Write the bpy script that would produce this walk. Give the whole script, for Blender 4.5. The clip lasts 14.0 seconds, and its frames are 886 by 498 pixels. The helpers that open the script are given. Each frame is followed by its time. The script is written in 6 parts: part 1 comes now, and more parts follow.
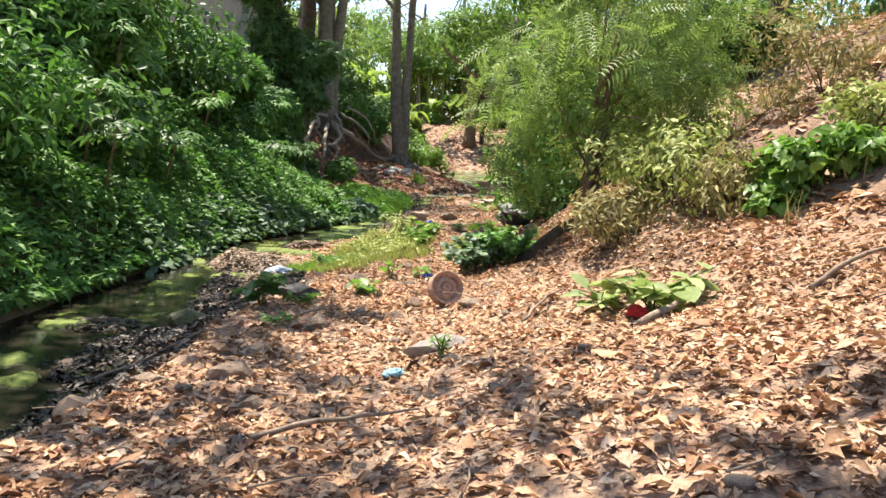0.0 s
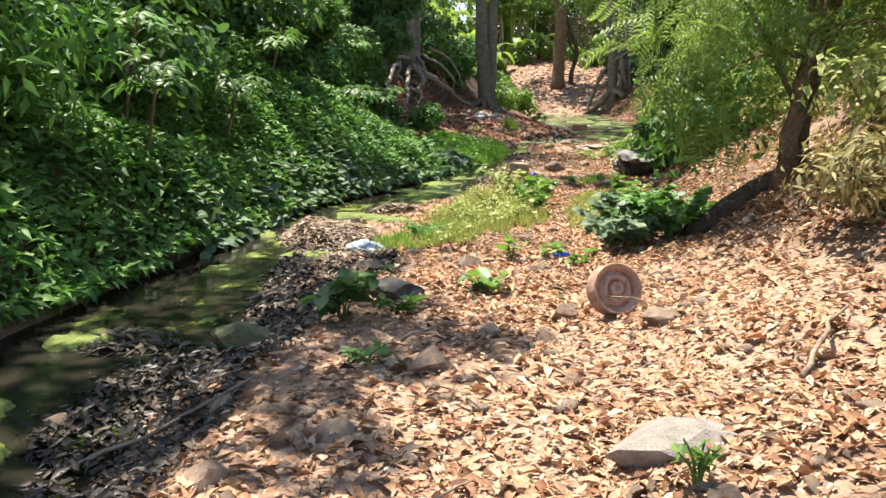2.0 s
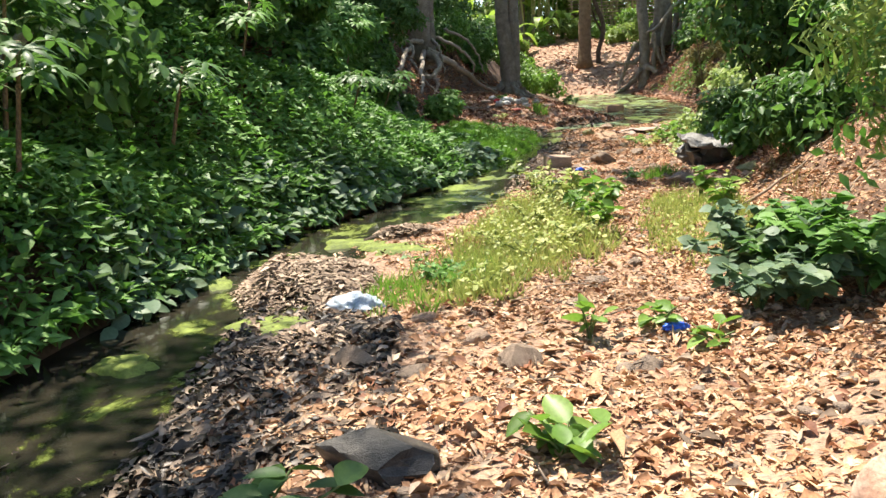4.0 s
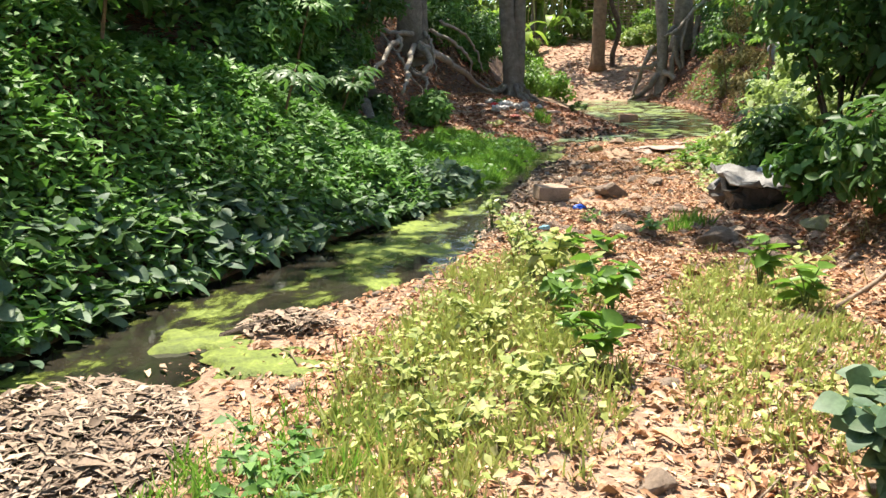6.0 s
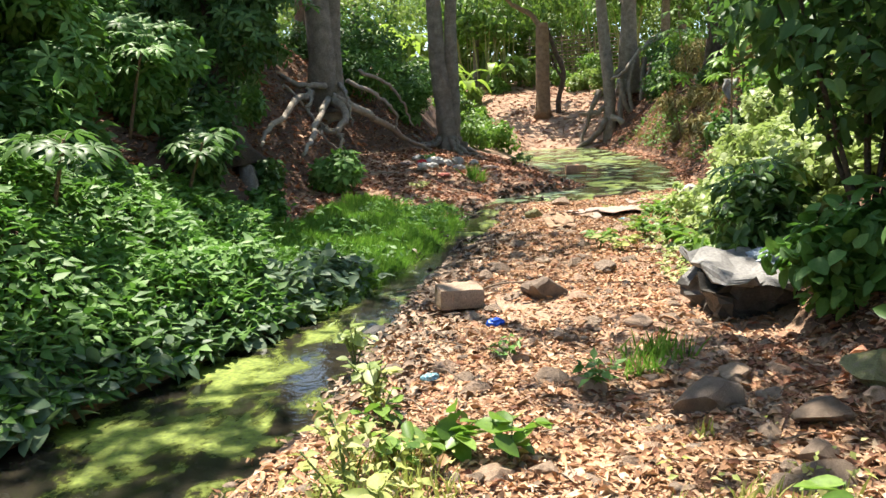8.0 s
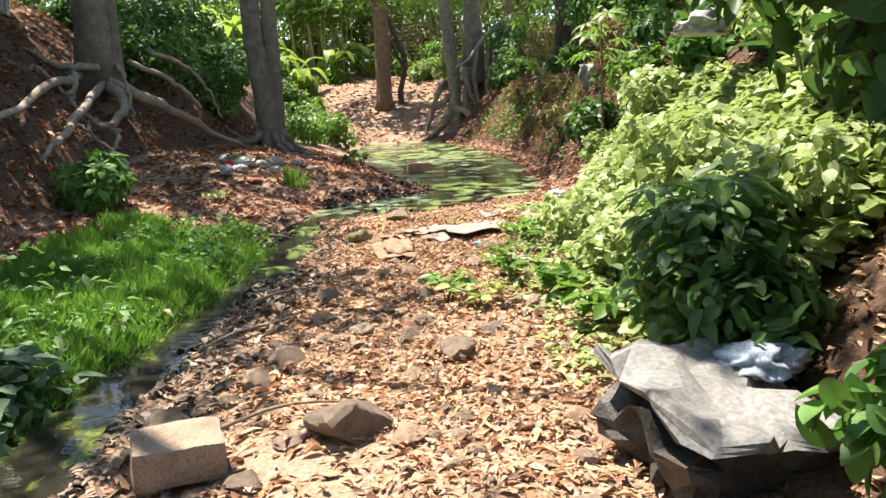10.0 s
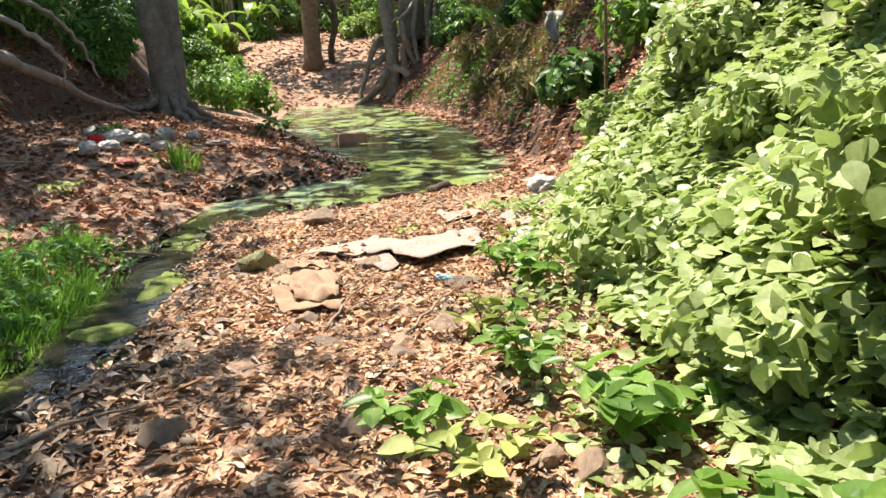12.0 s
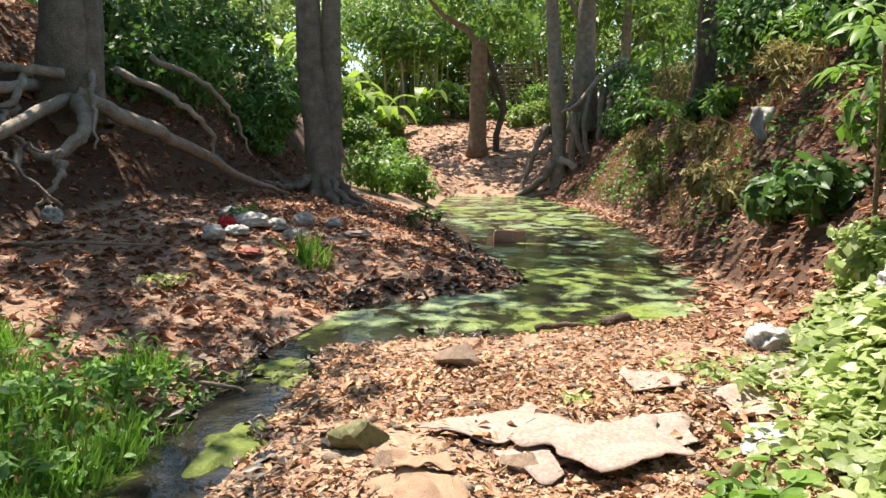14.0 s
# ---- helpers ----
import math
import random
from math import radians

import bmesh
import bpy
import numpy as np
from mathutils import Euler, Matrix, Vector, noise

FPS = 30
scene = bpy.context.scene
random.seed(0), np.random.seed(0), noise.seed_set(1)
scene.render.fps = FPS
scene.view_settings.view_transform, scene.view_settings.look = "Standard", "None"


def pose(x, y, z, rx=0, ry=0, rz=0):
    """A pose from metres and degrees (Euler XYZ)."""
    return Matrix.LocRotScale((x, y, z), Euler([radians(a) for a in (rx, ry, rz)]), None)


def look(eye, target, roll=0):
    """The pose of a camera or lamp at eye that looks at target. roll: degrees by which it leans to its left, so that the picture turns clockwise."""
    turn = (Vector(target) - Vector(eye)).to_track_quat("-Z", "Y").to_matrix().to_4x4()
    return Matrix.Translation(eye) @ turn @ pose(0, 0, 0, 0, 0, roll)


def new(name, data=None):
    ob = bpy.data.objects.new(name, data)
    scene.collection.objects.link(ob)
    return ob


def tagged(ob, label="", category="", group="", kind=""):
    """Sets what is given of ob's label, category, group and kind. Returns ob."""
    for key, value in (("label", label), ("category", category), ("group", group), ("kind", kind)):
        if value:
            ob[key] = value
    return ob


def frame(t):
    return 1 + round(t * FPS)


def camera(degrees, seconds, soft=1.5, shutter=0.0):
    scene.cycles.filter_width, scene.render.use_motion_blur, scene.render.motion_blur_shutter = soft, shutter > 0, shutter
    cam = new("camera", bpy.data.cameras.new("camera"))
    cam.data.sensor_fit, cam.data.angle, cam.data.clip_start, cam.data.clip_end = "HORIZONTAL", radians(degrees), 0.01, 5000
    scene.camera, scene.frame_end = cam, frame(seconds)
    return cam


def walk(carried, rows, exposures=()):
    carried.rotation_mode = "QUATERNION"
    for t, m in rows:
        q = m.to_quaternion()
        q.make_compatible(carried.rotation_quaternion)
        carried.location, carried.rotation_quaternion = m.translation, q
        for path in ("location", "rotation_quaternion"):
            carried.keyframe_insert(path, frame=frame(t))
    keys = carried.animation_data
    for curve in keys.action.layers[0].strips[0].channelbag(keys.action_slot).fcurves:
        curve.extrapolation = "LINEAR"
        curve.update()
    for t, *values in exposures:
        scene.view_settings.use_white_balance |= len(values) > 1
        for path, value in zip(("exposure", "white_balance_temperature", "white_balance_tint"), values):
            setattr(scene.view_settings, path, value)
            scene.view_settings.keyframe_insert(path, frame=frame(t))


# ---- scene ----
cam = camera(60.0, 14.0, 1.5)
PATH = [
    (0, (0.645, 0.459, 1.395), (0.536, 2.441, 1.148), 2.5),
    (0.5, (0.464, 0.885, 1.372), (0.225, 2.849, 1.076), 1.8),
    (1, (0.328, 1.366, 1.352), (0.053, 3.325, 1.059), 1.8),
    (1.5, (0.191, 1.93, 1.344), (-0.106, 3.861, 0.919), 1.4),
    (2, (0.067, 2.498, 1.322), (-0.245, 4.435, 0.932), 0.4),
    (2.2, (0.029, 2.747, 1.316), (-0.288, 4.691, 0.964), 0.4),
    (4.3, (-0.373, 5.427, 1.233), (-0.759, 7.344, 0.815), -3.0),
    (4.5, (-0.394, 5.708, 1.243), (-0.792, 7.624, 0.832), -2.5),
    (5, (-0.414, 6.427, 1.261), (-0.812, 8.356, 0.915), -1.0),
    (5.5, (-0.348, 7.125, 1.275), (-0.744, 9.066, 1.001), -0.7),
    (6, (-0.279, 7.817, 1.292), (-0.677, 9.731, 0.87), -0.5),
    (6.5, (-0.181, 8.505, 1.326), (-0.536, 10.456, 1.066), -2.3),
    (7, (-0.098, 9.21, 1.343), (-0.42, 11.177, 1.187), -2.1),
    (7.5, (-0.074, 9.922, 1.355), (-0.387, 11.875, 1.059), -2.8),
    (8, (-0.021, 10.625, 1.36), (-0.323, 12.579, 1.062), -2.8),
    (8.5, (0.049, 11.323, 1.358), (-0.112, 13.292, 1.049), -3.5),
    (8.7, (0.079, 11.609, 1.35), (0.036, 13.581, 1.019), -4.0),
    (10.8, (0.202, 14.883, 1.356), (0.362, 16.847, 1.015), -3.3),
    (11, (0.219, 15.181, 1.35), (0.441, 17.138, 1.0), -3.5),
    (11.5, (0.267, 15.914, 1.333), (0.671, 17.838, 0.962), -2.7),
    (12, (0.274, 16.638, 1.316), (0.508, 18.575, 0.877), -3.2),
    (12.5, (0.283, 17.35, 1.319), (0.183, 19.318, 0.979), -1.4),
    (13, (0.232, 17.981, 1.328), (0.113, 19.958, 1.053), -0.0),
    (13.5, (0.222, 18.368, 1.401), (0.082, 20.353, 1.194), -0.1),
    (14, (0.289, 18.479, 1.406), (0.141, 20.463, 1.195), 0.3),
]
walk(cam, [(t, look(eye, target, roll)) for t, eye, target, roll in PATH], [(0, 1.3, 6800, 12), (4.5, 1.38, 6800, 11), (8, 1.44, 6800, 11), (11.3, 1.4, 6800, 13), (13, 1.24, 6800, 13), (14, 1.22, 6800, 13)])

# ---- sky, sun ----
SUN = Vector((-0.24, 0.27, 0.93)).normalized()
world = bpy.data.worlds.new("world")
scene.world = world
world.use_nodes = True
wn = world.node_tree
sky = wn.nodes.new("ShaderNodeTexSky")
sky.sky_type, sky.sun_disc = "NISHITA", False
sky.sun_elevation = math.asin(SUN.z)
sky.sun_rotation = math.atan2(SUN.x, SUN.y)
sky.air_density, sky.dust_density = 1.0, 0.6
wn.links.new(sky.outputs[0], wn.nodes["Background"].inputs[0])
wn.nodes["Background"].inputs[1].default_value = 0.128
sun_data = bpy.data.lights.new("sun", "SUN")
sun_data.energy, sun_data.angle, sun_data.color = 5.0, radians(0.55), (1.0, 0.95, 0.86)
sun = new("sun", sun_data)
sun.matrix_world = look((0, 0, 40), Vector((0, 0, 40)) - SUN)

rng = np.random.default_rng(7)


# ---- materials ----
def ramp(tree, source, stops):
    node = tree.nodes.new("ShaderNodeValToRGB")
    el = node.color_ramp.elements
    while len(el) < len(stops):
        el.new(0.5)
    for e, (at, col) in zip(el, stops):
        e.position, e.color = at, (*col, 1)
    tree.links.new(source, node.inputs[0])
    return node.outputs[0]


def mixed(tree, a, b, fac, mode="MIX"):
    node = tree.nodes.new("ShaderNodeMix")
    node.data_type, node.blend_type = "RGBA", mode
    for value, sock in ((fac, node.inputs[0]), (a, node.inputs[6]), (b, node.inputs[7])):
        if isinstance(value, bpy.types.NodeSocket):
            tree.links.new(value, sock)
        elif isinstance(value, (int, float)):
            sock.default_value = value
        else:
            sock.default_value = (*value, 1)
    return node.outputs[2]


def noise_tex(tree, scale, detail=6.0, rough=0.6, coord="Object"):
    tc = tree.nodes.new("ShaderNodeTexCoord")
    node = tree.nodes.new("ShaderNodeTexNoise")
    node.inputs["Scale"].default_value = scale
    node.inputs["Detail"].default_value = detail
    node.inputs["Roughness"].default_value = rough
    tree.links.new(tc.outputs[coord], node.inputs["Vector"])
    return node.outputs["Fac"]


def start_mat(name):
    m = bpy.data.materials.new(name)
    m.use_nodes = True
    t = m.node_tree
    return m, t, t.nodes["Principled BSDF"]


def bump(t, p, height, strength, dist):
    b = t.nodes.new("ShaderNodeBump")
    b.inputs["Strength"].default_value, b.inputs["Distance"].default_value = strength, dist
    t.links.new(height, b.inputs["Height"])
    t.links.new(b.outputs[0], p.inputs["Normal"])


def surface(name, stops, scale=4.0, fine=40.0, rough=0.9, strength=0.6, dist=0.02, metal=0.0, spec=0.3, tint=None):
    """A solid surface: a coarse and a fine noise in the colour, relief from both."""
    m, t, p = start_mat(name)
    big, small = noise_tex(t, scale), noise_tex(t, fine, 4)
    col = ramp(t, big, stops)
    shade = ramp(t, small, [(0.3, (0.62, 0.62, 0.62)), (0.72, (1.25, 1.25, 1.25))])
    col = mixed(t, col, shade, 1.0, "MULTIPLY")
    if tint:
        info = t.nodes.new("ShaderNodeObjectInfo")
        col = mixed(t, col, ramp(t, info.outputs["Random"], tint), 1.0, "MULTIPLY")
    t.links.new(col, p.inputs["Base Color"])
    p.inputs["Roughness"].default_value, p.inputs["Metallic"].default_value = rough, metal
    p.inputs["Specular IOR Level"].default_value = spec
    add = t.nodes.new("ShaderNodeMath")
    t.links.new(big, add.inputs[0])
    t.links.new(small, add.inputs[1])
    bump(t, p, add.outputs[0], strength, dist)
    return m


def leaf_mat(name, stops, through_col, share=0.35, rough=0.5, patch=1.2, mottle=0.25):
    """Leaves: each takes its own shade, with light passing through the blade."""
    m, t, p = start_mat(name)
    geo = t.nodes.new("ShaderNodeNewGeometry")
    col = ramp(t, geo.outputs["Random Per Island"], stops)
    wide = ramp(t, noise_tex(t, patch, 3), [(0.3, (0.7, 0.72, 0.66)), (0.7, (1.2, 1.17, 1.05))])
    col = mixed(t, col, wide, 1.0, "MULTIPLY")
    blotch = ramp(t, noise_tex(t, 55, 4, 0.7), [(0.32, (1 - mottle,) * 3), (0.68, (1 + mottle * 0.6,) * 3)])
    col = mixed(t, col, blotch, 1.0, "MULTIPLY")
    t.links.new(col, p.inputs["Base Color"])
    p.inputs["Roughness"].default_value = rough
    p.inputs["Specular IOR Level"].default_value = 0.28
    if share > 0:
        tr = t.nodes.new("ShaderNodeBsdfTranslucent")
        t.links.new(mixed(t, col, through_col, 0.55), tr.inputs[0])
        mx = t.nodes.new("ShaderNodeMixShader")
        mx.inputs[0].default_value = share
        t.links.new(p.outputs[0], mx.inputs[1])
        t.links.new(tr.outputs[0], mx.inputs[2])
        t.links.new(mx.outputs[0], t.nodes["Material Output"].inputs[0])
    return m


def plain(name, col, rough=0.6, metal=0.0, vary=0.25, scale=18.0, strength=0.2):
    lo, hi = tuple(c * (1 - vary) for c in col), tuple(min(1, c * (1 + vary)) for c in col)
    return surface(name, [(0.3, lo), (0.7, hi)], scale, scale * 6, rough, strength, 0.006, metal)


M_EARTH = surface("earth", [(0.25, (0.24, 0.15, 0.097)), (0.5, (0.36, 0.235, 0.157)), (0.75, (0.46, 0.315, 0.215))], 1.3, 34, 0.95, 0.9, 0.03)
# Steep banks get a darker colour: dark soil plus the shade on them.
humus_shade = M_EARTH.node_tree
geo_n = humus_shade.nodes.new("ShaderNodeNewGeometry")
sep_n = humus_shade.nodes.new("ShaderNodeSeparateXYZ")
humus_shade.links.new(geo_n.outputs["Normal"], sep_n.inputs[0])
old = humus_shade.nodes["Principled BSDF"].inputs["Base Color"].links[0].from_socket
dark = mixed(humus_shade, old, (0.3, 0.26, 0.24), 1.0, "MULTIPLY")
humus_shade.links.new(mixed(humus_shade, dark, old, ramp(humus_shade, sep_n.outputs["Z"], [(0.72, (0, 0, 0)), (0.9, (1, 1, 1))])), humus_shade.nodes["Principled BSDF"].inputs["Base Color"])
M_STONE = surface("river_stone", [(0.25, (0.2, 0.155, 0.12)), (0.5, (0.34, 0.265, 0.205)), (0.8, (0.48, 0.385, 0.305))], 5, 90, 0.9, 0.7, 0.02,
                  tint=[(0.0, (0.6, 0.58, 0.56)), (0.5, (1.0, 0.95, 0.88)), (1.0, (1.3, 1.12, 0.98))])
M_PALESTONE = surface("pale_stone", [(0.3, (0.22, 0.195, 0.165)), (0.7, (0.38, 0.335, 0.285))], 6, 80, 0.9, 0.6, 0.015)
M_MOSSY = surface("mossy_stone", [(0.3, (0.10, 0.09, 0.05)), (0.5, (0.19, 0.19, 0.08)), (0.75, (0.22, 0.18, 0.13))], 9, 60, 0.8, 0.6, 0.01)
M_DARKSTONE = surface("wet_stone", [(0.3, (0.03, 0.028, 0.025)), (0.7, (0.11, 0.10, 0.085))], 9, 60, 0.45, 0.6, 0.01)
M_BARK = surface("grey_bark", [(0.25, (0.13, 0.105, 0.08)), (0.55, (0.25, 0.21, 0.165)), (0.8, (0.36, 0.31, 0.25))], 5, 45, 0.95, 0.9, 0.03)
M_BARKDARK = surface("dark_bark", [(0.25, (0.05, 0.037, 0.027)), (0.7, (0.15, 0.11, 0.08))], 6, 45, 0.95, 0.9, 0.03)
M_BARKTAN = surface("brown_bark", [(0.25, (0.13, 0.085, 0.05)), (0.7, (0.29, 0.19, 0.11))], 6, 45, 0.95, 0.9, 0.03)
M_ROOT = surface("pale_root_bark", [(0.25, (0.20, 0.16, 0.12)), (0.7, (0.42, 0.36, 0.29))], 7, 50, 0.9, 0.7, 0.02)
M_STICK = surface("dead_wood", [(0.25, (0.16, 0.11, 0.075)), (0.7, (0.36, 0.28, 0.2))], 12, 60, 0.95, 0.6, 0.01)
M_LITTER = leaf_mat("dry_leaves", [(0.0, (0.13, 0.06, 0.034)), (0.2, (0.3, 0.155, 0.088)), (0.5, (0.48, 0.28, 0.17)), (0.8, (0.6, 0.385, 0.255)), (1.0, (0.72, 0.53, 0.39))],
                    (0.4, 0.2, 0.08), 0.12, 0.8, 0.9, 0.5)
M_REDLITTER = leaf_mat("reddish_dry_leaves", [(0.0, (0.11, 0.046, 0.03)), (0.4, (0.32, 0.14, 0.085)), (0.75, (0.5, 0.25, 0.16)), (1.0, (0.62, 0.39, 0.28))],
                       (0.35, 0.14, 0.06), 0.12, 0.7, 0.9, 0.45)
M_WETLITTER = leaf_mat("wet_leaves", [(0.0, (0.016, 0.013, 0.01)), (0.6, (0.055, 0.041, 0.031)), (1.0, (0.2, 0.145, 0.11))], (0.1, 0.06, 0.03), 0.0, 0.45, 1.0)
M_GREY = leaf_mat("grey_debris_leaves", [(0.0, (0.12, 0.082, 0.06)), (0.5, (0.28, 0.2, 0.15)), (1.0, (0.5, 0.38, 0.3))], (0.3, 0.2, 0.1), 0.0, 0.75, 1.0)
M_HERB = leaf_mat("herb_leaves", [(0.0, (0.075, 0.175, 0.042)), (0.5, (0.135, 0.275, 0.062)), (1.0, (0.21, 0.37, 0.11))], (0.12, 0.32, 0.03), 0.32, 0.52)
M_DARKLEAF = leaf_mat("dark_leaves", [(0.0, (0.045, 0.1, 0.03)), (0.6, (0.085, 0.17, 0.05)), (1.0, (0.14, 0.24, 0.075))], (0.14, 0.32, 0.05), 0.32, 0.46)
M_BRIGHT = leaf_mat("bright_leaves", [(0.0, (0.085, 0.17, 0.035)), (0.5, (0.15, 0.27, 0.055)), (1.0, (0.23, 0.36, 0.09))], (0.22, 0.45, 0.04), 0.36, 0.4)
M_CREEPER = leaf_mat("creeper_leaves", [(0.0, (0.22, 0.29, 0.1)), (0.5, (0.36, 0.44, 0.19)), (1.0, (0.5, 0.56, 0.31))], (0.42, 0.58, 0.13), 0.36, 0.42)
M_CANOPY = leaf_mat("canopy_leaves", [(0.0, (0.06, 0.12, 0.03)), (0.5, (0.11, 0.195, 0.045)), (1.0, (0.19, 0.28, 0.065))], (0.22, 0.4, 0.05), 0.38, 0.45, 0.4)
M_FEATHER = leaf_mat("feathery_leaves", [(0.0, (0.14, 0.21, 0.06)), (0.5, (0.22, 0.32, 0.09)), (1.0, (0.34, 0.42, 0.14))], (0.3, 0.45, 0.08), 0.42, 0.45)
M_PALEWEED = leaf_mat("pale_weeds", [(0.0, (0.25, 0.31, 0.085)), (0.5, (0.38, 0.43, 0.13)), (1.0, (0.52, 0.5, 0.23))], (0.3, 0.4, 0.08), 0.3, 0.55)
M_DRYWEED = leaf_mat("dry_weeds", [(0.0, (0.18, 0.17, 0.07)), (0.5, (0.3, 0.27, 0.115)), (1.0, (0.44, 0.4, 0.2))], (0.4, 0.3, 0.1), 0.25, 0.7)
M_GRASS = leaf_mat("grass_blades", [(0.0, (0.085, 0.175, 0.035)), (0.6, (0.165, 0.31, 0.055)), (1.0, (0.33, 0.43, 0.13))], (0.2, 0.48, 0.04), 0.36, 0.5)
M_BANANA = leaf_mat("banana_leaves", [(0.0, (0.17, 0.28, 0.05)), (1.0, (0.3, 0.42, 0.09))], (0.35, 0.55, 0.06), 0.45, 0.4)
M_GREYLEAF = leaf_mat("bluish_leaves", [(0.0, (0.08, 0.14, 0.085)), (0.5, (0.13, 0.2, 0.12)), (1.0, (0.2, 0.27, 0.15))], (0.15, 0.3, 0.08), 0.25, 0.5)


M_BIGLEAF = surface("large_dry_leaf", [(0.3, (0.3, 0.17, 0.09)), (0.7, (0.5, 0.32, 0.19))], 3, 30, 0.7, 0.3, 0.01,
                    tint=[(0.0, (0.5, 0.42, 0.4)), (0.4, (1.0, 0.92, 0.85)), (1.0, (1.3, 1.25, 1.2))])


def water_mat():
    """Shallow water with floating algae in drifting patches."""
    m, t, p = start_mat("algae_water")
    tc = t.nodes.new("ShaderNodeTexCoord")
    mp = t.nodes.new("ShaderNodeMapping")
    mp.inputs["Scale"].default_value = (1.1, 0.8, 1)
    t.links.new(tc.outputs["Object"], mp.inputs[0])
    n = t.nodes.new("ShaderNodeTexNoise")
    n.inputs["Scale"].default_value, n.inputs["Detail"].default_value, n.inputs["Roughness"].default_value = 2.0, 9, 0.68
    n.inputs["Distortion"].default_value = 0.35
    t.links.new(mp.outputs[0], n.inputs["Vector"])
    sep = t.nodes.new("ShaderNodeSeparateXYZ")
    t.links.new(tc.outputs["Object"], sep.inputs[0])
    part_of = t.nodes.new("ShaderNodeMath")
    part_of.operation = "MULTIPLY"
    part_of.inputs[1].default_value = 0.02
    t.links.new(sep.outputs["Y"], part_of.inputs[0])
    amount = ramp(t, part_of.outputs[0], [(0.12, (0.06, 0.06, 0.06)), (0.2, (0.1, 0.1, 0.1)), (0.27, (0.15, 0.15, 0.15)), (0.35, (0.15, 0.15, 0.15)), (0.39, (0.06, 0.06, 0.06)), (0.488, (0.06, 0.06, 0.06)), (0.503, (0.175, 0.175, 0.175))])
    more = t.nodes.new("ShaderNodeMath")
    more.operation = "SUBTRACT"
    more.inputs[1].default_value = 0.2
    t.links.new(amount, more.inputs[0])
    add = t.nodes.new("ShaderNodeMath")
    t.links.new(n.outputs["Fac"], add.inputs[0])
    t.links.new(more.outputs[0], add.inputs[1])
    cover = ramp(t, add.outputs[0], [(0.44, (0, 0, 0)), (0.48, (0.4, 0.4, 0.4)), (0.55, (1, 1, 1))])
    fine = noise_tex(t, 38, 4)
    algae = ramp(t, fine, [(0.3, (0.06, 0.085, 0.012)), (0.5, (0.15, 0.2, 0.022)), (0.75, (0.26, 0.31, 0.06))])
    weed = ramp(t, fine, [(0.3, (0.1, 0.14, 0.06)), (0.5, (0.19, 0.25, 0.12)), (0.75, (0.3, 0.36, 0.2))])
    still = ramp(t, part_of.outputs[0], [(0.47, (0, 0, 0)), (0.5, (1, 1, 1))])
    yellow = ramp(t, noise_tex(t, 0.55, 3), [(0.42, (0, 0, 0)), (0.58, (1, 1, 1))])
    algae = mixed(t, algae, mixed(t, weed, algae, yellow), still)
    bed = ramp(t, noise_tex(t, 5, 5), [(0.3, (0.01, 0.01, 0.008)), (0.75, (0.035, 0.03, 0.02))])
    t.links.new(mixed(t, bed, algae, cover), p.inputs["Base Color"])
    rough = t.nodes.new("ShaderNodeMapRange")
    rough.inputs[3].default_value, rough.inputs[4].default_value = 0.05, 0.6
    t.links.new(cover, rough.inputs[0])
    t.links.new(rough.outputs[0], p.inputs["Roughness"])
    p.inputs["Specular IOR Level"].default_value = 0.35
    bump(t, p, noise_tex(t, 14, 3), 0.12, 0.02)
    return m


M_WATER = water_mat()


# ---- lay of the land ----
def vnoise(x, y, scale, seed=0):
    """Smooth value noise in -1..1."""
    x, y = np.asarray(x, float) * scale + seed * 17.3, np.asarray(y, float) * scale + seed * 9.7
    xi, yi = np.floor(x), np.floor(y)
    fx, fy = x - xi, y - yi
    fx, fy = fx * fx * (3 - 2 * fx), fy * fy * (3 - 2 * fy)

    def rnd(a, b):
        v = np.sin(a * 127.1 + b * 311.7 + seed * 74.7) * 43758.5453
        return (v - np.floor(v)) * 2 - 1
    top = rnd(xi, yi) * (1 - fx) + rnd(xi + 1, yi) * fx
    low = rnd(xi, yi + 1) * (1 - fx) + rnd(xi + 1, yi + 1) * fx
    return top * (1 - fy) + low * fy


def along(*knots):
    ys, vs = zip(*knots)
    return lambda y: np.interp(y, ys, vs)


water_z = along((-40, -0.3), (4, -0.2), (9, -0.16), (13, -0.14), (18, -0.11), (22, -0.06), (24.6, 0.0), (46, 0.42), (60, 0.5))
edge_l = along((-40, -6), (0, -3.7), (6.5, -3.4), (12, -3.35), (15, -2.6), (17, -2.1), (20, -1.7), (24, -1.55), (26, -1.2), (26.8, 0.2), (27.6, 0.5),
               (31.5, -0.45), (37.4, -1.6), (45, -1.7), (47.5, 0.0), (60, 0.2))
edge_r = along((-40, -4), (0, -2.2), (4, -1.55), (5.5, -1.75), (7, -1.8), (9, -2.3), (10.5, -2.7), (12, -2.2), (13, -1.5), (14.5, -1.25), (17.5, -1.3), (19.5, -1.25), (20.6, -1.0), (22.2, -0.98), (24.2, -1.05),
               (24.9, 0.6), (25.6, 2.3), (27.4, 2.75), (33.9, 3.15), (38.3, 2.9), (46, 1.9), (47.5, 0.3), (60, 0.4))
bed_z = along((-40, 0.4), (0, 0.3), (3, 0.26), (5, 0.18), (7, 0.1), (10, 0.0), (16, -0.05), (22, 0.04), (25, 0.05), (27, 0.1), (34, 0.25), (46, 0.5), (48, 1.25), (50, 1.95),
              (54, 3.2), (60, 4.4), (80, 5.4))
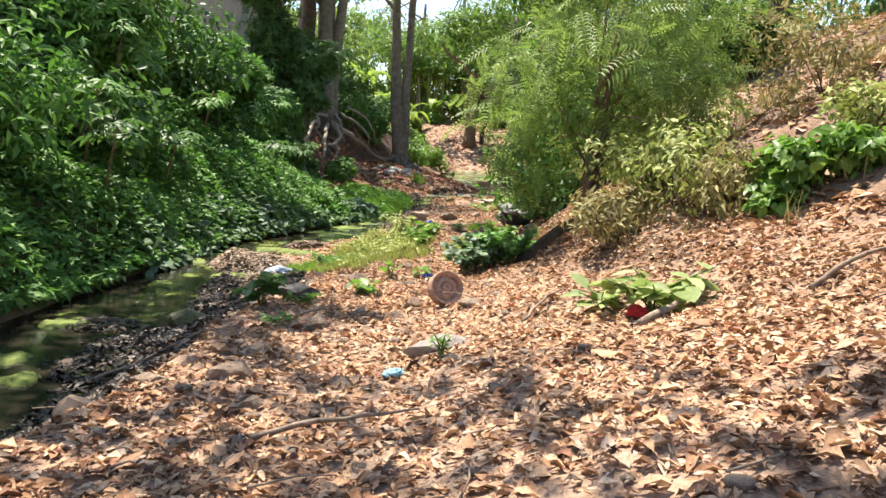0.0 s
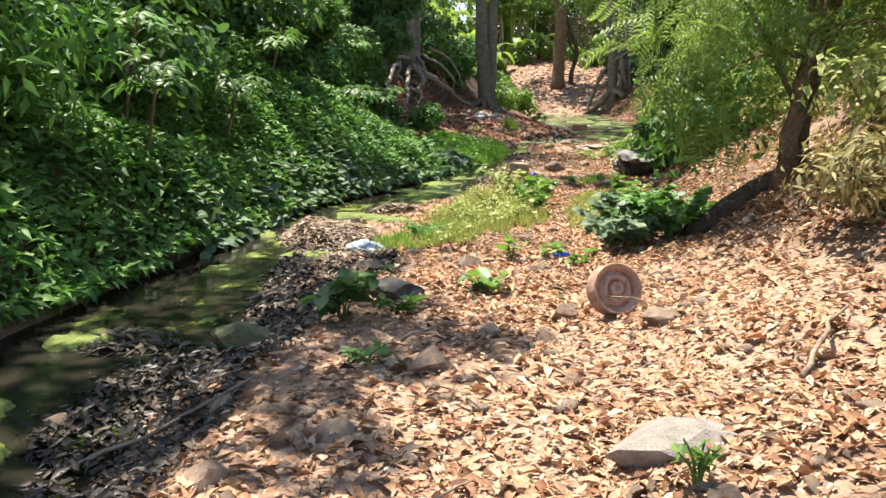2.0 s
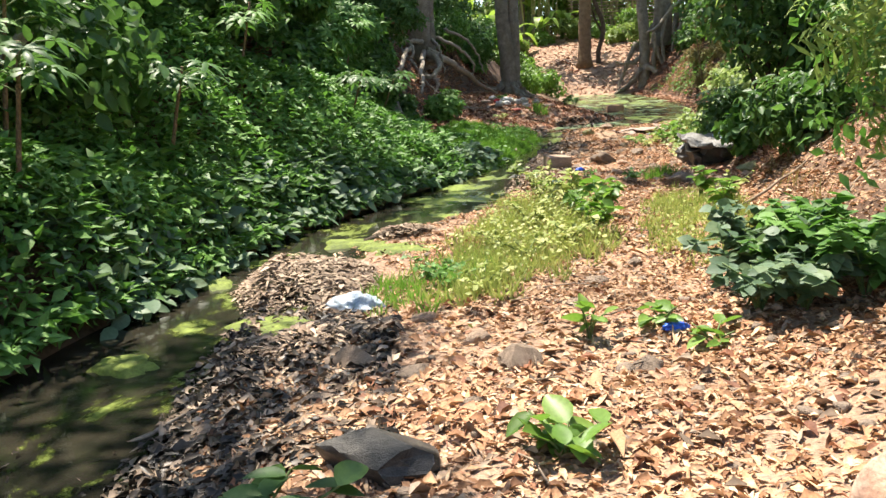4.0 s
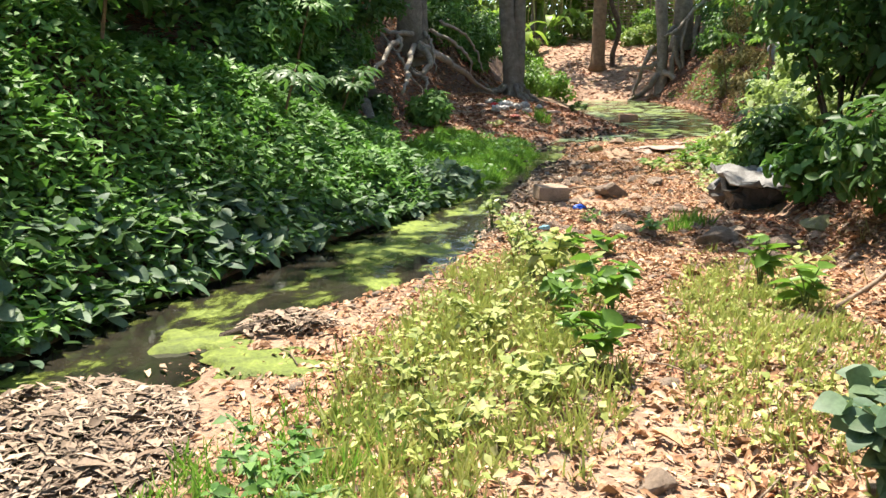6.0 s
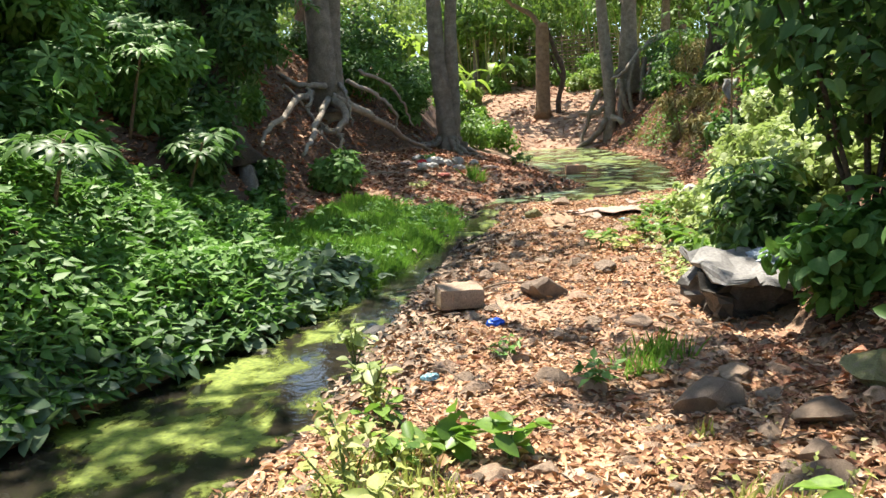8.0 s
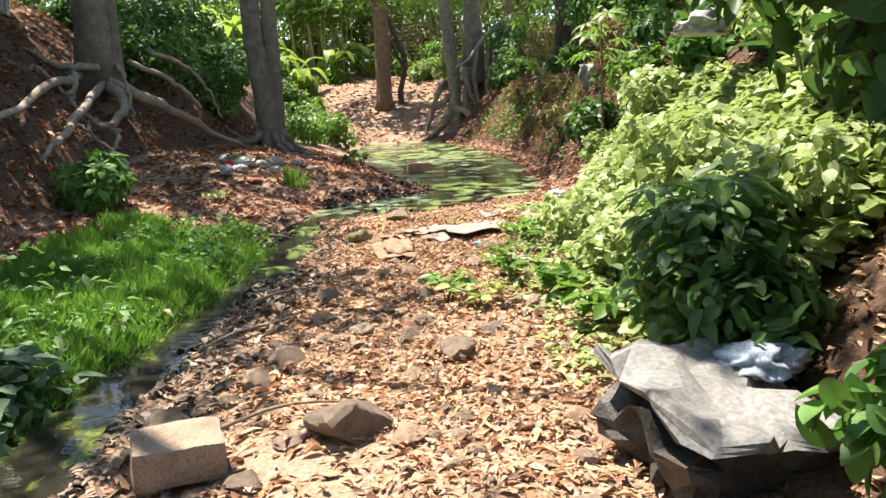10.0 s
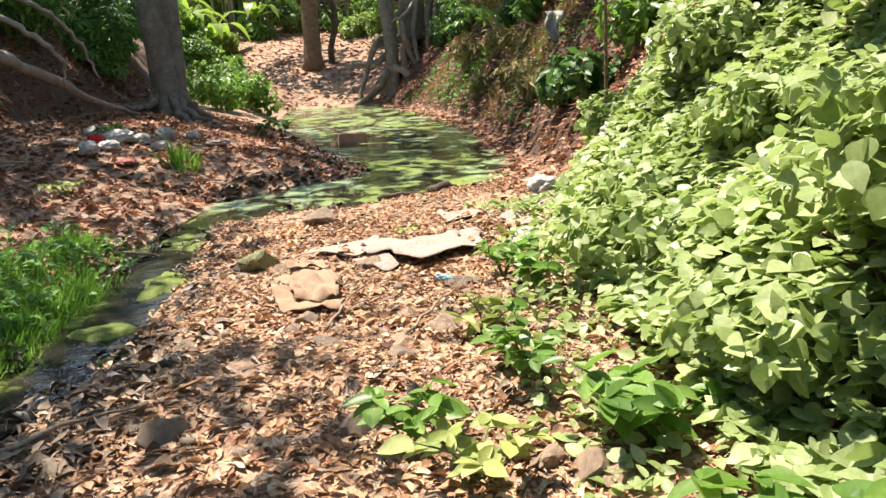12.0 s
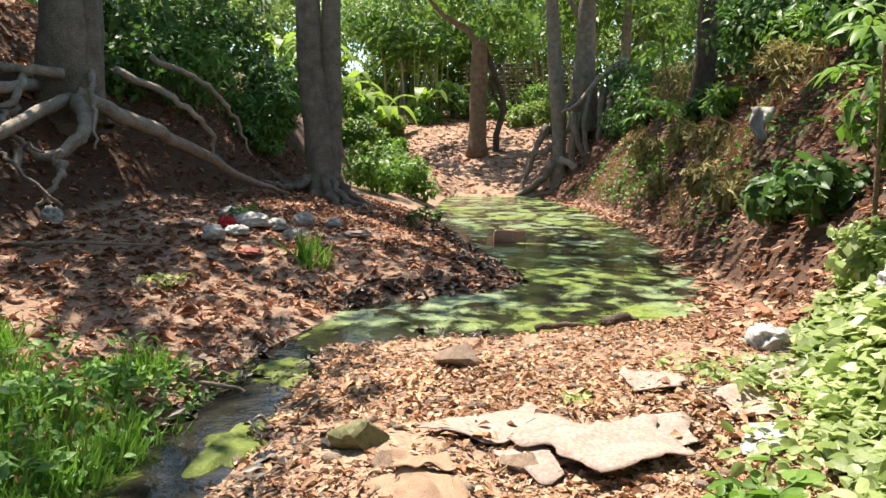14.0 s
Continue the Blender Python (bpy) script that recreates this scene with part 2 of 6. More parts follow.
foot_l = along((-40, -6.2), (0, -3.9), (6.5, -3.6), (15, -3.0), (18, -3.3), (20.5, -3.9), (24, -4.4), (28, -4.65), (33, -3.9), (40, -3.6), (50, -4.5), (60, -8))
foot_lz = along((-40, 0), (15, 0.05), (18, 0.15), (22, 0.25), (25, 0.7), (28, 0.9), (34, 0.95), (40, 1.0), (50, 2.2), (60, 3.4))
foot_r = along((-40, 3.0), (3, 2.6), (6, 1.7), (8, 1.1), (14, 1.35), (20, 1.7), (24, 2.5), (26, 2.8), (34, 3.3), (38, 3.1), (46, 2.1), (52, 2.8), (60, 6))
steep_l = along((-40, 0.8), (15, 0.85), (21, 1.05), (26, 1.5), (34, 1.2), (60, 0.5))
steep_r = along((-40, 0.4), (5, 0.45), (10, 0.7), (14, 0.9), (20, 1.0), (26, 1.35), (40, 1.2), (52, 0.7), (60, 0.4))


def height(x, y):
    """Ground height at x, y (arrays)."""
    x, y = np.broadcast_arrays(np.asarray(x, float), np.asarray(y, float))
    w, a, b = water_z(y), edge_l(y), edge_r(y)
    bed = bed_z(y) + np.interp(y, [0, 8, 12], [0.3, 0.3, 0.05]) * np.clip(x - 0.2, 0, 1.8)
    bed = bed - np.interp(y, [6.2, 8.2, 10.5, 12.5], [0, 0.14, 0.14, 0]) * np.clip(-0.5 - x, 0, 1.4)
    fl, fz, fr = np.minimum(foot_l(y), a - 0.1), foot_lz(y), np.maximum(foot_r(y), b + 0.1)
    t = np.clip((x - a) / np.maximum(b - a, 0.05), 0, 1)
    chan = w - 0.14 * np.sin(np.pi * t) + 0.02
    right = np.clip((x - b) / 0.6, 0, 1)
    mid = chan * (1 - right) + bed * right
    mid = np.where(x < b, chan, np.where(bed < w, bed, mid))
    g = np.clip((a - x) / np.maximum(a - fl, 0.1), 0, 1)
    left = w + 0.02 + (fz - w) * g ** 0.8
    u = np.clip(fl - x, 0, None)
    left = left + steep_l(y) * np.minimum(u, 1.2) + 0.88 * np.clip(u - 1.2, 0, None)
    left = np.where(y > 45.5, np.maximum(left, bed_z(y)), left)
    mid = np.where(y > 45.5, np.maximum(mid, bed_z(y)), mid)
    z = np.where(x < a, left, mid)
    ur = np.clip(x - fr, 0, None)
    z = z + steep_r(y) * np.minimum(ur, 2.2) + 0.6 * steep_r(y) * np.clip(ur - 2.2, 0, None)
    top = 4.7 + 0.4 * vnoise(x, y, 0.12, 3)
    z = np.where(z > top - 0.8, top - 0.8 * np.exp(-np.clip(z - top + 0.8, 0, None) / 0.8), z)
    z = z + 1.4 * np.exp(-((x - 4.2) / 1.9) ** 2 - ((y - 47.2) / 1.8) ** 2)
    bank = np.clip(np.maximum(u, ur), 0, 1)
    wet = (x > a - 0.05) & (x < b + 0.05)
    z = z + np.where(wet, 0.3, 1.0) * (0.035 * vnoise(x, y, 1.6, 1) + 0.02 * vnoise(x, y, 4.5, 2)) + bank * (0.18 * vnoise(x, y, 0.7, 4) + 0.07 * vnoise(x, y, 2.3, 5))
    return z


# ---- mesh making ----
class Soup:
    """Collects vertices and faces for one mesh."""

    def __init__(self):
        self.v, self.f, self.n = [], [], 0

    def add(self, verts, faces):
        self.v.append(np.asarray(verts, float))
        self.f.extend([[i + self.n for i in f] for f in faces])
        self.n += len(verts)
        return self

    def mesh(self, name, material, smooth=True):
        me = bpy.data.meshes.new(name)
        me.from_pydata(np.concatenate(self.v).tolist(), [], self.f)
        me.materials.append(material)
        if smooth:
            me.shade_smooth()
        return me


def part(name, soup, material, parent=None, label="", smooth=True):
    """One mesh object, under a thing or a part."""
    me = soup.mesh(name, material, smooth) if isinstance(soup, Soup) else soup
    ob = new(name, me)
    if parent is not None:
        ob.parent = parent
    if label:
        ob["label"] = label
    return ob


def thing(name, x, y, z, label, category, group="", kind=""):
    """An Empty at the base of a thing, which parents its parts."""
    ob = new(name)
    ob.location = (x, y, z)
    ob.empty_display_size = 0.1
    return tagged(ob, label, category, group, kind)


def tube(points, radii, sides=10, lumpy=0.0, seed=0, flare=0.0):
    """A tapering, slightly uneven tube along a line of points, closed at both ends."""
    pts = np.asarray(points, float)
    rad = np.interp(np.linspace(0, 1, len(pts)), np.linspace(0, 1, len(radii)), radii)
    r = np.random.default_rng(seed)
    phase = r.uniform(0, 6.28, 4)
    tang = np.gradient(pts, axis=0)
    tang /= np.linalg.norm(tang, axis=1)[:, None] + 1e-9
    up = np.array([0.31, 0.95, 0.05])
    verts = []
    for i, (p, d) in enumerate(zip(pts, tang)):
        s = np.cross(d, up)
        s /= np.linalg.norm(s) + 1e-9
        q = np.cross(s, d)
        ang = np.linspace(0, 2 * np.pi, sides, endpoint=False)
        w = 1 + lumpy * (np.sin(2 * ang + phase[0] + i * 0.23) * 0.5 + np.sin(3 * ang + phase[1] - i * 0.31) * 0.4 + np.sin(5 * ang + phase[2]) * 0.25)
        if flare:
            w = w + flare * np.exp(-i * 1.3) * (1 + 0.6 * np.sin(5 * ang + phase[3]))
        verts.append(p + rad[i] * w[:, None] * (np.cos(ang)[:, None] * s + np.sin(ang)[:, None] * q))
    n = len(pts)
    verts = np.concatenate(verts + [pts[:1], pts[-1:]])
    faces = [[i * sides + j, i * sides + (j + 1) % sides, (i + 1) * sides + (j + 1) % sides, (i + 1) * sides + j] for i in range(n - 1) for j in range(sides)]
    faces += [[n * sides, (j + 1) % sides, j] for j in range(sides)]
    faces += [[n * sides + 1, (n - 1) * sides + j, (n - 1) * sides + (j + 1) % sides] for j in range(sides)]
    return verts, faces


def bent(knots, steps=14, wobble=0.0, seed=0):
    """A smooth line through a few knots, with a little wobble."""
    k = np.asarray(knots, float)
    t = np.linspace(0, len(k) - 1, steps)
    i = np.clip(t.astype(int), 0, len(k) - 2)
    f = (t - i)[:, None]
    kk = np.vstack([2 * k[0] - k[1], k, 2 * k[-1] - k[-2]])
    p0, p1, p2, p3 = kk[i], kk[i + 1], kk[i + 2], kk[i + 3]
    line = 0.5 * (2 * p1 + (p2 - p0) * f + (2 * p0 - 5 * p1 + 4 * p2 - p3) * f ** 2 + (3 * p1 - p0 - 3 * p2 + p3) * f ** 3)
    if wobble:
        r = np.random.default_rng(seed)
        line[1:-1] += r.normal(0, wobble, line[1:-1].shape)
    return line


# leaf shapes: side, along, rise; unit length
def blade(w, fold=0.1, droop=0.1):
    v = [(0, 0, 0), (-w, 0.4, fold), (0, 0.42, 0.02), (w, 0.4, fold), (0, 1, -droop)]
    return np.array(v), [(0, 2, 1), (0, 3, 2), (1, 2, 4), (2, 3, 4)]


def broad(w, fold=0.1, droop=0.15):
    v = [(0, 0, 0), (-w, 0.22, fold), (0, 0.25, 0.02), (w, 0.22, fold), (-0.8 * w, 0.62, fold * 0.6), (0, 0.65, -droop * 0.3), (0.8 * w, 0.62, fold * 0.6), (0, 1, -droop)]
    return np.array(v), [(0, 2, 1), (0, 3, 2), (1, 2, 5, 4), (2, 3, 6, 5), (4, 5, 7), (5, 6, 7)]


def oval(w, curl=0.12, droop=0.05, point=1.0):
    """A full leaf with a rounded outline, cupped along the midrib."""
    v, f = [(0, 0, 0)], []
    for at, wide in ((0.1, 0.62), (0.28, 0.98), (0.5, 0.95), (0.7, 0.72 * point + 0.06), (0.87, 0.4 * point)):
        drop = -droop * at * at
        v += [(-wide * w, at, curl * wide + drop), (0, at + 0.02, drop), (wide * w, at, curl * wide + drop)]
    v.append((0, 1, -droop))
    f += [(0, 2, 1), (0, 3, 2)]
    for k in range(4):
        a = 1 + 3 * k
        f += [(a, a + 1, a + 4, a + 3), (a + 1, a + 2, a + 5, a + 4)]
    f += [(13, 14, 16), (14, 15, 16)]
    return np.array(v), f


def lens(w, curl=0.1, droop=0.1, twist=0.0):
    """A pointed dry leaf, cupped, bent along its length and a little twisted."""
    v = [(0, 0, 0), (-0.8 * w, 0.3, curl * 0.8 + twist), (0, 0.32, 0), (0.8 * w, 0.3, curl * 0.8 - twist), (-0.72 * w, 0.66, curl * 0.7 - droop * 0.4 - twist), (0.04 * w, 0.66, -droop * 0.4),
         (0.72 * w, 0.66, curl * 0.7 - droop * 0.4 + twist), (0, 1, -droop)]
    return np.array(v), [(0, 2, 1), (0, 3, 2), (1, 2, 5, 4), (2, 3, 6, 5), (4, 5, 7), (5, 6, 7)]


def palmate(n=7, w=0.13):
    vs, fs = [(0, 0, 0)], []
    for a in np.linspace(-2.2, 2.2, n):
        c, s, ln = np.cos(a), np.sin(a), 1 - 0.12 * abs(a)
        k = len(vs)
        for side, al, up in ((-0.5 * w, 0.26, 0.02), (0, 0.26, 0.05), (0.5 * w, 0.26, 0.02), (-w, 0.56, 0.0), (0, 0.57, 0.03), (w, 0.56, 0.0), (-0.62 * w, 0.8, -0.1), (0, 0.8, -0.08), (0.62 * w, 0.8, -0.1), (0, 1, -0.22)):
            vs.append((side * c + al * ln * s, -side * s + al * ln * c, up))
        fs += [(0, k + 1, k), (0, k + 2, k + 1), (k, k + 1, k + 4, k + 3), (k + 1, k + 2, k + 5, k + 4), (k + 3, k + 4, k + 7, k + 6), (k + 4, k + 5, k + 8, k + 7), (k + 6, k + 7, k + 9), (k + 7, k + 8, k + 9)]
    return np.array(vs), fs


def pinnate(pairs=7, w=0.1, ln=0.3):
    vs, fs = [(0, 0, 0), (0.012, 0, 0), (0, 1, -0.25)], [(0, 1, 2)]
    for i in range(pairs):
        at = 0.15 + 0.85 * i / pairs
        drop = -0.25 * at * at
        for sg in (-1, 1):
            k = len(vs)
            vs += [(0, at, drop), (sg * ln * 0.5, at + w * 0.7, drop + 0.03), (sg * ln, at + 0.12, drop - 0.05), (sg * ln * 0.5, at - w * 0.4 + 0.06, drop + 0.03)]
            fs.append((k, k + 1, k + 2, k + 3))
    return np.array(vs), fs


def straw(w=0.03, lean=0.35):
    v = [(-w, 0, 0), (w, 0, 0), (-w * 0.8, 0.55, lean * 0.3), (w * 0.8, 0.55, lean * 0.3), (0, 1, lean)]
    return np.array(v), [(0, 1, 3, 2), (2, 3, 4)]


def leaves(P, D, size, shape, roll=0.6, up=(0, 0, 1)):
    """Leaves at P that point along D, as arrays ready for one mesh."""
    P, D = np.asarray(P, float), np.asarray(D, float)
    n = len(P)
    size = np.broadcast_to(np.asarray(size, float), (n,))
    D = D / (np.linalg.norm(D, axis=1)[:, None] + 1e-9)
    U = np.broadcast_to(np.asarray(up, float), (n, 3)) + rng.normal(0, roll, (n, 3))
    S = np.cross(D, U)
    S /= np.linalg.norm(S, axis=1)[:, None] + 1e-9
    N = np.cross(S, D)
    tv, tf = shape
    wide = rng.uniform(0.75, 1.25, n)
    V = P[:, None, :] + size[:, None, None] * (tv[None, :, 0:1] * wide[:, None, None] * S[:, None, :] + tv[None, :, 1:2] * D[:, None, :] + tv[None, :, 2:3] * N[:, None, :])
    return V.reshape(-1, 3), n, len(tv), tf


def leaf_mesh(name, sets, material):
    """One mesh from several sets of leaves."""
    vs, loops, sizes, base = [], [], [], 0
    for V, n, k, tf in sets:
        if n == 0:
            continue
        flat = np.array([i for f in tf for i in f])
        loops.append((np.arange(n)[:, None] * k + flat[None, :] + base).ravel())
        sizes.append(np.tile(np.array([len(f) for f in tf]), n))
        vs.append(V)
        base += len(V)
    V, L, S = np.concatenate(vs), np.concatenate(loops), np.concatenate(sizes)
    me = bpy.data.meshes.new(name)
    me.vertices.add(len(V))
    me.vertices.foreach_set("co", V.astype(np.float32).ravel())
    me.loops.add(len(L))
    me.loops.foreach_set("vertex_index", L.astype(np.int32))
    me.polygons.add(len(S))
    me.polygons.foreach_set("loop_start", np.concatenate([[0], np.cumsum(S)[:-1]]).astype(np.int32))
    me.update(calc_edges=True)
    me.materials.append(material)
    me.shade_smooth()
    return me


def clump(n, radii, hollow=0.55, gaps=0.0, seed=0):
    """Points in an uneven ellipsoid, thicker near its skin, and the way out at each."""
    r = np.random.default_rng(seed + 101)
    d = r.normal(0, 1, (n * 2, 3))
    d /= np.linalg.norm(d, axis=1)[:, None]
    lump = 1 + 0.3 * np.sin(3.1 * d[:, 0] + seed) * np.cos(2.7 * d[:, 1] + 2 * seed) + 0.2 * np.sin(6 * d[:, 2] + 5 * d[:, 0] + seed)
    rad = (hollow + (1 - hollow) * r.uniform(0, 1, n * 2) ** 0.7) * lump
    p = d * rad[:, None] * np.asarray(radii)
    keep = vnoise(p[:, 0] + p[:, 2] * 0.7, p[:, 1] - p[:, 2] * 0.6, 2.2 / max(radii), seed) > gaps - 0.75
    return p[keep][:n], d[keep][:n]


# ---- ground and water ----
def axis_steps(spans):
    out = [spans[0][0]]
    for a, b, s in spans:
        out += list(np.linspace(a, b, max(2, int(round((b - a) / s)) + 1))[1:])
    return np.array(out)


def grid_mesh(name, xs, ys, zf, material):
    X, Y = np.meshgrid(xs, ys)
    V = np.stack([X, Y, zf(X, Y)], -1).reshape(-1, 3)
    nx, ny = len(xs), len(ys)
    i = (np.arange(ny - 1)[:, None] * nx + np.arange(nx - 1)[None, :]).ravel()
    L = np.stack([i, i + 1, i + nx + 1, i + nx], 1)
    me = bpy.data.meshes.new(name)
    me.vertices.add(len(V))
    me.vertices.foreach_set("co", V.astype(np.float32).ravel())
    me.loops.add(L.size)
    me.loops.foreach_set("vertex_index", L.astype(np.int32).ravel())
    me.polygons.add(len(L))
    me.polygons.foreach_set("loop_start", (np.arange(len(L)) * 4).astype(np.int32))
    me.update(calc_edges=True)
    me.materials.append(material)
    me.shade_smooth()
    return me


gx = axis_steps([(-400, -60, 30), (-60, -12, 3), (-12, -6, 0.3), (-6, 5, 0.12), (5, 12, 0.3), (12, 60, 3), (60, 400, 30)])
gy = axis_steps([(-300, -30, 30), (-30, -3, 1.5), (-3, 30, 0.14), (30, 60, 0.3), (60, 120, 3), (120, 500, 40)])
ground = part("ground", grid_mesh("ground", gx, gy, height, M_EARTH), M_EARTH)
tagged(ground, "brown earth creek bed between two steep banks", "ground", kind="structure")


def water_sheet():
    ys = axis_steps([(-20, 24, 0.4), (24, 48, 0.25)])
    V, F, k = [], [], 9
    for y in ys:
        a, b = edge_l(y) - 0.35, edge_r(y) + 0.3
        for t in np.linspace(0, 1, k):
            V.append((a + (b - a) * t, y, water_z(y) + 0.012))
    for i in range(len(ys) - 1):
        for j in range(k - 1):
            F.append([i * k + j, i * k + j + 1, (i + 1) * k + j + 1, (i + 1) * k + j])
    return Soup().add(V, F)


water = part("water", water_sheet(), M_WATER)
tagged(water, "shallow dark creek water with green algae floating on it", "water", kind="structure")


def ground_z(x, y):
    return float(height(np.array([x]), np.array([y]))[0])


# ---- trees ----
def trunk_part(parent, knots, radii, material, name="trunk", sides=12, lumpy=0.16, flare=0.0, seed=0, label="", steps=16, wobble=0.01):
    if name in ("limb", "root"):
        parent = next((c for c in parent.children if c.name.startswith("trunk")), parent)
    return part(name, Soup().add(*tube(bent(knots, steps, wobble, seed), radii, sides, lumpy, seed, flare)), material, parent, label)


def crown_part(parent, clumps, shape, size, material, name="crown", hollow=0.45, gaps=0.0, droop=0.35, label="", seed=0, loose=0.55, roll=0.6, facing=0.8):
    """A crown of leaves: clumps of (centre, radii, count)."""
    sets = []
    for i, (c, radii, n) in enumerate(clumps):
        p, d = clump(n, radii, hollow, gaps, seed + i)
        side = np.cross(d, rng.normal(0, 1, p.shape))
        D = side * 0.8 + d * 0.35 + np.array([0, 0, -droop]) + rng.normal(0, loose * 0.4, p.shape)
        sets.append(leaves(p + np.asarray(c), D, size * rng.uniform(0.65, 1.25, len(p)), shape, roll, d * facing + np.array([0, 0, 1.0])))
    return part(name, leaf_mesh(name, sets, material), material, parent, label)


def limb_to(parent, start, end, r0, material, seed, sides=7):
    s, e = np.asarray(start, float), np.asarray(end, float)
    mid = (s + e) / 2 + np.array([0, 0, 0.12 * np.linalg.norm(e - s)])
    return trunk_part(parent, [s, mid, e], [r0, r0 * 0.65, r0 * 0.25], material, "limb", sides, 0.1, 0, seed, steps=8)


def canopy_tree(name, x, y, label, h, r, crown_z, spread, count, size=0.3, material=None, leaf=None, lean=(0, 0), shape=None, seed=0, flare=0.7, gaps=0.25, fork=False, offset=(0, 0)):
    """A tall tree whose crown is several clumps borne by limbs."""
    z = ground_z(x, y) - 0.1
    t = thing(name, x, y, z, label, "tree", "trees along the creek")
    top = np.array([lean[0], lean[1], h])
    trunk_part(t, [(0, 0, 0), (lean[0] * 0.2, lean[1] * 0.2, h * 0.3), (lean[0] * 0.6, lean[1] * 0.6, h * 0.65), top], [r * 1.1, r, r * 0.85, r * 0.4], material or M_BARK, seed=seed, flare=flare, steps=22)
    r2 = np.random.default_rng(seed + 5)
    clumps = []
    for i in range(7):
        a = i * 0.9 + seed
        c = np.array([np.cos(a), np.sin(a), 0]) * spread * r2.uniform(0.35, 0.85) + [lean[0] + offset[0], lean[1] + offset[1], crown_z + r2.uniform(0, 0.45) * spread]
        rr = spread * r2.uniform(0.38, 0.6)
        clumps.append((c, (rr, rr, rr * 0.6), count // 7))
        limb_to(t, np.array([lean[0], lean[1], 0]) * 0.75 + [0, 0, h * r2.uniform(0.6, 0.92)], c, r * 0.35, material or M_BARK, seed + i)
    crown_part(t, clumps, shape or blade(0.2), size, leaf or M_CANOPY, gaps=gaps, seed=seed * 3)
    return t


def at_ground(pts, lift=0.0):
    return [(x, y, ground_z(x, y) + lift) for x, y in pts]


def root(parent, base, knots, r0, seed, material=M_ROOT):
    """A root that runs over the bank; knots in world metres."""
    k = np.asarray(knots, float)
    g = height(k[:, 0], k[:, 1])
    k[1:-1, 2] = np.maximum(k[1:-1, 2], g[1:-1] + r0 * 0.8)
    k = k - np.asarray(base, float)
    return trunk_part(parent, k, [r0, r0 * 0.8, r0 * 0.6, r0 * 0.3], material, "root", 8, 0.18, 0, seed, steps=20, wobble=0.02)


# the twin-stemmed tree by the pond
z = ground_z(-3.25, 33.5)
t = thing("tree", -3.25, 33.5, z - 0.1, "tall grey twin-stemmed tree at the pond's edge", "tree", "trees along the creek")
trunk_part(t, [(0, 0, 0), (-0.08, 0, 1.5), (-0.22, 0, 4), (-0.35, 0.1, 10)], [0.31, 0.25, 0.23, 0.12], M_BARK, flare=0.75, seed=3, sides=16, steps=26)
trunk_part(t, [(0.16, 0.1, 0), (0.2, 0.1, 1.4), (0.22, 0.05, 3.6), (0.5, 0.2, 9.5)], [0.22, 0.18, 0.17, 0.1], M_BARK, "trunk", flare=0.5, seed=4, sides=14, steps=24)
# Clumps on the right are added out of view to shade pond and bank.
crown_part(t, [((-3.5, 1.5, 8.5), (2.2, 2.2, 1.4), 900), ((0.8, 1, 10), (2.5, 2.5, 1.5), 1000), ((2.6, -0.5, 9.3), (1.8, 2, 1.2), 600), ((-1, 3, 9.5), (2.2, 2, 1.4), 700),
               ((1, -3.2, 8.8), (1.9, 1.8, 1.1), 500), ((4.2, 2.5, 9.6), (2.2, 2.4, 1.1), 700), ((4.6, -1.5, 9.2), (1.6, 1.8, 1.0), 420), ((6.8, -1.8, 8.8), (1.9, 2.2, 0.9), 520), ((6.4, -5.0, 8.6), (1.6, 1.8, 0.8), 380)], blade(0.2), 0.34, M_CANOPY, gaps=0.3, seed=12)
for i, c in enumerate([(-3.5, 1.5, 8.5), (0.8, 1, 10), (2.6, -0.5, 9.3), (-1, 3, 9.5), (1, -3.2, 8.8), (4.2, 2.5, 9.6), (4.6, -1.5, 9.2), (6.8, -1.8, 8.8), (6.4, -5.0, 8.6)]):
    limb_to(t, (-0.3, 0, 6.5 + 0.3 * i), c, 0.09, M_BARK, i)
for i, (dx, dy) in enumerate(((0.9, -0.5), (0.6, -1.2), (-0.7, -0.9), (1.3, 0.1), (-1.1, -0.2))):
    root(t, (-3.25, 33.5, z - 0.1), [(-3.25 + dx * 0.2, 33.5 + dy * 0.2, z + 0.35), (-3.25 + dx * 0.6, 33.5 + dy * 0.6, ground_z(-3.25 + dx * 0.6, 33.5 + dy * 0.6) + 0.05),
                                     (-3.25 + dx * 1.3, 33.5 + dy * 1.3, ground_z(-3.25 + dx * 1.3, 33.5 + dy * 1.3) - 0.04)], 0.1, i, M_BARK)

# the big tree on the bank with its bare roots
bx, by, bz = -5.35, 28.3, 1.75
t = thing("tree", bx, by, bz, "large pale-barked tree with bare roots spilling down the bank", "tree", "trees along the creek")
trunk_part(t, [(-0.05, 0.1, 0.1), (0.02, 0, 0.75), (0, 0.05, 2.5), (-0.3, 0.4, 9)], [0.36, 0.4, 0.38, 0.2], M_BARK, flare=0.5, seed=8, sides=18, steps=24)
trunk_part(t, [(0.24, -0.05, 0.2), (0.27, -0.05, 0.8), (0.3, 0, 2.5), (0.9, 0.2, 8)], [0.24, 0.2, 0.19, 0.1], M_BARK, "trunk", flare=0.4, seed=9, sides=14, steps=22)
crown_part(t, [((-2.5, 0, 7), (2.6, 2.6, 1.5), 1100), ((0.3, -2.5, 7.4), (2.1, 2.1, 1.3), 800), ((1.2, 1.5, 8), (2.2, 2.2, 1.4), 800), ((-1.5, -4.5, 6.6), (2.4, 2.2, 1.3), 900)],
           blade(0.2), 0.32, M_CANOPY, gaps=0.25, seed=31)
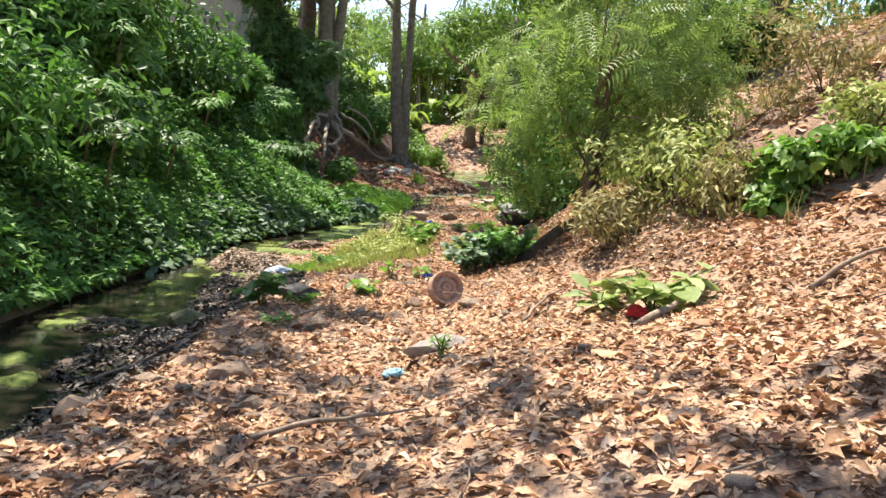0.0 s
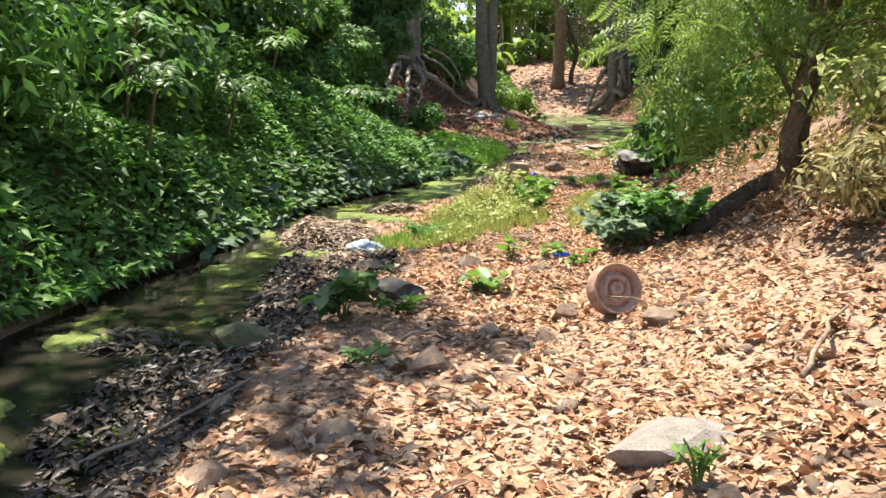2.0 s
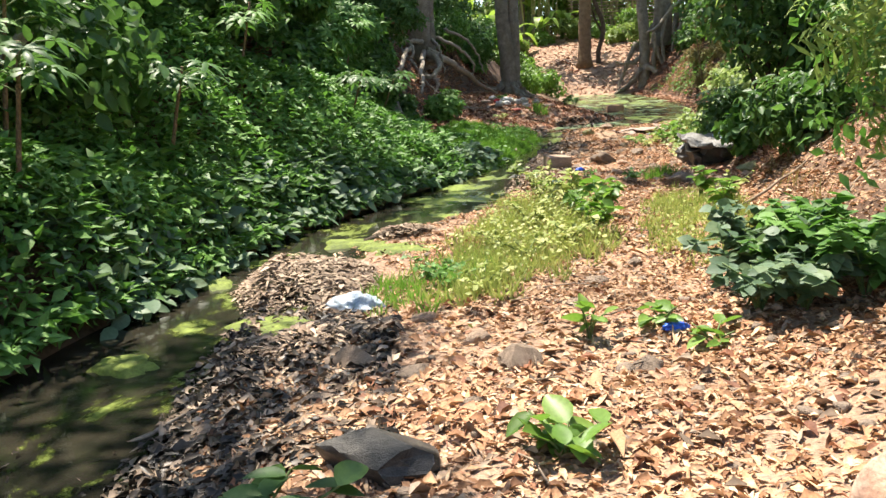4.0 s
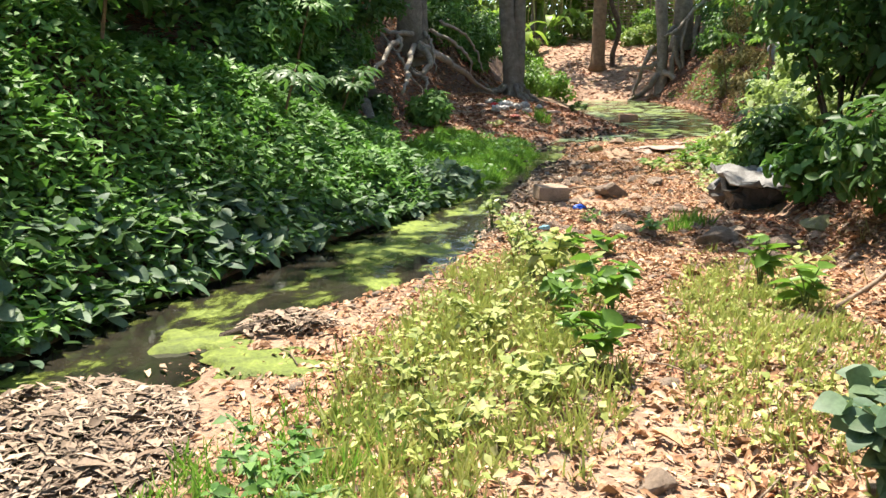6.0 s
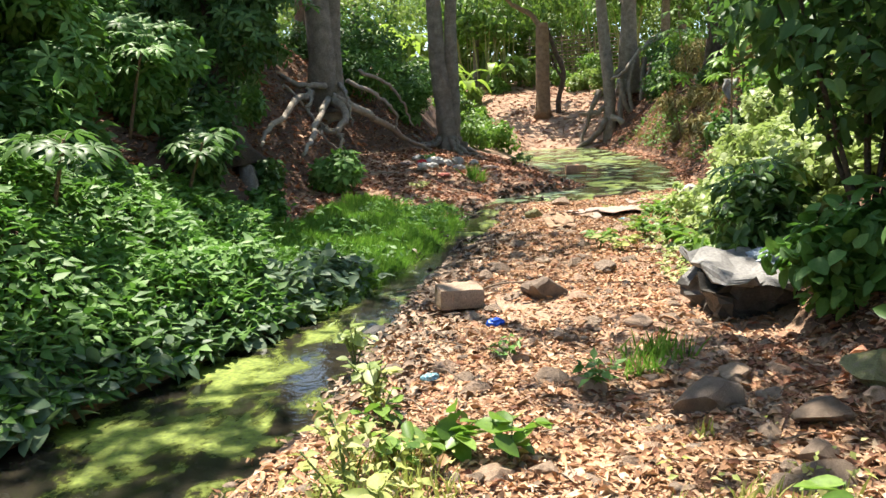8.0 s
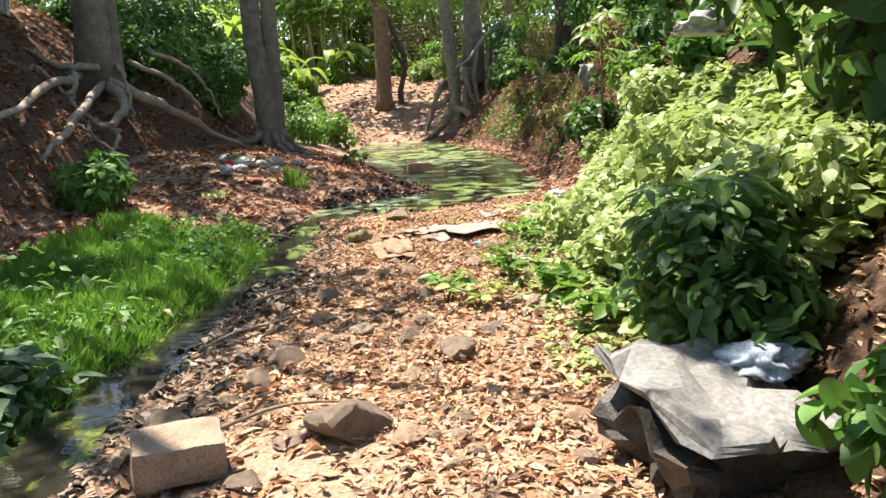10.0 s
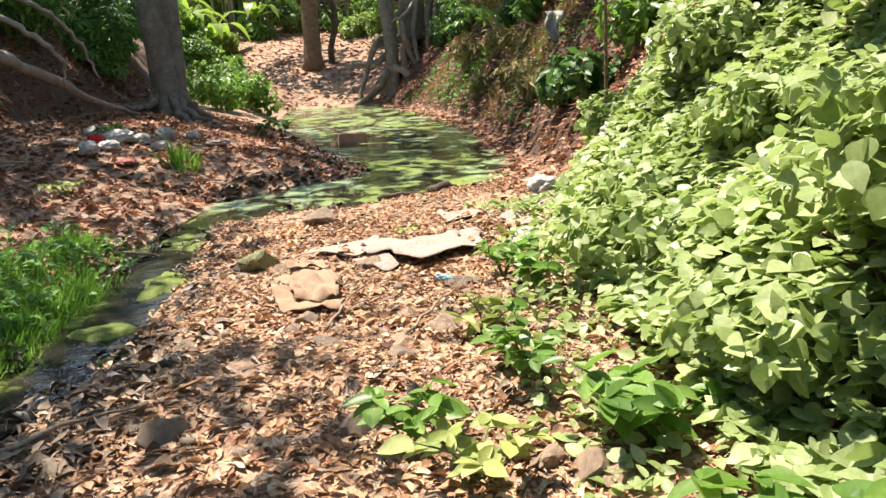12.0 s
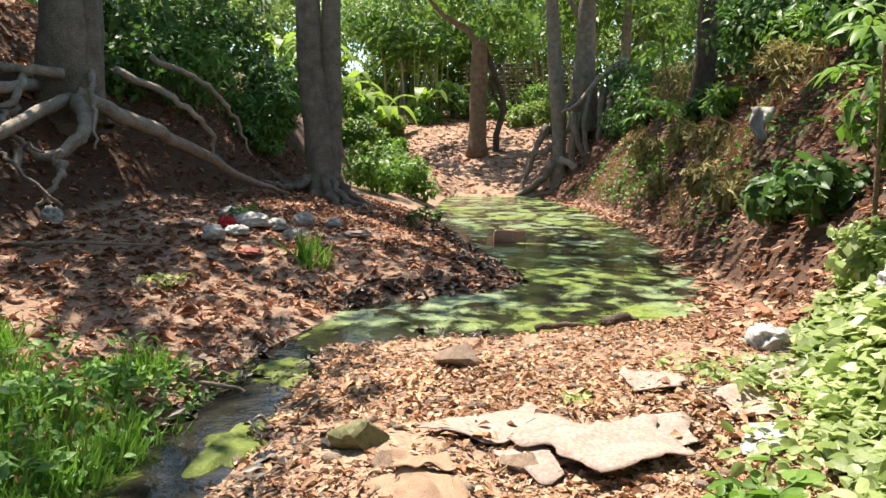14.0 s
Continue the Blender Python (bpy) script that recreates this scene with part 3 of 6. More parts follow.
for i, c in enumerate([(-2.5, 0, 7), (0.3, -2.5, 7.4), (1.2, 1.5, 8), (-1.5, -4.5, 6.6)]):
    limb_to(t, (-0.1, 0.1, 4.5 + 0.5 * i), c, 0.12, M_BARK, i + 40)
# High clumps added out of view to dapple the leafy bank with shade.
for i, (c, rr, n) in enumerate((((-0.3, -0.6, 7.0), (1.2, 1.3, 0.6), 480), ((-1.3, -2.4, 6.8), (1.2, 1.3, 0.6), 480), ((-0.2, 2.4, 7.4), (1.4, 1.4, 0.6), 520), ((-2.4, 1.2, 7.2), (1.5, 1.5, 0.7), 560))):
    crown_part(t, [(c, rr, n)], blade(0.2), 0.3, M_CANOPY, gaps=0.3, seed=840 + i)
    limb_to(t, (-0.15, 0.15, 5.2), c, 0.08, M_BARK, 850 + i)
B = (bx, by, bz)
root(t, B, [(-5.1, 28.0, 2.3), (-4.75, 28.3, 2.1), (-4.35, 29.4, 1.75), (-3.95, 30.8, 1.25), (-3.55, 32.2, 0.92)], 0.12, 1)
root(t, B, [(-5.05, 27.9, 2.2), (-4.72, 27.5, 2.02), (-4.6, 27.2, 1.75), (-4.78, 26.9, 1.5), (-5.0, 26.6, 1.22), (-4.75, 26.2, 0.95)], 0.11, 2)
root(t, B, [(-4.72, 26.9, 1.55), (-4.55, 26.6, 1.25), (-4.65, 26.3, 0.95)], 0.055, 3)
root(t, B, [(-4.98, 28.2, 2.6), (-4.68, 27.6, 2.35), (-4.55, 27.4, 2.0), (-4.45, 27.2, 1.6)], 0.05, 4)
root(t, B, [(-5.2, 27.9, 2.55), (-5.7, 27.5, 2.6), (-6.1, 27.4, 2.7), (-6.6, 27.6, 2.9)], 0.075, 5)
root(t, B, [(-5.55, 27.6, 2.5), (-5.35, 27.2, 2.3), (-5.4, 26.9, 1.9), (-5.75, 26.6, 1.55), (-5.9, 26.2, 1.3)], 0.055, 6)
root(t, B, [(-4.9, 28.6, 2.7), (-4.3, 29.2, 2.35), (-3.95, 29.6, 1.9), (-4.0, 29.7, 1.5)], 0.055, 7)
root(t, B, [(-4.8, 29.5, 3.0), (-4.2, 30.2, 2.6), (-3.95, 30.7, 2.1), (-3.8, 30.9, 1.6)], 0.05, 8)
root(t, B, [(-5.5, 27.4, 2.1), (-5.3, 26.8, 1.75), (-5.0, 26.6, 1.7), (-4.7, 26.6, 1.55)], 0.045, 9)
root(t, B, [(-5.2, 26.9, 1.6), (-5.0, 26.3, 1.1), (-4.4, 26.4, 0.98)], 0.04, 10)
root(t, B, [(-5.2, 28.0, 2.25), (-5.0, 26.8, 1.95), (-4.75, 25.5, 1.6), (-4.5, 24.4, 1.35), (-4.35, 23.4, 1.1)], 0.085, 11)
root(t, B, [(-5.5, 27.8, 2.4), (-5.35, 26.2, 2.2), (-5.1, 24.8, 1.85), (-4.9, 23.2, 1.55), (-4.6, 22.2, 1.3)], 0.075, 12)

# forked tree standing at the head of the pond
z = ground_z(-0.68, 50)
t = thing("tree", -0.68, 50, z - 0.1, "dark straight tree with a broken top beyond the pond", "tree", "trees along the creek")
trunk_part(t, [(-0.05, 0, 0), (0, 0, 2), (0.05, 0, 4), (0.05, 0, 4.6)], [0.4, 0.33, 0.31, 0.25], M_BARKTAN, flare=0.35, seed=13, sides=14)
trunk_part(t, [(0.05, 0, 4.3), (-0.5, 0.2, 5.1), (-1.4, 0.4, 5.7), (-2.2, 0.6, 6.6)], [0.17, 0.12, 0.06], M_BARKTAN, "limb", 8, seed=15)
trunk_part(t, [(0.9, 0.5, -0.6), (0.75, 0.5, 0.8), (1.05, 0.5, 2.1), (0.55, 0.5, 3.6), (0.2, 0.4, 4.6)], [0.17, 0.13, 0.12, 0.07], M_BARKDARK, "limb", 9, seed=14)
trunk_part(t, [(1.02, 0.5, 1.9), (0.6, 0.5, 2.6), (0.45, 0.5, 3.1)], [0.09, 0.06, 0.04], M_BARKDARK, "limb", 7, seed=16)
crown_part(t, [((-2.2, 1.5, 7), (2.0, 2, 1.2), 700), ((0.8, 3, 7.5), (2, 2, 1.2), 600), ((1.2, 0.5, 5.6), (0.8, 1, 0.5), 160)], blade(0.2), 0.42, M_CANOPY, gaps=0.25, seed=52)

# strangler with a cage of roots on the right side of the pond's head
z = ground_z(2.7, 45.5)
t = thing("tree", 2.7, 45.5, 0.3, "old grey tree with a tangle of hanging roots on the bank", "tree", "trees along the creek")
trunk_part(t, [(-0.45, 0.2, -0.2), (-0.4, 0.3, 2.4), (-0.55, 0.4, 4.2), (-0.9, 0.5, 9)], [0.33, 0.25, 0.25, 0.16], M_BARK, flare=0.5, seed=21, sides=14, steps=22)
trunk_part(t, [(0.5, 0.8, 2.4), (0.45, 0.8, 4.2), (0.5, 0.8, 6), (0.7, 0.8, 11)], [0.5, 0.42, 0.36, 0.2], M_BARK, "trunk", flare=0.4, seed=22, sides=14, steps=20)
for i, k in enumerate((
        [(0.5, 0.6, 3.4), (-0.1, 0.3, 3.3), (-0.5, 0.1, 2.6)], [(1.9, 0.6, 4.8), (1.0, 0.3, 4.3), (0.3, 0.1, 3.4), (-0.35, 0.1, 3.0)],
        [(0.7, 0.3, 3.9), (0.4, 0, 2.5), (0.55, -0.2, 1.2), (0.2, -0.3, 0)], [(1.1, 0.3, 3.9), (0.9, -0.1, 2.4), (1.1, -0.2, 1.3), (0.85, -0.2, 0.2)],
        [(-0.4, 0.1, 1.5), (0.3, -0.3, 1.1), (1.1, -0.4, 1.2), (1.9, -0.2, 1.25)], [(-0.5, 0.1, 1.3), (-1.1, 0, 0.6), (-1.9, 0, 0.1), (-2.4, 0, -0.1)],
        [(0.3, 0.2, 3), (0.0, 0, 1.8), (0.1, -0.2, 0.8), (-0.1, -0.3, -0.1)], [(1.4, 0.2, 3.7), (1.5, 0, 2.3), (1.4, -0.1, 1.3)],
        [(-0.6, 0.2, 1.8), (-1.2, 0.3, 1.6), (-1.8, 0.5, 1.7)], [(0.0, 0, 3.0), (0.25, -0.1, 1.9), (0.75, -0.2, 0.9), (0.7, -0.3, 0.1)],
        [(2.6, 0.4, 4.9), (1.8, 0.2, 4.2), (1.2, 0, 3.2), (1.2, 0, 2.2)], [(-0.8, 0.4, 2.6), (-1.1, 0.3, 2.0), (-1.5, 0.4, 0.9), (-1.7, 0.3, 0.3)])):
    trunk_part(t, k, [0.14, 0.11, 0.08, 0.06], M_ROOT if i % 3 == 1 else M_BARK, "root", 8, 0.15, 0, i + 60, steps=14, wobble=0.03)
# Outer clumps are added overhead to shade the right bank and far rise.
for i, c in enumerate([(-2, 1, 9), (1.5, 1, 10), (3.5, -1.5, 9), (1, -3, 8.6), (0.3, -5, 8.8), (-0.1, -8, 8.9), (2.2, -6.5, 9.0), (-3.8, 4.8, 9.5), (-1.9, 3.0, 9.2)]):
    limb_to(t, (0.5, 0.8, 6.0 + 0.3 * i), c, 0.11, M_BARK, 700 + i)
crown_part(t, [((-2, 1, 9), (2.2, 2.2, 1.3), 700), ((1.5, 1, 10), (2.6, 2.6, 1.5), 800), ((3.5, -1.5, 9), (2.2, 2.2, 1.4), 600), ((1, -3, 8.6), (1.8, 1.8, 1.0), 500), ((0.3, -5, 8.8), (1.8, 1.9, 0.9), 480),
               ((-0.1, -8, 8.9), (2.0, 2.0, 0.9), 520), ((2.2, -6.5, 9.0), (1.8, 2.0, 0.9), 460), ((-3.8, 4.8, 9.5), (1.7, 1.8, 0.8), 620), ((-1.9, 3.0, 9.2), (1.6, 1.8, 0.8), 560)],
           blade(0.2), 0.4, M_CANOPY, gaps=0.3, seed=71)

# trees on the two banks, mostly their stems and the leaves over them
canopy_tree("tree", -7.4, 33.5, "dark-stemmed leafy tree on top of the bank", 8.5, 0.28, 5.4, 2.8, 3000, 0.3, M_BARKDARK, M_DARKLEAF, (0.5, 0), seed=2)
t = canopy_tree("tree", -4.85, 21.5, "ivy-covered dark tree leaning out of the bank", 7.5, 0.27, 5.0, 1.7, 1500, 0.3, M_BARKDARK, M_DARKLEAF, (-1.2, 0.2), seed=5)
# Leaf clumps added out of view so their shadow dapples the creek bed.
SHADE = [((1.0, 1.4, 6.9), (1.3, 1.2, 0.7), 320), ((2.3, 0.3, 6.6), (1.5, 1.3, 0.7), 420), ((1.4, -1.6, 6.8), (1.2, 1.2, 0.7), 300), ((3.5, -4.3, 6.9), (1.2, 1.3, 0.6), 330)]
crown_part(t, SHADE, blade(0.2), 0.28, M_CANOPY, gaps=0.3, seed=557)
for i, (c, _, _) in enumerate(SHADE):
    limb_to(t, (-1.0, 0.2, 5.4 + 0.3 * i), c, 0.08, M_BARKDARK, 500 + i)
crown_part(t, [((-0.1, -0.1, 1.2), (0.4, 0.4, 0.5), 160), ((-0.25, 0, 2.2), (0.55, 0.5, 0.7), 320), ((-0.5, 0, 3.4), (0.7, 0.6, 0.8), 420), ((0.2, -0.1, 3.0), (0.6, 0.5, 0.7), 320), ((-0.7, 0, 4.4), (0.8, 0.7, 0.7), 400), ((0.55, -0.3, 1.9), (0.6, 0.5, 0.6), 420), ((0.75, -0.2, 2.7), (0.7, 0.6, 0.6), 460), ((-0.6, -0.2, 2.8), (0.6, 0.5, 0.8), 420)],
           palmate(5, 0.17), 0.17, M_DARKLEAF, "ivy", 0.4, 0.1, 0.4, seed=555)
trunk_part(t, [(0.3, -0.1, -0.05), (0.55, -0.5, -0.35), (0.9, -0.9, -0.65)], [0.13, 0.11, 0.09], M_BARK, "root", 9, seed=77)
def shade_overhang(t, clumps, start, seed, wood, leaf):
    """Adds unseen branches that reach out to shade the creek and slope; clumps in metres from the tree's base."""
    crown_part(t, clumps, blade(0.2), 0.28, leaf, gaps=0.25, seed=seed)
    for i, (c, _, _) in enumerate(clumps):
        limb_to(t, start, c, 0.08, wood, seed + i)


shade_overhang(t, [((4.5, -2.5, 6.9), (0.5, 0.5, 0.4), 200), ((4.15, -4.8, 6.9), (0.9, 0.8, 0.4), 340)], (-1.0, 0.2, 5.6), 561, M_BARKDARK, M_CANOPY)
t = canopy_tree("tree", -8.6, 14.0, "dark leafy tree on the steep bank with branches added for shade", 7.0, 0.25, 4.0, 2.2, 2200, 0.3, M_BARKDARK, M_DARKLEAF, (0.3, 0), seed=6)
shade_overhang(t, [((4.0, 2.6, 4.6), (1.0, 1.0, 0.6), 420)] , (0.2, 0, 3.8), 571, M_BARKDARK, M_DARKLEAF)
# Unseen tree; its crown is shifted over the stream to shade it.
t = canopy_tree("tree", -8.2, 8.6, "dark leafy tree on the steep bank with branches added for shade", 7.0, 0.22, 4.4, 1.5, 1300, 0.3, M_BARKDARK, M_DARKLEAF, (0.4, 0.3), seed=9, offset=(3.9, -0.6), gaps=0.35)
shade_overhang(t, [((1.4, 0.6, 4.2), (1.4, 1.5, 0.7), 700), ((4.3, 1.9, 3.5), (1.2, 1.1, 0.5), 420), ((1.8, -2.2, 4.2), (1.4, 1.5, 0.7), 700), ((1.2, 3.2, 4.2), (1.4, 1.5, 0.7), 600)], (0.3, 0.2, 4.0), 581, M_BARKDARK, M_DARKLEAF)
# Added out of view: its crown throws the dappled shade on the foreground.
canopy_tree("tree", -5.2, 4.8, "unseen spreading tree added to shade the start of the creek", 8, 0.24, 6.8, 2.7, 1750, 0.3, M_BARKDARK, M_CANOPY, (0.8, 0.3), seed=10, gaps=0.5, offset=(1.9, -0.9))
# Added tree with a high unseen crown that darkens the slope by its shadow.
t = canopy_tree("tree", 7.6, 13.0, "broad tree added to shade the dry slope", 8, 0.28, 5.2, 2.0, 1500, 0.32, M_BARKDARK, M_CANOPY, (-0.6, 0), seed=27)
shade_overhang(t, [((-3.2, -0.6, 4.6), (1.5, 1.6, 0.7), 650), ((-3.0, 2.6, 4.8), (1.4, 1.6, 0.7), 600), ((-3.4, 5.6, 5.0), (1.3, 1.5, 0.7), 520)], (-0.4, 0, 4.4), 591, M_BARKDARK, M_CANOPY)
canopy_tree("tree", 9.5, 14.5, "tall tree on top of the dry slope", 9, 0.3, 6.0, 3.2, 2600, 0.32, M_BARKDARK, M_CANOPY, (0, 0), seed=14)
canopy_tree("tree", 8.2, 22.0, "tall tree on top of the dry slope", 9, 0.28, 5.6, 3.2, 2600, 0.32, M_BARKDARK, M_CANOPY, (-0.5, 0), seed=17)
canopy_tree("tree", 5.2, 38.0, "slim dark tree leaning out of the bank", 8, 0.24, 6.6, 2.6, 2000, 0.3, M_BARKDARK, M_CANOPY, (0.3, 0), seed=18)
canopy_tree("tree", 7.5, 31.0, "leafy tree on top of the bank", 8, 0.24, 6.2, 2.8, 2400, 0.3, M_BARKDARK, M_CANOPY, (-0.4, 0), seed=19)
canopy_tree("tree", -9.5, 41.0, "leafy tree behind the pond", 9, 0.26, 5.6, 3.4, 2600, 0.36, M_BARK, M_CANOPY, (0.4, 0), seed=22)

# far wood beyond the pond
r = np.random.default_rng(3)
for i, (x, y, h) in enumerate(((-13, 62, 10), (-7, 70, 12), (-2, 66, 11), (3.5, 72, 12), (8, 62, 11), (13, 68, 12), (-18, 55, 11), (17, 55, 12), (-10, 80, 14), (1, 84, 14), (11, 84, 14), (-20, 74, 14), (22, 74, 14), (6, 56, 9), (-5, 60, 8))):
    h *= 1.3
    canopy_tree("tree", x, y, "sunlit leafy tree beyond the creek", h * 0.8, 0.2 + 0.06 * r.uniform(), h * 0.36, h * 0.36, 3000, 0.5, M_BARK, M_CANOPY if i % 3 else M_FEATHER,
                (r.uniform(-0.6, 0.6), 0), seed=100 + i, gaps=0.15, flare=0.3)


# ---- undergrowth ----
def carpet(name, label, category, n, xf, yr, hmax, shape, size, material, lean=0.5, low=0.15, seed=0, dens=None):
    """Leaves in a layer over the ground; xf gives the two sides at y."""
    r = np.random.default_rng(seed)
    y = r.uniform(yr[0], yr[1], n)
    a, b = xf(y)
    s = r.uniform(0, 1, n)
    x = a + (b - a) * s
    bushy = 0.55 + 0.45 * vnoise(x, y, 0.9, seed) + 0.3 * vnoise(x, y, 2.6, seed + 1)
    edge = np.clip(np.minimum(s, 1 - s) * 5, 0.25, 1)
    keep = r.uniform(0, 1, n) < (dens(x, y) if dens else 1.0)
    hh = (low + (hmax - low) * np.clip(bushy, 0.05, 1.2) * edge) * r.uniform(0.2, 1, n) ** 0.3
    P = np.stack([x, y, height(x, y) + hh], 1)[keep]
    az = r.uniform(0, 6.283, len(P))
    D = np.stack([np.cos(az), np.sin(az), r.normal(-0.15, lean, len(P))], 1)
    V = leaves(P, D, size * r.uniform(0.6, 1.3, len(P)), shape, 0.45)
    ob = part(name, leaf_mesh(name, [V], material), material)
    return tagged(ob, label, category, kind="stuff")


carpet("undergrowth", "dense green herbs covering the creek's bank", "undergrowth", 72000, lambda y: (edge_l(y) - 2.2, edge_l(y) + 0.15), (3, 19.5), 0.6, blade(0.2, 0.06, 0.14), 0.12, M_HERB, seed=3, dens=lambda x, y: np.where((y > 16.4) & (x > np.interp(y, [16.4, 18, 19.5], [-2.4, -3.0, -3.5])), 0.03, 1.0))
carpet("undergrowth", "dense darker herbs higher on the bank", "undergrowth", 15000, lambda y: (edge_l(y) - 4.5, edge_l(y) - 1.8), (3, 17.5), 0.8, blade(0.26, 0.08, 0.16), 0.17, M_DARKLEAF, seed=4)
carpet("undergrowth", "broad pale-backed leaves along the water's edge", "undergrowth", 3400, lambda y: (edge_l(y) - 0.6, edge_l(y) + 0.2), (9, 18), 0.36, oval(0.27, 0.05, 0.15), 0.14, M_GREYLEAF, seed=5)


def grass(name, label, n, xf, yr, h, material, seed=0, w=0.016, dens=None, tuft=12):
    r = np.random.default_rng(seed)
    k = n // tuft
    y = r.uniform(yr[0], yr[1], k)
    a, b = xf(y)
    x = a + (b - a) * r.uniform(0, 1, k)
    if dens is not None:
        keep = r.uniform(0, 1, k) < dens(x, y)
        x, y = x[keep], y[keep]
    x, y = np.repeat(x, tuft) + r.normal(0, 0.03, len(x) * tuft), np.repeat(y, tuft) + r.normal(0, 0.03, len(y) * tuft)
    P = np.stack([x, y, height(x, y) - 0.01], 1)
    D = np.stack([r.normal(0, 0.4, len(x)), r.normal(0, 0.4, len(x)), np.ones(len(x))], 1)
    V = leaves(P, D, h * r.uniform(0.45, 1.2, len(x)), straw(w / h, 0.3), 0.8, (0.6, -1, 0.1))
    ob = part(name, leaf_mesh(name, [V], material), material)
    return tagged(ob, label, "grass", kind="stuff")


def spot(cx, cy, rx, ry, thin=0.8, seed=0):
    """How thickly a patch grows: full in its middle, ragged towards its rim."""
    return lambda x, y: thin * np.clip(1.25 - ((x - cx) / rx) ** 2 - ((y - cy) / ry) ** 2 + 0.55 * vnoise(x, y, 2.1, seed), 0, 1)


grass("grass", "bright green grass beside the stream", 50000, lambda y: (np.interp(y, [16, 19, 24], [-2.6, -3.6, -3.6]), edge_l(y) + 0.15), (16.4, 23.3), 0.17, M_GRASS, 1, 0.006,
      lambda x, y: np.clip(0.95 - 0.7 * np.clip(y - 21.8, 0, 2) + 0.9 * vnoise(x, y, 2.2, 8), 0, 1))
grass("grass", "thin sunlit grass in the middle of the creek bed", 26000, lambda y: (-1.7 + 0 * y, 0.0 + 0 * y), (8.8, 15.0), 0.15, M_PALEWEED, 2, 0.005, spot(-0.8, 11.2, 0.62, 2.2, 1.0, 1))
grass("grass", "thin sunlit grass beside the trodden way", 16000, lambda y: (0.0 + 0 * y, 1.3 + 0 * y), (9.6, 14.0), 0.12, M_PALEWEED, 3, 0.005, spot(0.65, 11.8, 0.5, 1.8, 0.7, 2))
grass("grass", "thin green grass at the stream's edge", 5000, lambda y: (-2.2 + 0 * y, -0.8 + 0 * y), (8.9, 11.2), 0.13, M_GRASS, 9, 0.004, spot(-1.4, 9.9, 0.5, 0.8, 0.8, 6))
grass("grass", "small green grass tuft among the stones", 800, lambda y: (0.25 + 0 * y, 0.8 + 0 * y), (14.7, 15.7), 0.17, M_GRASS, 4, 0.006, spot(0.52, 15.2, 0.22, 0.4, 1, 3))
grass("grass", "small green grass tuft on the leafy shore", 420, lambda y: (-2.0 + 0 * y, -1.5 + 0 * y), (26.0, 27.3), 0.3, M_GRASS, 5, 0.012, spot(-1.75, 26.6, 0.18, 0.4, 1, 3))
grass("grass", "dry pale grass on the slope", 7000, lambda y: (foot_r(y) + 0.1, foot_r(y) + 3.5), (5.4, 15), 0.22, M_DRYWEED, 6, 0.005, lambda x, y: np.clip(0.3 + 0.7 * vnoise(x, y, 1.3, 5), 0, 1))


carpet("weeds", "low yellow-green weeds in the sunny middle of the bed", "weeds", 5500, lambda y: (-1.7 + 0 * y, 0.0 + 0 * y), (8.8, 15.0), 0.2, blade(0.3), 0.042, M_PALEWEED, 0.5, 0.02, 44, spot(-0.8, 11.2, 0.62, 2.2, 1.0, 1))
carpet("weeds", "low yellow-green weeds beside the trodden way", "weeds", 3500, lambda y: (0.0 + 0 * y, 1.4 + 0 * y), (9.6, 14.0), 0.14, blade(0.3), 0.04, M_PALEWEED, 0.5, 0.02, 45, spot(0.65, 11.8, 0.55, 1.9, 1.0, 2))
carpet("creeper", "bright green creeper spreading over the bank", "creeper", 17000, lambda y: (np.interp(y, [17, 20, 22, 24], [1.35, 1.5, 1.75, 2.4]), np.interp(y, [17, 20, 24], [2.9, 3.2, 3.6])), (16.9, 24.2), 0.46, oval(0.37, 0.05, 0.15, 0.75), 0.098, M_CREEPER, 0.3, 0.1, 52)
carpet("weeds", "small leafy weeds among the stream-side grass", "weeds", 8500, lambda y: (np.interp(y, [16, 19, 24], [-2.6, -3.4, -3.2]), edge_l(y) + 0.1), (17.5, 23.4), 0.26, blade(0.24), 0.08, M_HERB, 0.5, 0.04, 48, lambda x, y: np.clip(0.45 + 0.9 * vnoise(x, y, 1.8, 18), 0, 1))
carpet("weeds", "small green weeds at the foot of the creeper", "weeds", 3500, lambda y: (0.9 + 0 * y, 2.4 + 0 * y), (17.2, 23.5), 0.16, oval(0.3), 0.07, M_CREEPER, 0.4, 0.02, 46, lambda x, y: np.clip(1.3 - 2.2 * np.abs(x - np.interp(y, [17, 20, 24], [1.25, 1.4, 2.2])) + 0.6 * vnoise(x, y, 2, 3), 0, 1))
grass("grass", "dry yellow tufts on the bank above the pond", 9000, lambda y: (foot_r(y) + 0.1, foot_r(y) + 2.4), (26, 42), 0.3, M_DRYWEED, 7, 0.008, lambda x, y: np.clip(0.1 + 0.9 * vnoise(x, y, 0.9, 5), 0, 1))
carpet("undergrowth", "scattered low greenery on the bank above the pond", "undergrowth", 9000, lambda y: (foot_r(y) + 0.1, foot_r(y) + 3.4), (24, 44), 0.5, blade(0.25), 0.14, M_HERB, 0.5, 0.02, 47, lambda x, y: np.clip(0.05 + 1.1 * vnoise(x, y, 0.7, 15), 0, 1))


def stems(parent, ends, r0, material, name="stem"):
    for i, e in enumerate(ends):
        e = np.asarray(e, float)
        mid = e * 0.5 + np.array([0.08 * math.sin(i * 2.1), 0.08 * math.cos(i * 1.7), 0.06])
        part(name, Soup().add(*tube(bent([(0, 0, -0.05), mid, e], 7), [r0, r0 * 0.7, r0 * 0.35], 6)), material, parent)


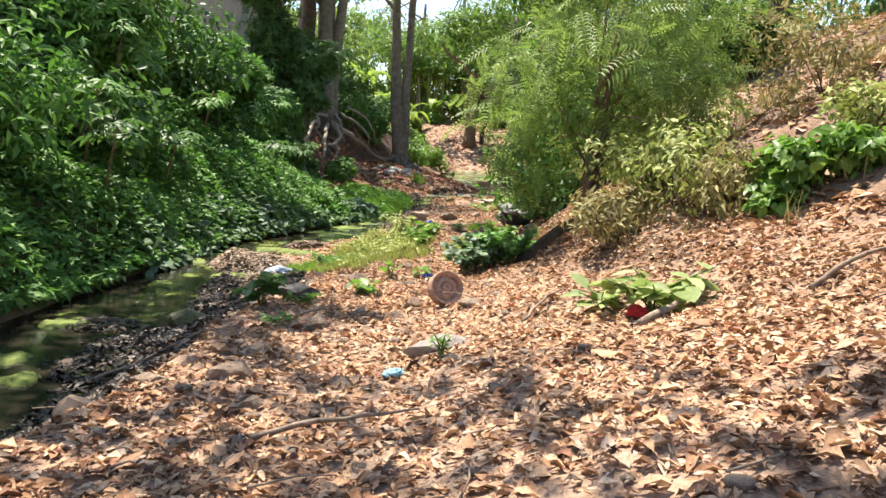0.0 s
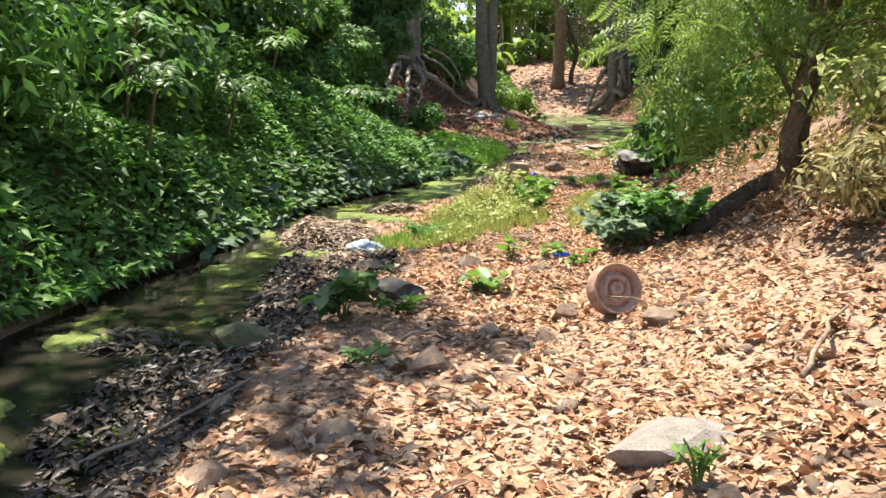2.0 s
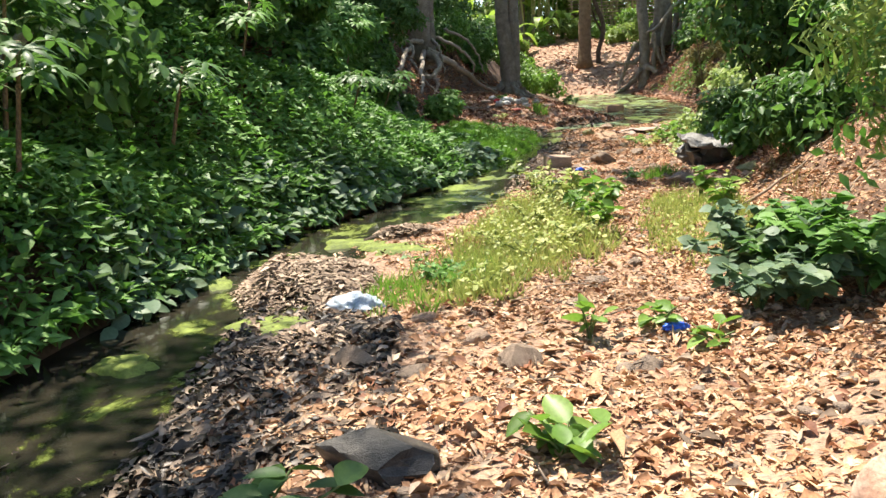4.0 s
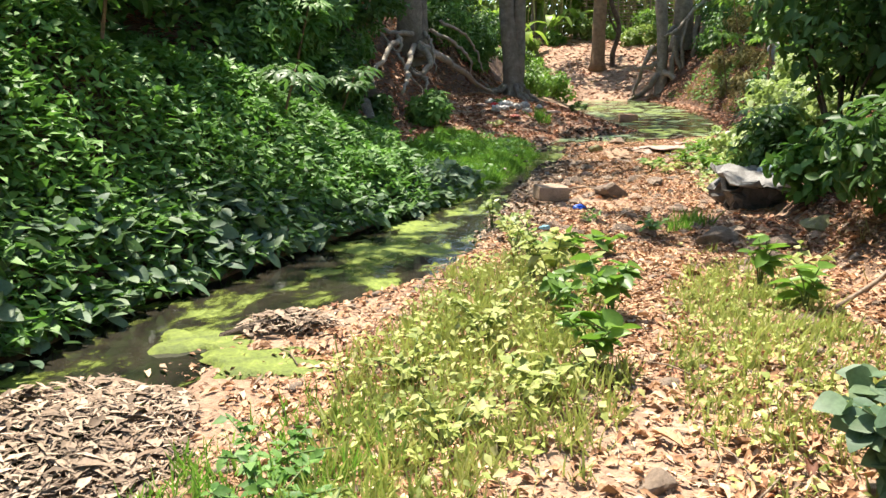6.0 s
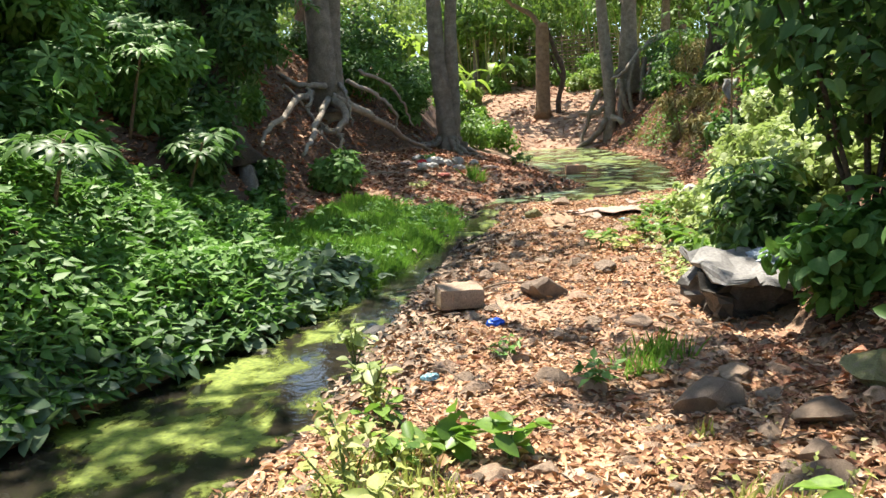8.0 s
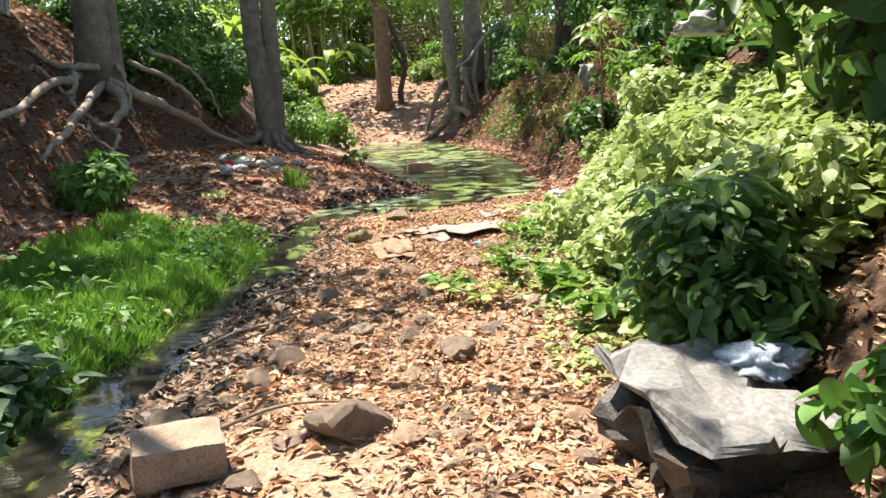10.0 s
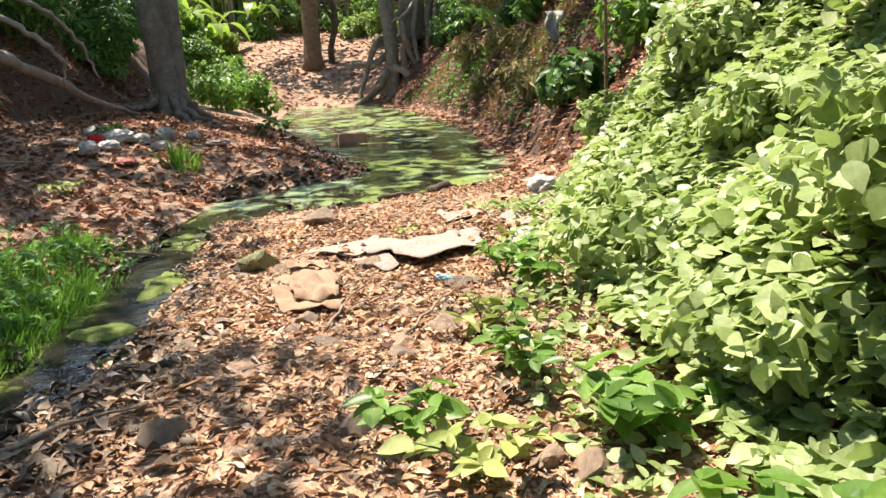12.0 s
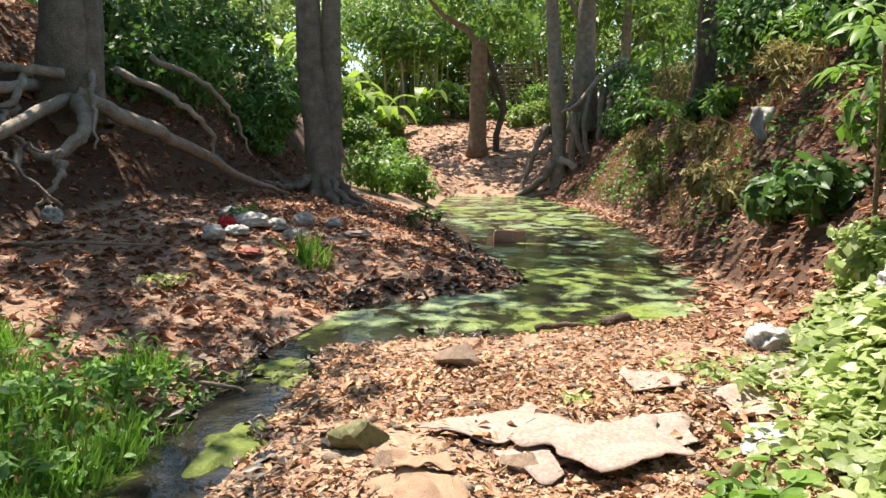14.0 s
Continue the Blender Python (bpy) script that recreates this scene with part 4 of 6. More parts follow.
def shrub(x, y, label, clumps, shape, size, leaf, r0=0.015, wood=None, name="shrub", hollow=0.58, gaps=0.1, droop=0.3, seed=0, lift=0.0, group="shrubs on the banks", loose=0.5, roll=0.45, facing=0.6):
    """A bush: stems that rise to leafy clumps (centre, radii, count)."""
    z = ground_z(x, y) + lift
    t = thing(name, x, y, z, label, name.replace("_", " "), group)
    stems(t, [c for c, _, _ in clumps], r0, wood or M_BARKDARK)
    crown_part(t, clumps, shape, size, leaf, "foliage", hollow, gaps, droop, seed=seed, loose=loose, roll=roll, facing=facing)
    return t


r = np.random.default_rng(11)
# shrubs up the left bank
for i, (x, y, s) in enumerate(((-4.2, 6.2, 1.0), (-4.6, 8.2, 1.1), (-4.9, 10.4, 1.1), (-5.6, 12.8, 1.2), (-5.2, 15.2, 1.0), (-4.3, 16.6, 0.6),
                               (-5.7, 14.2, 1.4), (-5.4, 16.4, 1.2), (-6.0, 6.4, 1.3), (-6.4, 10.4, 1.4), (-4.7, 20.4, 0.7), (-5.6, 4.2, 1.2), (-8.0, 13.0, 1.5),
                               (-5.0, 31.6, 1.1), (-5.6, 34.2, 1.3), (-4.6, 33.8, 0.9), (-4.8, 36.5, 1.1))):
    cl = [((r.uniform(-0.5, 0.5) * s, r.uniform(-0.5, 0.5) * s, s * r.uniform(0.4, 1.0)), (0.6 * s, 0.6 * s, 0.5 * s), int(300 * s)) for _ in range(4)]
    kind = i % 4
    shrub(x, y, ("dark broad-leaved shrub on the shady bank", "green bush with hanging narrow leaves", "dense dark bush climbing the bank", "shrub with hand-shaped leaves on the bank")[kind], cl,
          (oval(0.26), blade(0.17), oval(0.3), palmate(6, 0.12))[kind], (0.17, 0.18, 0.15, 0.24)[kind], (M_DARKLEAF, M_HERB, M_DARKLEAF, M_HERB)[kind], seed=200 + i * 5)

# feathery small tree on the right-hand bank
z = ground_z(1.6, 8.3)
t = thing("tree", 1.6, 8.3, z - 0.05, "small tree with fine feathery light-green leaves", "tree", "trees along the creek")
trunk_part(t, [(0, 0, 0), (0.03, 0, 0.5), (0.16, 0.1, 1.2), (0.35, 0.2, 2.4)], [0.075, 0.06, 0.05, 0.02], M_BARKTAN, flare=0.4, seed=41, sides=10)
trunk_part(t, [(0.1, 0.1, 0.0), (0.16, 0.12, 0.6), (0.3, 0.25, 1.3), (0.6, 0.4, 2.0)], [0.05, 0.04, 0.03, 0.015], M_BARKTAN, "trunk", seed=42, sides=8)
TC = [((-0.5, 0.2, 1.5), (0.65, 0.7, 0.6), 420), ((0.3, 0, 1.9), (0.75, 0.8, 0.6), 460), ((0.9, 0.4, 1.6), (0.7, 0.7, 0.6), 380), ((-0.4, 0.3, 0.85), (0.55, 0.6, 0.45), 300),
      ((0.6, -0.2, 1.1), (0.6, 0.5, 0.4), 260), ((0.2, 0.3, 2.6), (0.8, 0.8, 0.5), 380), ((1.0, 0.1, 2.4), (0.6, 0.6, 0.5), 260)]
for i, (c, _, _) in enumerate(TC):
    limb_to(t, (0.08, 0.05, 0.5 + 0.15 * i), c, 0.022, M_BARKTAN, i + 80, 6)
crown_part(t, [((-0.5, 0.3, 0.6), (0.55, 0.6, 0.4), 600), ((-0.1, 0.4, 1.2), (0.6, 0.6, 0.5), 300)], blade(0.22), 0.085, M_HERB, "lower_foliage", seed=97)
crown_part(t, [(c, rr, int(n * 0.45)) for c, rr, n in TC], pinnate(9, 0.1, 0.24), 0.38, M_FEATHER, gaps=0.45, droop=0.25, seed=90)

# dry and green bushes over the sunny slope
for i, (x, y, s, kind) in enumerate(((2.2, 7.0, 0.8, 0), (2.9, 8.6, 1.0, 0), (3.6, 7.6, 0.9, 1), (2.7, 10.0, 1.0, 0), (2.4, 11.6, 0.9, 0), (1.7, 6.9, 0.5, 1), (2.45, 6.5, 0.5, 1), (2.05, 7.5, 0.6, 0),
                                     (2.9, 6.1, 0.35, 2), (3.5, 6.6, 0.4, 0), (3.2, 5.9, 0.3, 2), (2.6, 5.9, 0.28, 2))):
    cl = [((r.uniform(-0.5, 0.5) * s, r.uniform(-0.5, 0.5) * s, s * r.uniform(0.25, 0.75)), (0.5 * s, 0.5 * s, 0.36 * s), int(280 * s + 60)) for _ in range(4)]
    shrub(x, y, ("pale scrubby bush on the sunny slope", "dry yellowish weeds on the slope", "low bright green weeds on the slope")[kind], cl, (blade(0.25), blade(0.14), broad(0.3))[kind],
          (0.075, 0.1, 0.1)[kind], (M_PALEWEED, M_DRYWEED, M_BRIGHT)[kind], 0.008, seed=300 + i * 5, gaps=0.3)

# big dark bush and creepers behind the slab
for i, (x, y, s, kind) in enumerate(((2.5, 16.3, 1.2, 0), (2.4, 17.8, 0.95, 1), (2.45, 18.9, 1.05, 1), (3.1, 18.2, 1.1, 1), (3.0, 15.2, 1.2, 0), (1.7, 15.4, 0.5, 2), (3.3, 17.2, 1.5, 0), (1.72, 17.5, 0.55, 0), (1.85, 19.2, 0.6, 1), (2.0, 20.4, 0.75, 1),
                                     (2.3, 21.6, 0.8, 1), (2.75, 20.6, 0.95, 1), (3.2, 22.2, 0.85, 1), (2.9, 23.4, 0.7, 1), (3.4, 19.0, 1.05, 1), (1.8, 13.7, 0.6, 0), (2.7, 13.6, 1.0, 0), (1.75, 17.0, 0.5, 0))):
    s *= (1, 0.78, 1)[kind]
    cl = [((r.uniform(-0.45, 0.45) * s, r.uniform(-0.5, 0.5) * s, s * r.uniform(0.25, 0.95) * (1, 0.34, 1)[kind]), (0.55 * s, 0.55 * s, (0.5, 0.3, 0.5)[kind] * s), int((560, 760, 300)[kind] * s + 60)) for _ in range(5)]
    shrub(x, y, ("tall dark glossy-leaved bush", "bright green creeper heaped on the bank", "low broad-leaved plant at the bush's foot")[kind], cl, (oval(0.24), oval(0.38, 0.05, 0.15, 0.75), oval(0.32))[kind],
          (0.115, 0.082, 0.12)[kind], (M_DARKLEAF, M_CREEPER, M_HERB)[kind], 0.014, seed=400 + i * 5, gaps=0.05, hollow=(0.6, 0.78, 0.6)[kind], loose=(0.5, 0.45, 0.4)[kind], roll=(0.4, 0.35, 0.3)[kind], facing=(0.6, 0.3, 0.4)[kind])

DARKBUSH = [((-0.55, 0.1, 1.5), (0.42, 0.5, 0.42), 260), ((-0.3, -0.1, 2.15), (0.6, 0.6, 0.5), 360), ((0.35, -0.3, 1.2), (0.55, 0.5, 0.5), 320), ((0.4, 0.1, 2.3), (0.7, 0.6, 0.6), 380), ((-0.1, 0.2, 2.9), (0.8, 0.6, 0.5), 380),
            ((-0.7, 0.0, 2.6), (0.4, 0.5, 0.4), 200)]
shrub(1.95, 15.9, "tall dark glossy-leaved bush leaning over the slab", DARKBUSH, oval(0.24), 0.15, M_DARKLEAF, 0.02, seed=470, gaps=0.15)
for i, (x, y, s) in enumerate(((3.7, 19.4, 0.8), (3.9, 21.0, 0.85), (3.45, 20.3, 0.55), (4.2, 22.4, 0.9), (3.6, 17.9, 0.9), (4.3, 18.8, 1.1), (3.5, 21.8, 0.5))):
    cl = [((r.uniform(-0.5, 0.5) * s, r.uniform(-0.6, 0.6) * s, s * r.uniform(0.2, 0.9)), (0.55 * s, 0.6 * s, 0.45 * s), int(300 * s + 60)) for _ in range(4)]
    shrub(x, y, "dark leafy bush on the bank above the creeper", cl, oval(0.3), 0.13, M_DARKLEAF if i % 3 else M_HERB, 0.012, seed=440 + i * 5)
for i, (x, y, s, m) in enumerate(((-4.85, 19.0, 0.75, 1), (-4.45, 19.6, 0.45, 0), (-4.3, 21.6, 0.4, 0), (-3.85, 23.8, 0.45, 1), (-4.6, 17.3, 0.6, 1), (-4.2, 19.1, 0.4, 1), (-5.3, 17.8, 0.9, 1), (-5.5, 19.6, 0.9, 1), (-5.9, 21.6, 1.0, 1), (-5.3, 23.0, 0.6, 1), (-3.9, 20.6, 0.3, 0))):
    cl = [((r.uniform(-0.5, 0.5) * s, r.uniform(-0.5, 0.5) * s, s * r.uniform(0.3, 1.3)), (0.5 * s, 0.5 * s, 0.5 * s), int(240 * s + 60)) for _ in range(4)]
    shrub(x, y, ("low leafy green plant at the bank's foot", "leafy shrub with lobed leaves on the bank")[m], cl, (oval(0.3), palmate(5, 0.16))[m], (0.12, 0.19)[m], M_DARKLEAF if i % 3 == 2 else M_HERB, 0.01, seed=480 + i * 5)


# ---- fallen leaves ----
def litter(name, label, n, xf, yr, size, material, seed=0, mound=None, dens=None, shapes=None):
    """Dry leaves lying on the ground."""
    r = np.random.default_rng(seed)
    y = r.uniform(yr[0], yr[1], n)
    a, b = xf(y)
    x = a + (b - a) * r.uniform(0, 1, n)
    if dens is not None:
        keep = r.uniform(0, 1, n) < dens(x, y)
        x, y = x[keep], y[keep]
    n = len(x)
    z = height(x, y) + r.uniform(0.004, 0.024, n) + (mound(x, y) if mound else 0)
    az = r.uniform(0, 6.283, n)
    D = np.stack([np.cos(az), np.sin(az), r.normal(0.02, 0.11, n)], 1)
    P = np.stack([x, y, z], 1) - D * size * 0.4
    shapes = shapes or (lens(0.19, 0.1, 0.12, 0.03), lens(0.13, 0.06, -0.16, -0.04), lens(0.24, 0.22, 0.2, 0.05), blade(0.045, 0.02, 0.06), lens(0.28, 0.3, 0.32, -0.06), lens(0.16, 0.14, 0.0, 0.08))
    which = r.integers(0, len(shapes), n)
    sets = []
    for k, s in enumerate(shapes):
        m = which == k
        sets.append(leaves(P[m], D[m], size * (0.3 + 1.1 * r.uniform(0, 1, m.sum()) ** 1.6), s, 0.22))
    ob = part(name, leaf_mesh(name, sets, material), material)
    return tagged(ob, label, "leaf litter", kind="stuff")


def dry(x, y):
    """Bare where the water runs, thinner on the trodden way."""
    wet = (x < edge_r(y) + 0.02) & (x > edge_l(y))
    return np.where(wet, 0.12, np.clip(0.75 + 0.7 * vnoise(x, y, 1.1, 21), 0.15, 1))


litter("leaf_litter", "thick layer of tan dry leaves over the creek bed", 86000, lambda y: (edge_r(y) - 0.3, foot_r(y) + 1.2), (0.6, 14), 0.07, M_LITTER, 1, dens=dry)
litter("leaf_crumbs", "small broken bits of dry leaves over the creek bed", 90000, lambda y: (edge_r(y) - 0.1, foot_r(y) + 0.4), (1.0, 25), 0.05, M_LITTER, 20, dens=dry, shapes=(blade(0.25, 0.1, 0.05), blade(0.12, 0.03, 0.03)))
litter("leaf_litter", "tan dry leaves among the stones of the creek bed", 46000, lambda y: (edge_r(y) - 0.2, foot_r(y) + 1.3), (13.5, 25.2), 0.075, M_LITTER, 2, dens=dry)
litter("leaf_litter", "reddish dry leaves on the shady bank", 30000, lambda y: (foot_l(y) - 3.4, np.maximum(edge_l(y), foot_l(y) + 0.2)), (20.5, 36), 0.125, M_REDLITTER, 3)
litter("leaf_litter", "dry leaves on the bank above the pond", 20000, lambda y: (foot_r(y) - 0.7, foot_r(y) + 4.0), (24, 46), 0.17, M_REDLITTER, 4, shapes=(blade(0.2, 0.09, 0.06), blade(0.28, 0.12, 0.1)))
litter("leaf_litter", "dry leaves on the sunny slope", 16000, lambda y: (foot_r(y) + 1.0, foot_r(y) + 7.0), (-1, 22), 0.15, M_LITTER, 5, shapes=(blade(0.2, 0.09, 0.06), blade(0.28, 0.12, 0.1)))
litter("leaf_litter", "dry leaves on the ground beyond the pond", 12000, lambda y: (-7 + 0 * y, 6 + 0 * y), (45, 66), 0.22, M_REDLITTER, 6, shapes=(blade(0.2, 0.09, 0.06), blade(0.28, 0.12, 0.1)))
litter("leaf_litter", "dry leaves behind the start of the walk", 9000, lambda y: (-2.2 + 0 * y, 5.5 + 0 * y), (-4, 0.8), 0.12, M_LITTER, 7, dens=dry)
litter("leaf_litter", "brown leaves fallen down the upper bank", 16000, lambda y: (foot_l(y) - 5.0, foot_l(y) - 1.0), (12, 26), 0.16, M_REDLITTER, 8, shapes=(blade(0.2, 0.09, 0.06), blade(0.28, 0.12, 0.1)))
litter("leaf_litter", "reddish leaves mixed through the dry litter", 15000, lambda y: (edge_r(y) + 0.1, foot_r(y) + 0.8), (0.8, 25), 0.075, M_REDLITTER, 14, dens=dry)
litter("leaf_litter", "greyed old leaves mixed through the dry litter", 15000, lambda y: (edge_r(y) - 0.1, foot_r(y) + 0.6), (0.8, 25), 0.075, M_GREY, 15, dens=dry)
litter("leaf_litter", "red-brown leaves under the dark bush", 1800, lambda y: (1.0 + 0 * y, 2.3 + 0 * y), (13.6, 15.5), 0.085, M_REDLITTER, 16)
litter("wet_leaves", "black sodden leaves along the water", 10000, lambda y: (edge_r(y) - 0.75, edge_r(y) + 0.5), (2.0, 7.6), 0.075, M_WETLITTER, 9, mound=lambda x, y: 0.05 + 0.06 * vnoise(x, y, 1.5, 4))
litter("wet_leaves", "brown sodden leaves along the water", 2600, lambda y: (edge_r(y) - 0.3, edge_r(y) + 0.9), (7.2, 9.8), 0.08, M_GREY, 13, mound=lambda x, y: 0.02 + 0.03 * vnoise(x, y, 1.5, 4))
litter("wet_leaves", "dark sodden leaves between the stones at the water", 3000, lambda y: (edge_r(y) - 0.3, edge_r(y) + 0.9), (7.2, 9.8), 0.08, M_WETLITTER, 17, mound=lambda x, y: 0.02 + 0.03 * vnoise(x, y, 1.5, 4))
litter("wet_leaves", "dark sodden leaves at the narrow of the stream", 2600, lambda y: (edge_r(y) - 0.35, edge_r(y) + 0.5), (14.5, 21), 0.09, M_GREY, 10, mound=lambda x, y: 0.02 + 0 * x)
litter("wet_leaves", "sodden leaves lying in the narrow stream", 1400, lambda y: (edge_l(y) - 0.1, edge_r(y) + 0.3), (18.5, 24.8), 0.1, M_WETLITTER, 12, mound=lambda x, y: 0.03 + 0.1 * vnoise(x, y, 2.3, 9))
litter("wet_leaves", "dark sodden leaves on the pond's shore", 2600, lambda y: (edge_l(y) - 0.7, edge_l(y) + 0.15), (25.6, 36), 0.13, M_WETLITTER, 11)


def heap(cx, cy, rx, ry, h):
    return lambda x, y: h * np.clip(1.1 - ((x - cx) / rx) ** 2 - ((y - cy) / ry) ** 2, 0, 1)


def inside(cx, cy, rx, ry):
    return lambda x, y: (((x - cx) / rx) ** 2 + ((y - cy) / ry) ** 2 + 0.3 * vnoise(x, y, 3, 6) < 1) * 1.0


for i, (cx, cy, rx, ry, h, n) in enumerate(((-2.5, 10.25, 0.62, 0.75, 0.15, 6500), (-2.05, 11.85, 0.34, 0.2, 0.09, 800), (-1.9, 8.9, 0.4, 0.4, 0.1, 900), (-2.55, 6.6, 0.5, 0.5, 0.14, 1600))):
    litter("debris_heap", "heap of grey washed-up leaves in the stream", n, lambda y: (cx - rx + 0 * y, cx + rx + 0 * y), (cy - ry, cy + ry), 0.11,
           M_WETLITTER if i == 3 else M_GREY, 30 + i, mound=heap(cx, cy, rx, ry, h), dens=inside(cx, cy, rx, ry), shapes=(blade(0.1, 0.05, 0.1), blade(0.17, 0.1, 0.1), blade(0.05, 0.03, 0.05), blade(0.035, 0.02, 0.12)))


# ---- stones ----
def stone_mesh(seed, flat=0.6, rough=0.3):
    bm = bmesh.new()
    bmesh.ops.create_icosphere(bm, subdivisions=3, radius=0.5)
    off = Vector((seed * 3.7, seed * 1.3, seed * 2.1))
    for v in bm.verts:
        d = v.co.normalized()
        v.co *= 1 + rough * noise.noise(d * 1.3 + off) + rough * 0.5 * noise.noise(d * 3.1 + off) + rough * 0.25 * noise.noise(d * 6.5 + off)
        for k in range(9):
            pl = Vector((math.sin(seed * 2.3 + k * 1.9), math.cos(seed * 1.1 + k * 2.7), math.sin(seed + k * 1.4))).normalized()
            over = v.co.dot(pl) - (0.27 + 0.05 * (k % 4))
            if over > 0:
                v.co -= pl * over * 0.97
        v.co.z *= flat
    me = bpy.data.meshes.new("stone")
    bm.to_mesh(me)
    bm.free()
    me.shade_smooth()
    me.set_sharp_from_angle(angle=radians(24))
    return me


STONES = {}
for k in range(8):
    for m in (M_STONE, M_MOSSY, M_DARKSTONE, M_PALESTONE):
        me = stone_mesh(k + 1.0, (0.62, 0.5, 0.75, 0.42)[k % 4])
        me.materials.append(m)
        STONES[k, m.name] = me


def stone(x, y, w, d, h, k=0, material=M_STONE, turn=0.0, sink=0.3, label="angular grey-brown stone half sunk in dry leaves", group="stones of the creek bed", z=None):
    ob = new("stone", STONES[k % 8, material.name])
    z = ground_z(x, y) if z is None else z
    ob.matrix_world = pose(x, y, z + h * (0.5 - sink), 4 * math.sin(k), 4 * math.cos(k), turn) @ Matrix.Diagonal((w, d, h / (0.62, 0.5, 0.75, 0.42)[k % 4], 1))
    return tagged(ob, label, "stone", group)


stone(0.4, 4.74, 0.5, 0.36, 0.15, 3, M_PALESTONE, 20, 0.32, "broad flat pale stone among dry leaves")
stone(-1.75, 6.55, 0.42, 0.32, 0.27, 2, M_MOSSY, 10, 0.2, "mossy block-shaped stone at the water's edge")
stone(-2.25, 5.55, 0.36, 0.28, 0.2, 1, M_STONE, 40, 0.2, "tan angular stone standing in the stream")
stone(-1.0, 7.2, 0.5, 0.3, 0.2, 0, M_DARKSTONE, 10, 0.3, "dark flat stone under fallen leaves")
stone(-0.5, 5.62, 0.17, 0.14, 0.2, 6, M_STONE, 30, 0.3, "small upright grey stone")
stone(0.08, 6.58, 0.18, 0.1, 0.12, 5, M_STONE, 30, 0.2, "small grey stone with a black band")
stone(-0.15, 16.9, 0.42, 0.34, 0.26, 2, M_STONE, 15, 0.25, "grey boulder in the creek bed")
stone(-0.38, 22.1, 0.34, 0.26, 0.22, 2, M_MOSSY, 35, 0.3, "brown angular stone beside the stream")
stone(0.0, 23.6, 0.32, 0.3, 0.26, 6, M_STONE, 0, 0.2, "tan boulder near the pond")
stone(-1.18, 21.6, 0.12, 0.12, 0.11, 0, M_STONE, 0, 0.2, "small pale round stone at the water")
for i, (x, y, s) in enumerate(((1.02, 4.86, 0.16), (-0.7, 4.93, 0.24), (-0.31, 6.27, 0.2), (0.0, 6.2, 0.15), (0.55, 6.3, 0.26), (-0.59, 4.15, 0.32), (-0.97, 4.5, 0.2), (-0.02, 4.08, 0.17), (-0.95, 4.0, 0.22),
                               (0.5, 4.4, 0.13), (-1.3, 5.3, 0.24), (-1.1, 3.6, 0.26), (-0.32, 9.75, 0.2), (-0.06, 10.2, 0.2), (-0.42, 9.1, 0.2), (-1.45, 8.4, 0.3), (-1.47, 7.9, 0.26), (-1.95, 7.75, 0.2),
                               (-0.12, 8.15, 0.2), (-0.63, 8.1, 0.24), (-1.3, 9.15, 0.22), (-0.9, 8.6, 0.24), (-1.1, 8.1, 0.2), (-0.08, 14.75, 0.22), (0.42, 14.1, 0.16), (0.86, 14.0, 0.2), (0.35, 17.0, 0.14),
                               (1.4, 14.2, 0.2), (1.0, 14.5, 0.24), (0.9, 14.8, 0.26), (0.39, 21.85, 0.26), (-0.19, 21.8, 0.2), (0.16, 22.75, 0.17), (1.2, 23.15, 0.16), (0.7, 20.4, 0.24), (0.25, 19.4, 0.22),
                               (-0.2, 18.6, 0.26), (0.4, 17.9, 0.3), (0.65, 18.3, 0.22), (-0.5, 19.5, 0.24), (1.0, 18.9, 0.2), (0.15, 20.6, 0.16), (-0.65, 20.6, 0.2), (-0.6, 18.0, 0.3), (0.5, 15.9, 0.3),
                               (0.2, 16.1, 0.2), (-0.4, 15.3, 0.2), (0.95, 13.5, 0.3), (0.7, 13.2, 0.22), (-1.0, 15.9, 0.24), (-1.1, 17.2, 0.3), (-0.7, 17.6, 0.24), (1.2, 20.2, 0.2), (0.9, 21.1, 0.22))):
    stone(x, y, s, s * (0.6 + 0.3 * ((i * 7) % 5) / 5), s * (0.4 + 0.1 * (i % 4)), i, M_STONE, i * 47, 0.42)
stone(0.66, 14.34, 0.46, 0.36, 0.2, 3, M_STONE, 25, 0.3, "large angular brown stone bedded in leaves")
stone(1.1, 14.08, 0.3, 0.2, 0.17, 6, M_STONE, 10, 0.25, "squarish tan stone beside the way")
stone(1.5, 14.5, 0.62, 0.36, 0.2, 1, M_MOSSY, 75, 0.35, "broad dark flat stone under the bush")
stone(-1.45, 16.2, 0.34, 0.26, 0.12, 3, M_DARKSTONE, 30, 0.2, "flat dark stone in the shallow water")
stone(-1.06, 15.05, 0.3, 0.2, 0.12, 1, M_STONE, 60, 0.3, "flat grey stone at the stream's edge")
r = np.random.default_rng(77)
for i in range(95):
    y = r.uniform(2.2, 24.5)
    x = edge_r(y) + 0.1 + (min(foot_r(y), 1.5) - edge_r(y)) * r.uniform(0, 1) ** 1.4
    s = r.uniform(0.05, 0.13)
    stone(x, y, s, s * r.uniform(0.6, 1), s * r.uniform(0.4, 0.7), i, M_STONE if x > edge_r(y) + 0.5 or r.uniform() < 0.4 else M_DARKSTONE, r.uniform(0, 360), 0.25, "small rounded stone among leaves", "small stones of the creek bed")
for i in range(85):
    y = r.uniform(13.0, 21)
    x = r.uniform(-0.9, 1.3)
    s = r.uniform(0.1, 0.24)
    stone(x, y, s, s * r.uniform(0.6, 1), s * r.uniform(0.4, 0.7), i + 1, M_STONE, r.uniform(0, 360), 0.45, "angular grey-brown stone bedded in leaves")
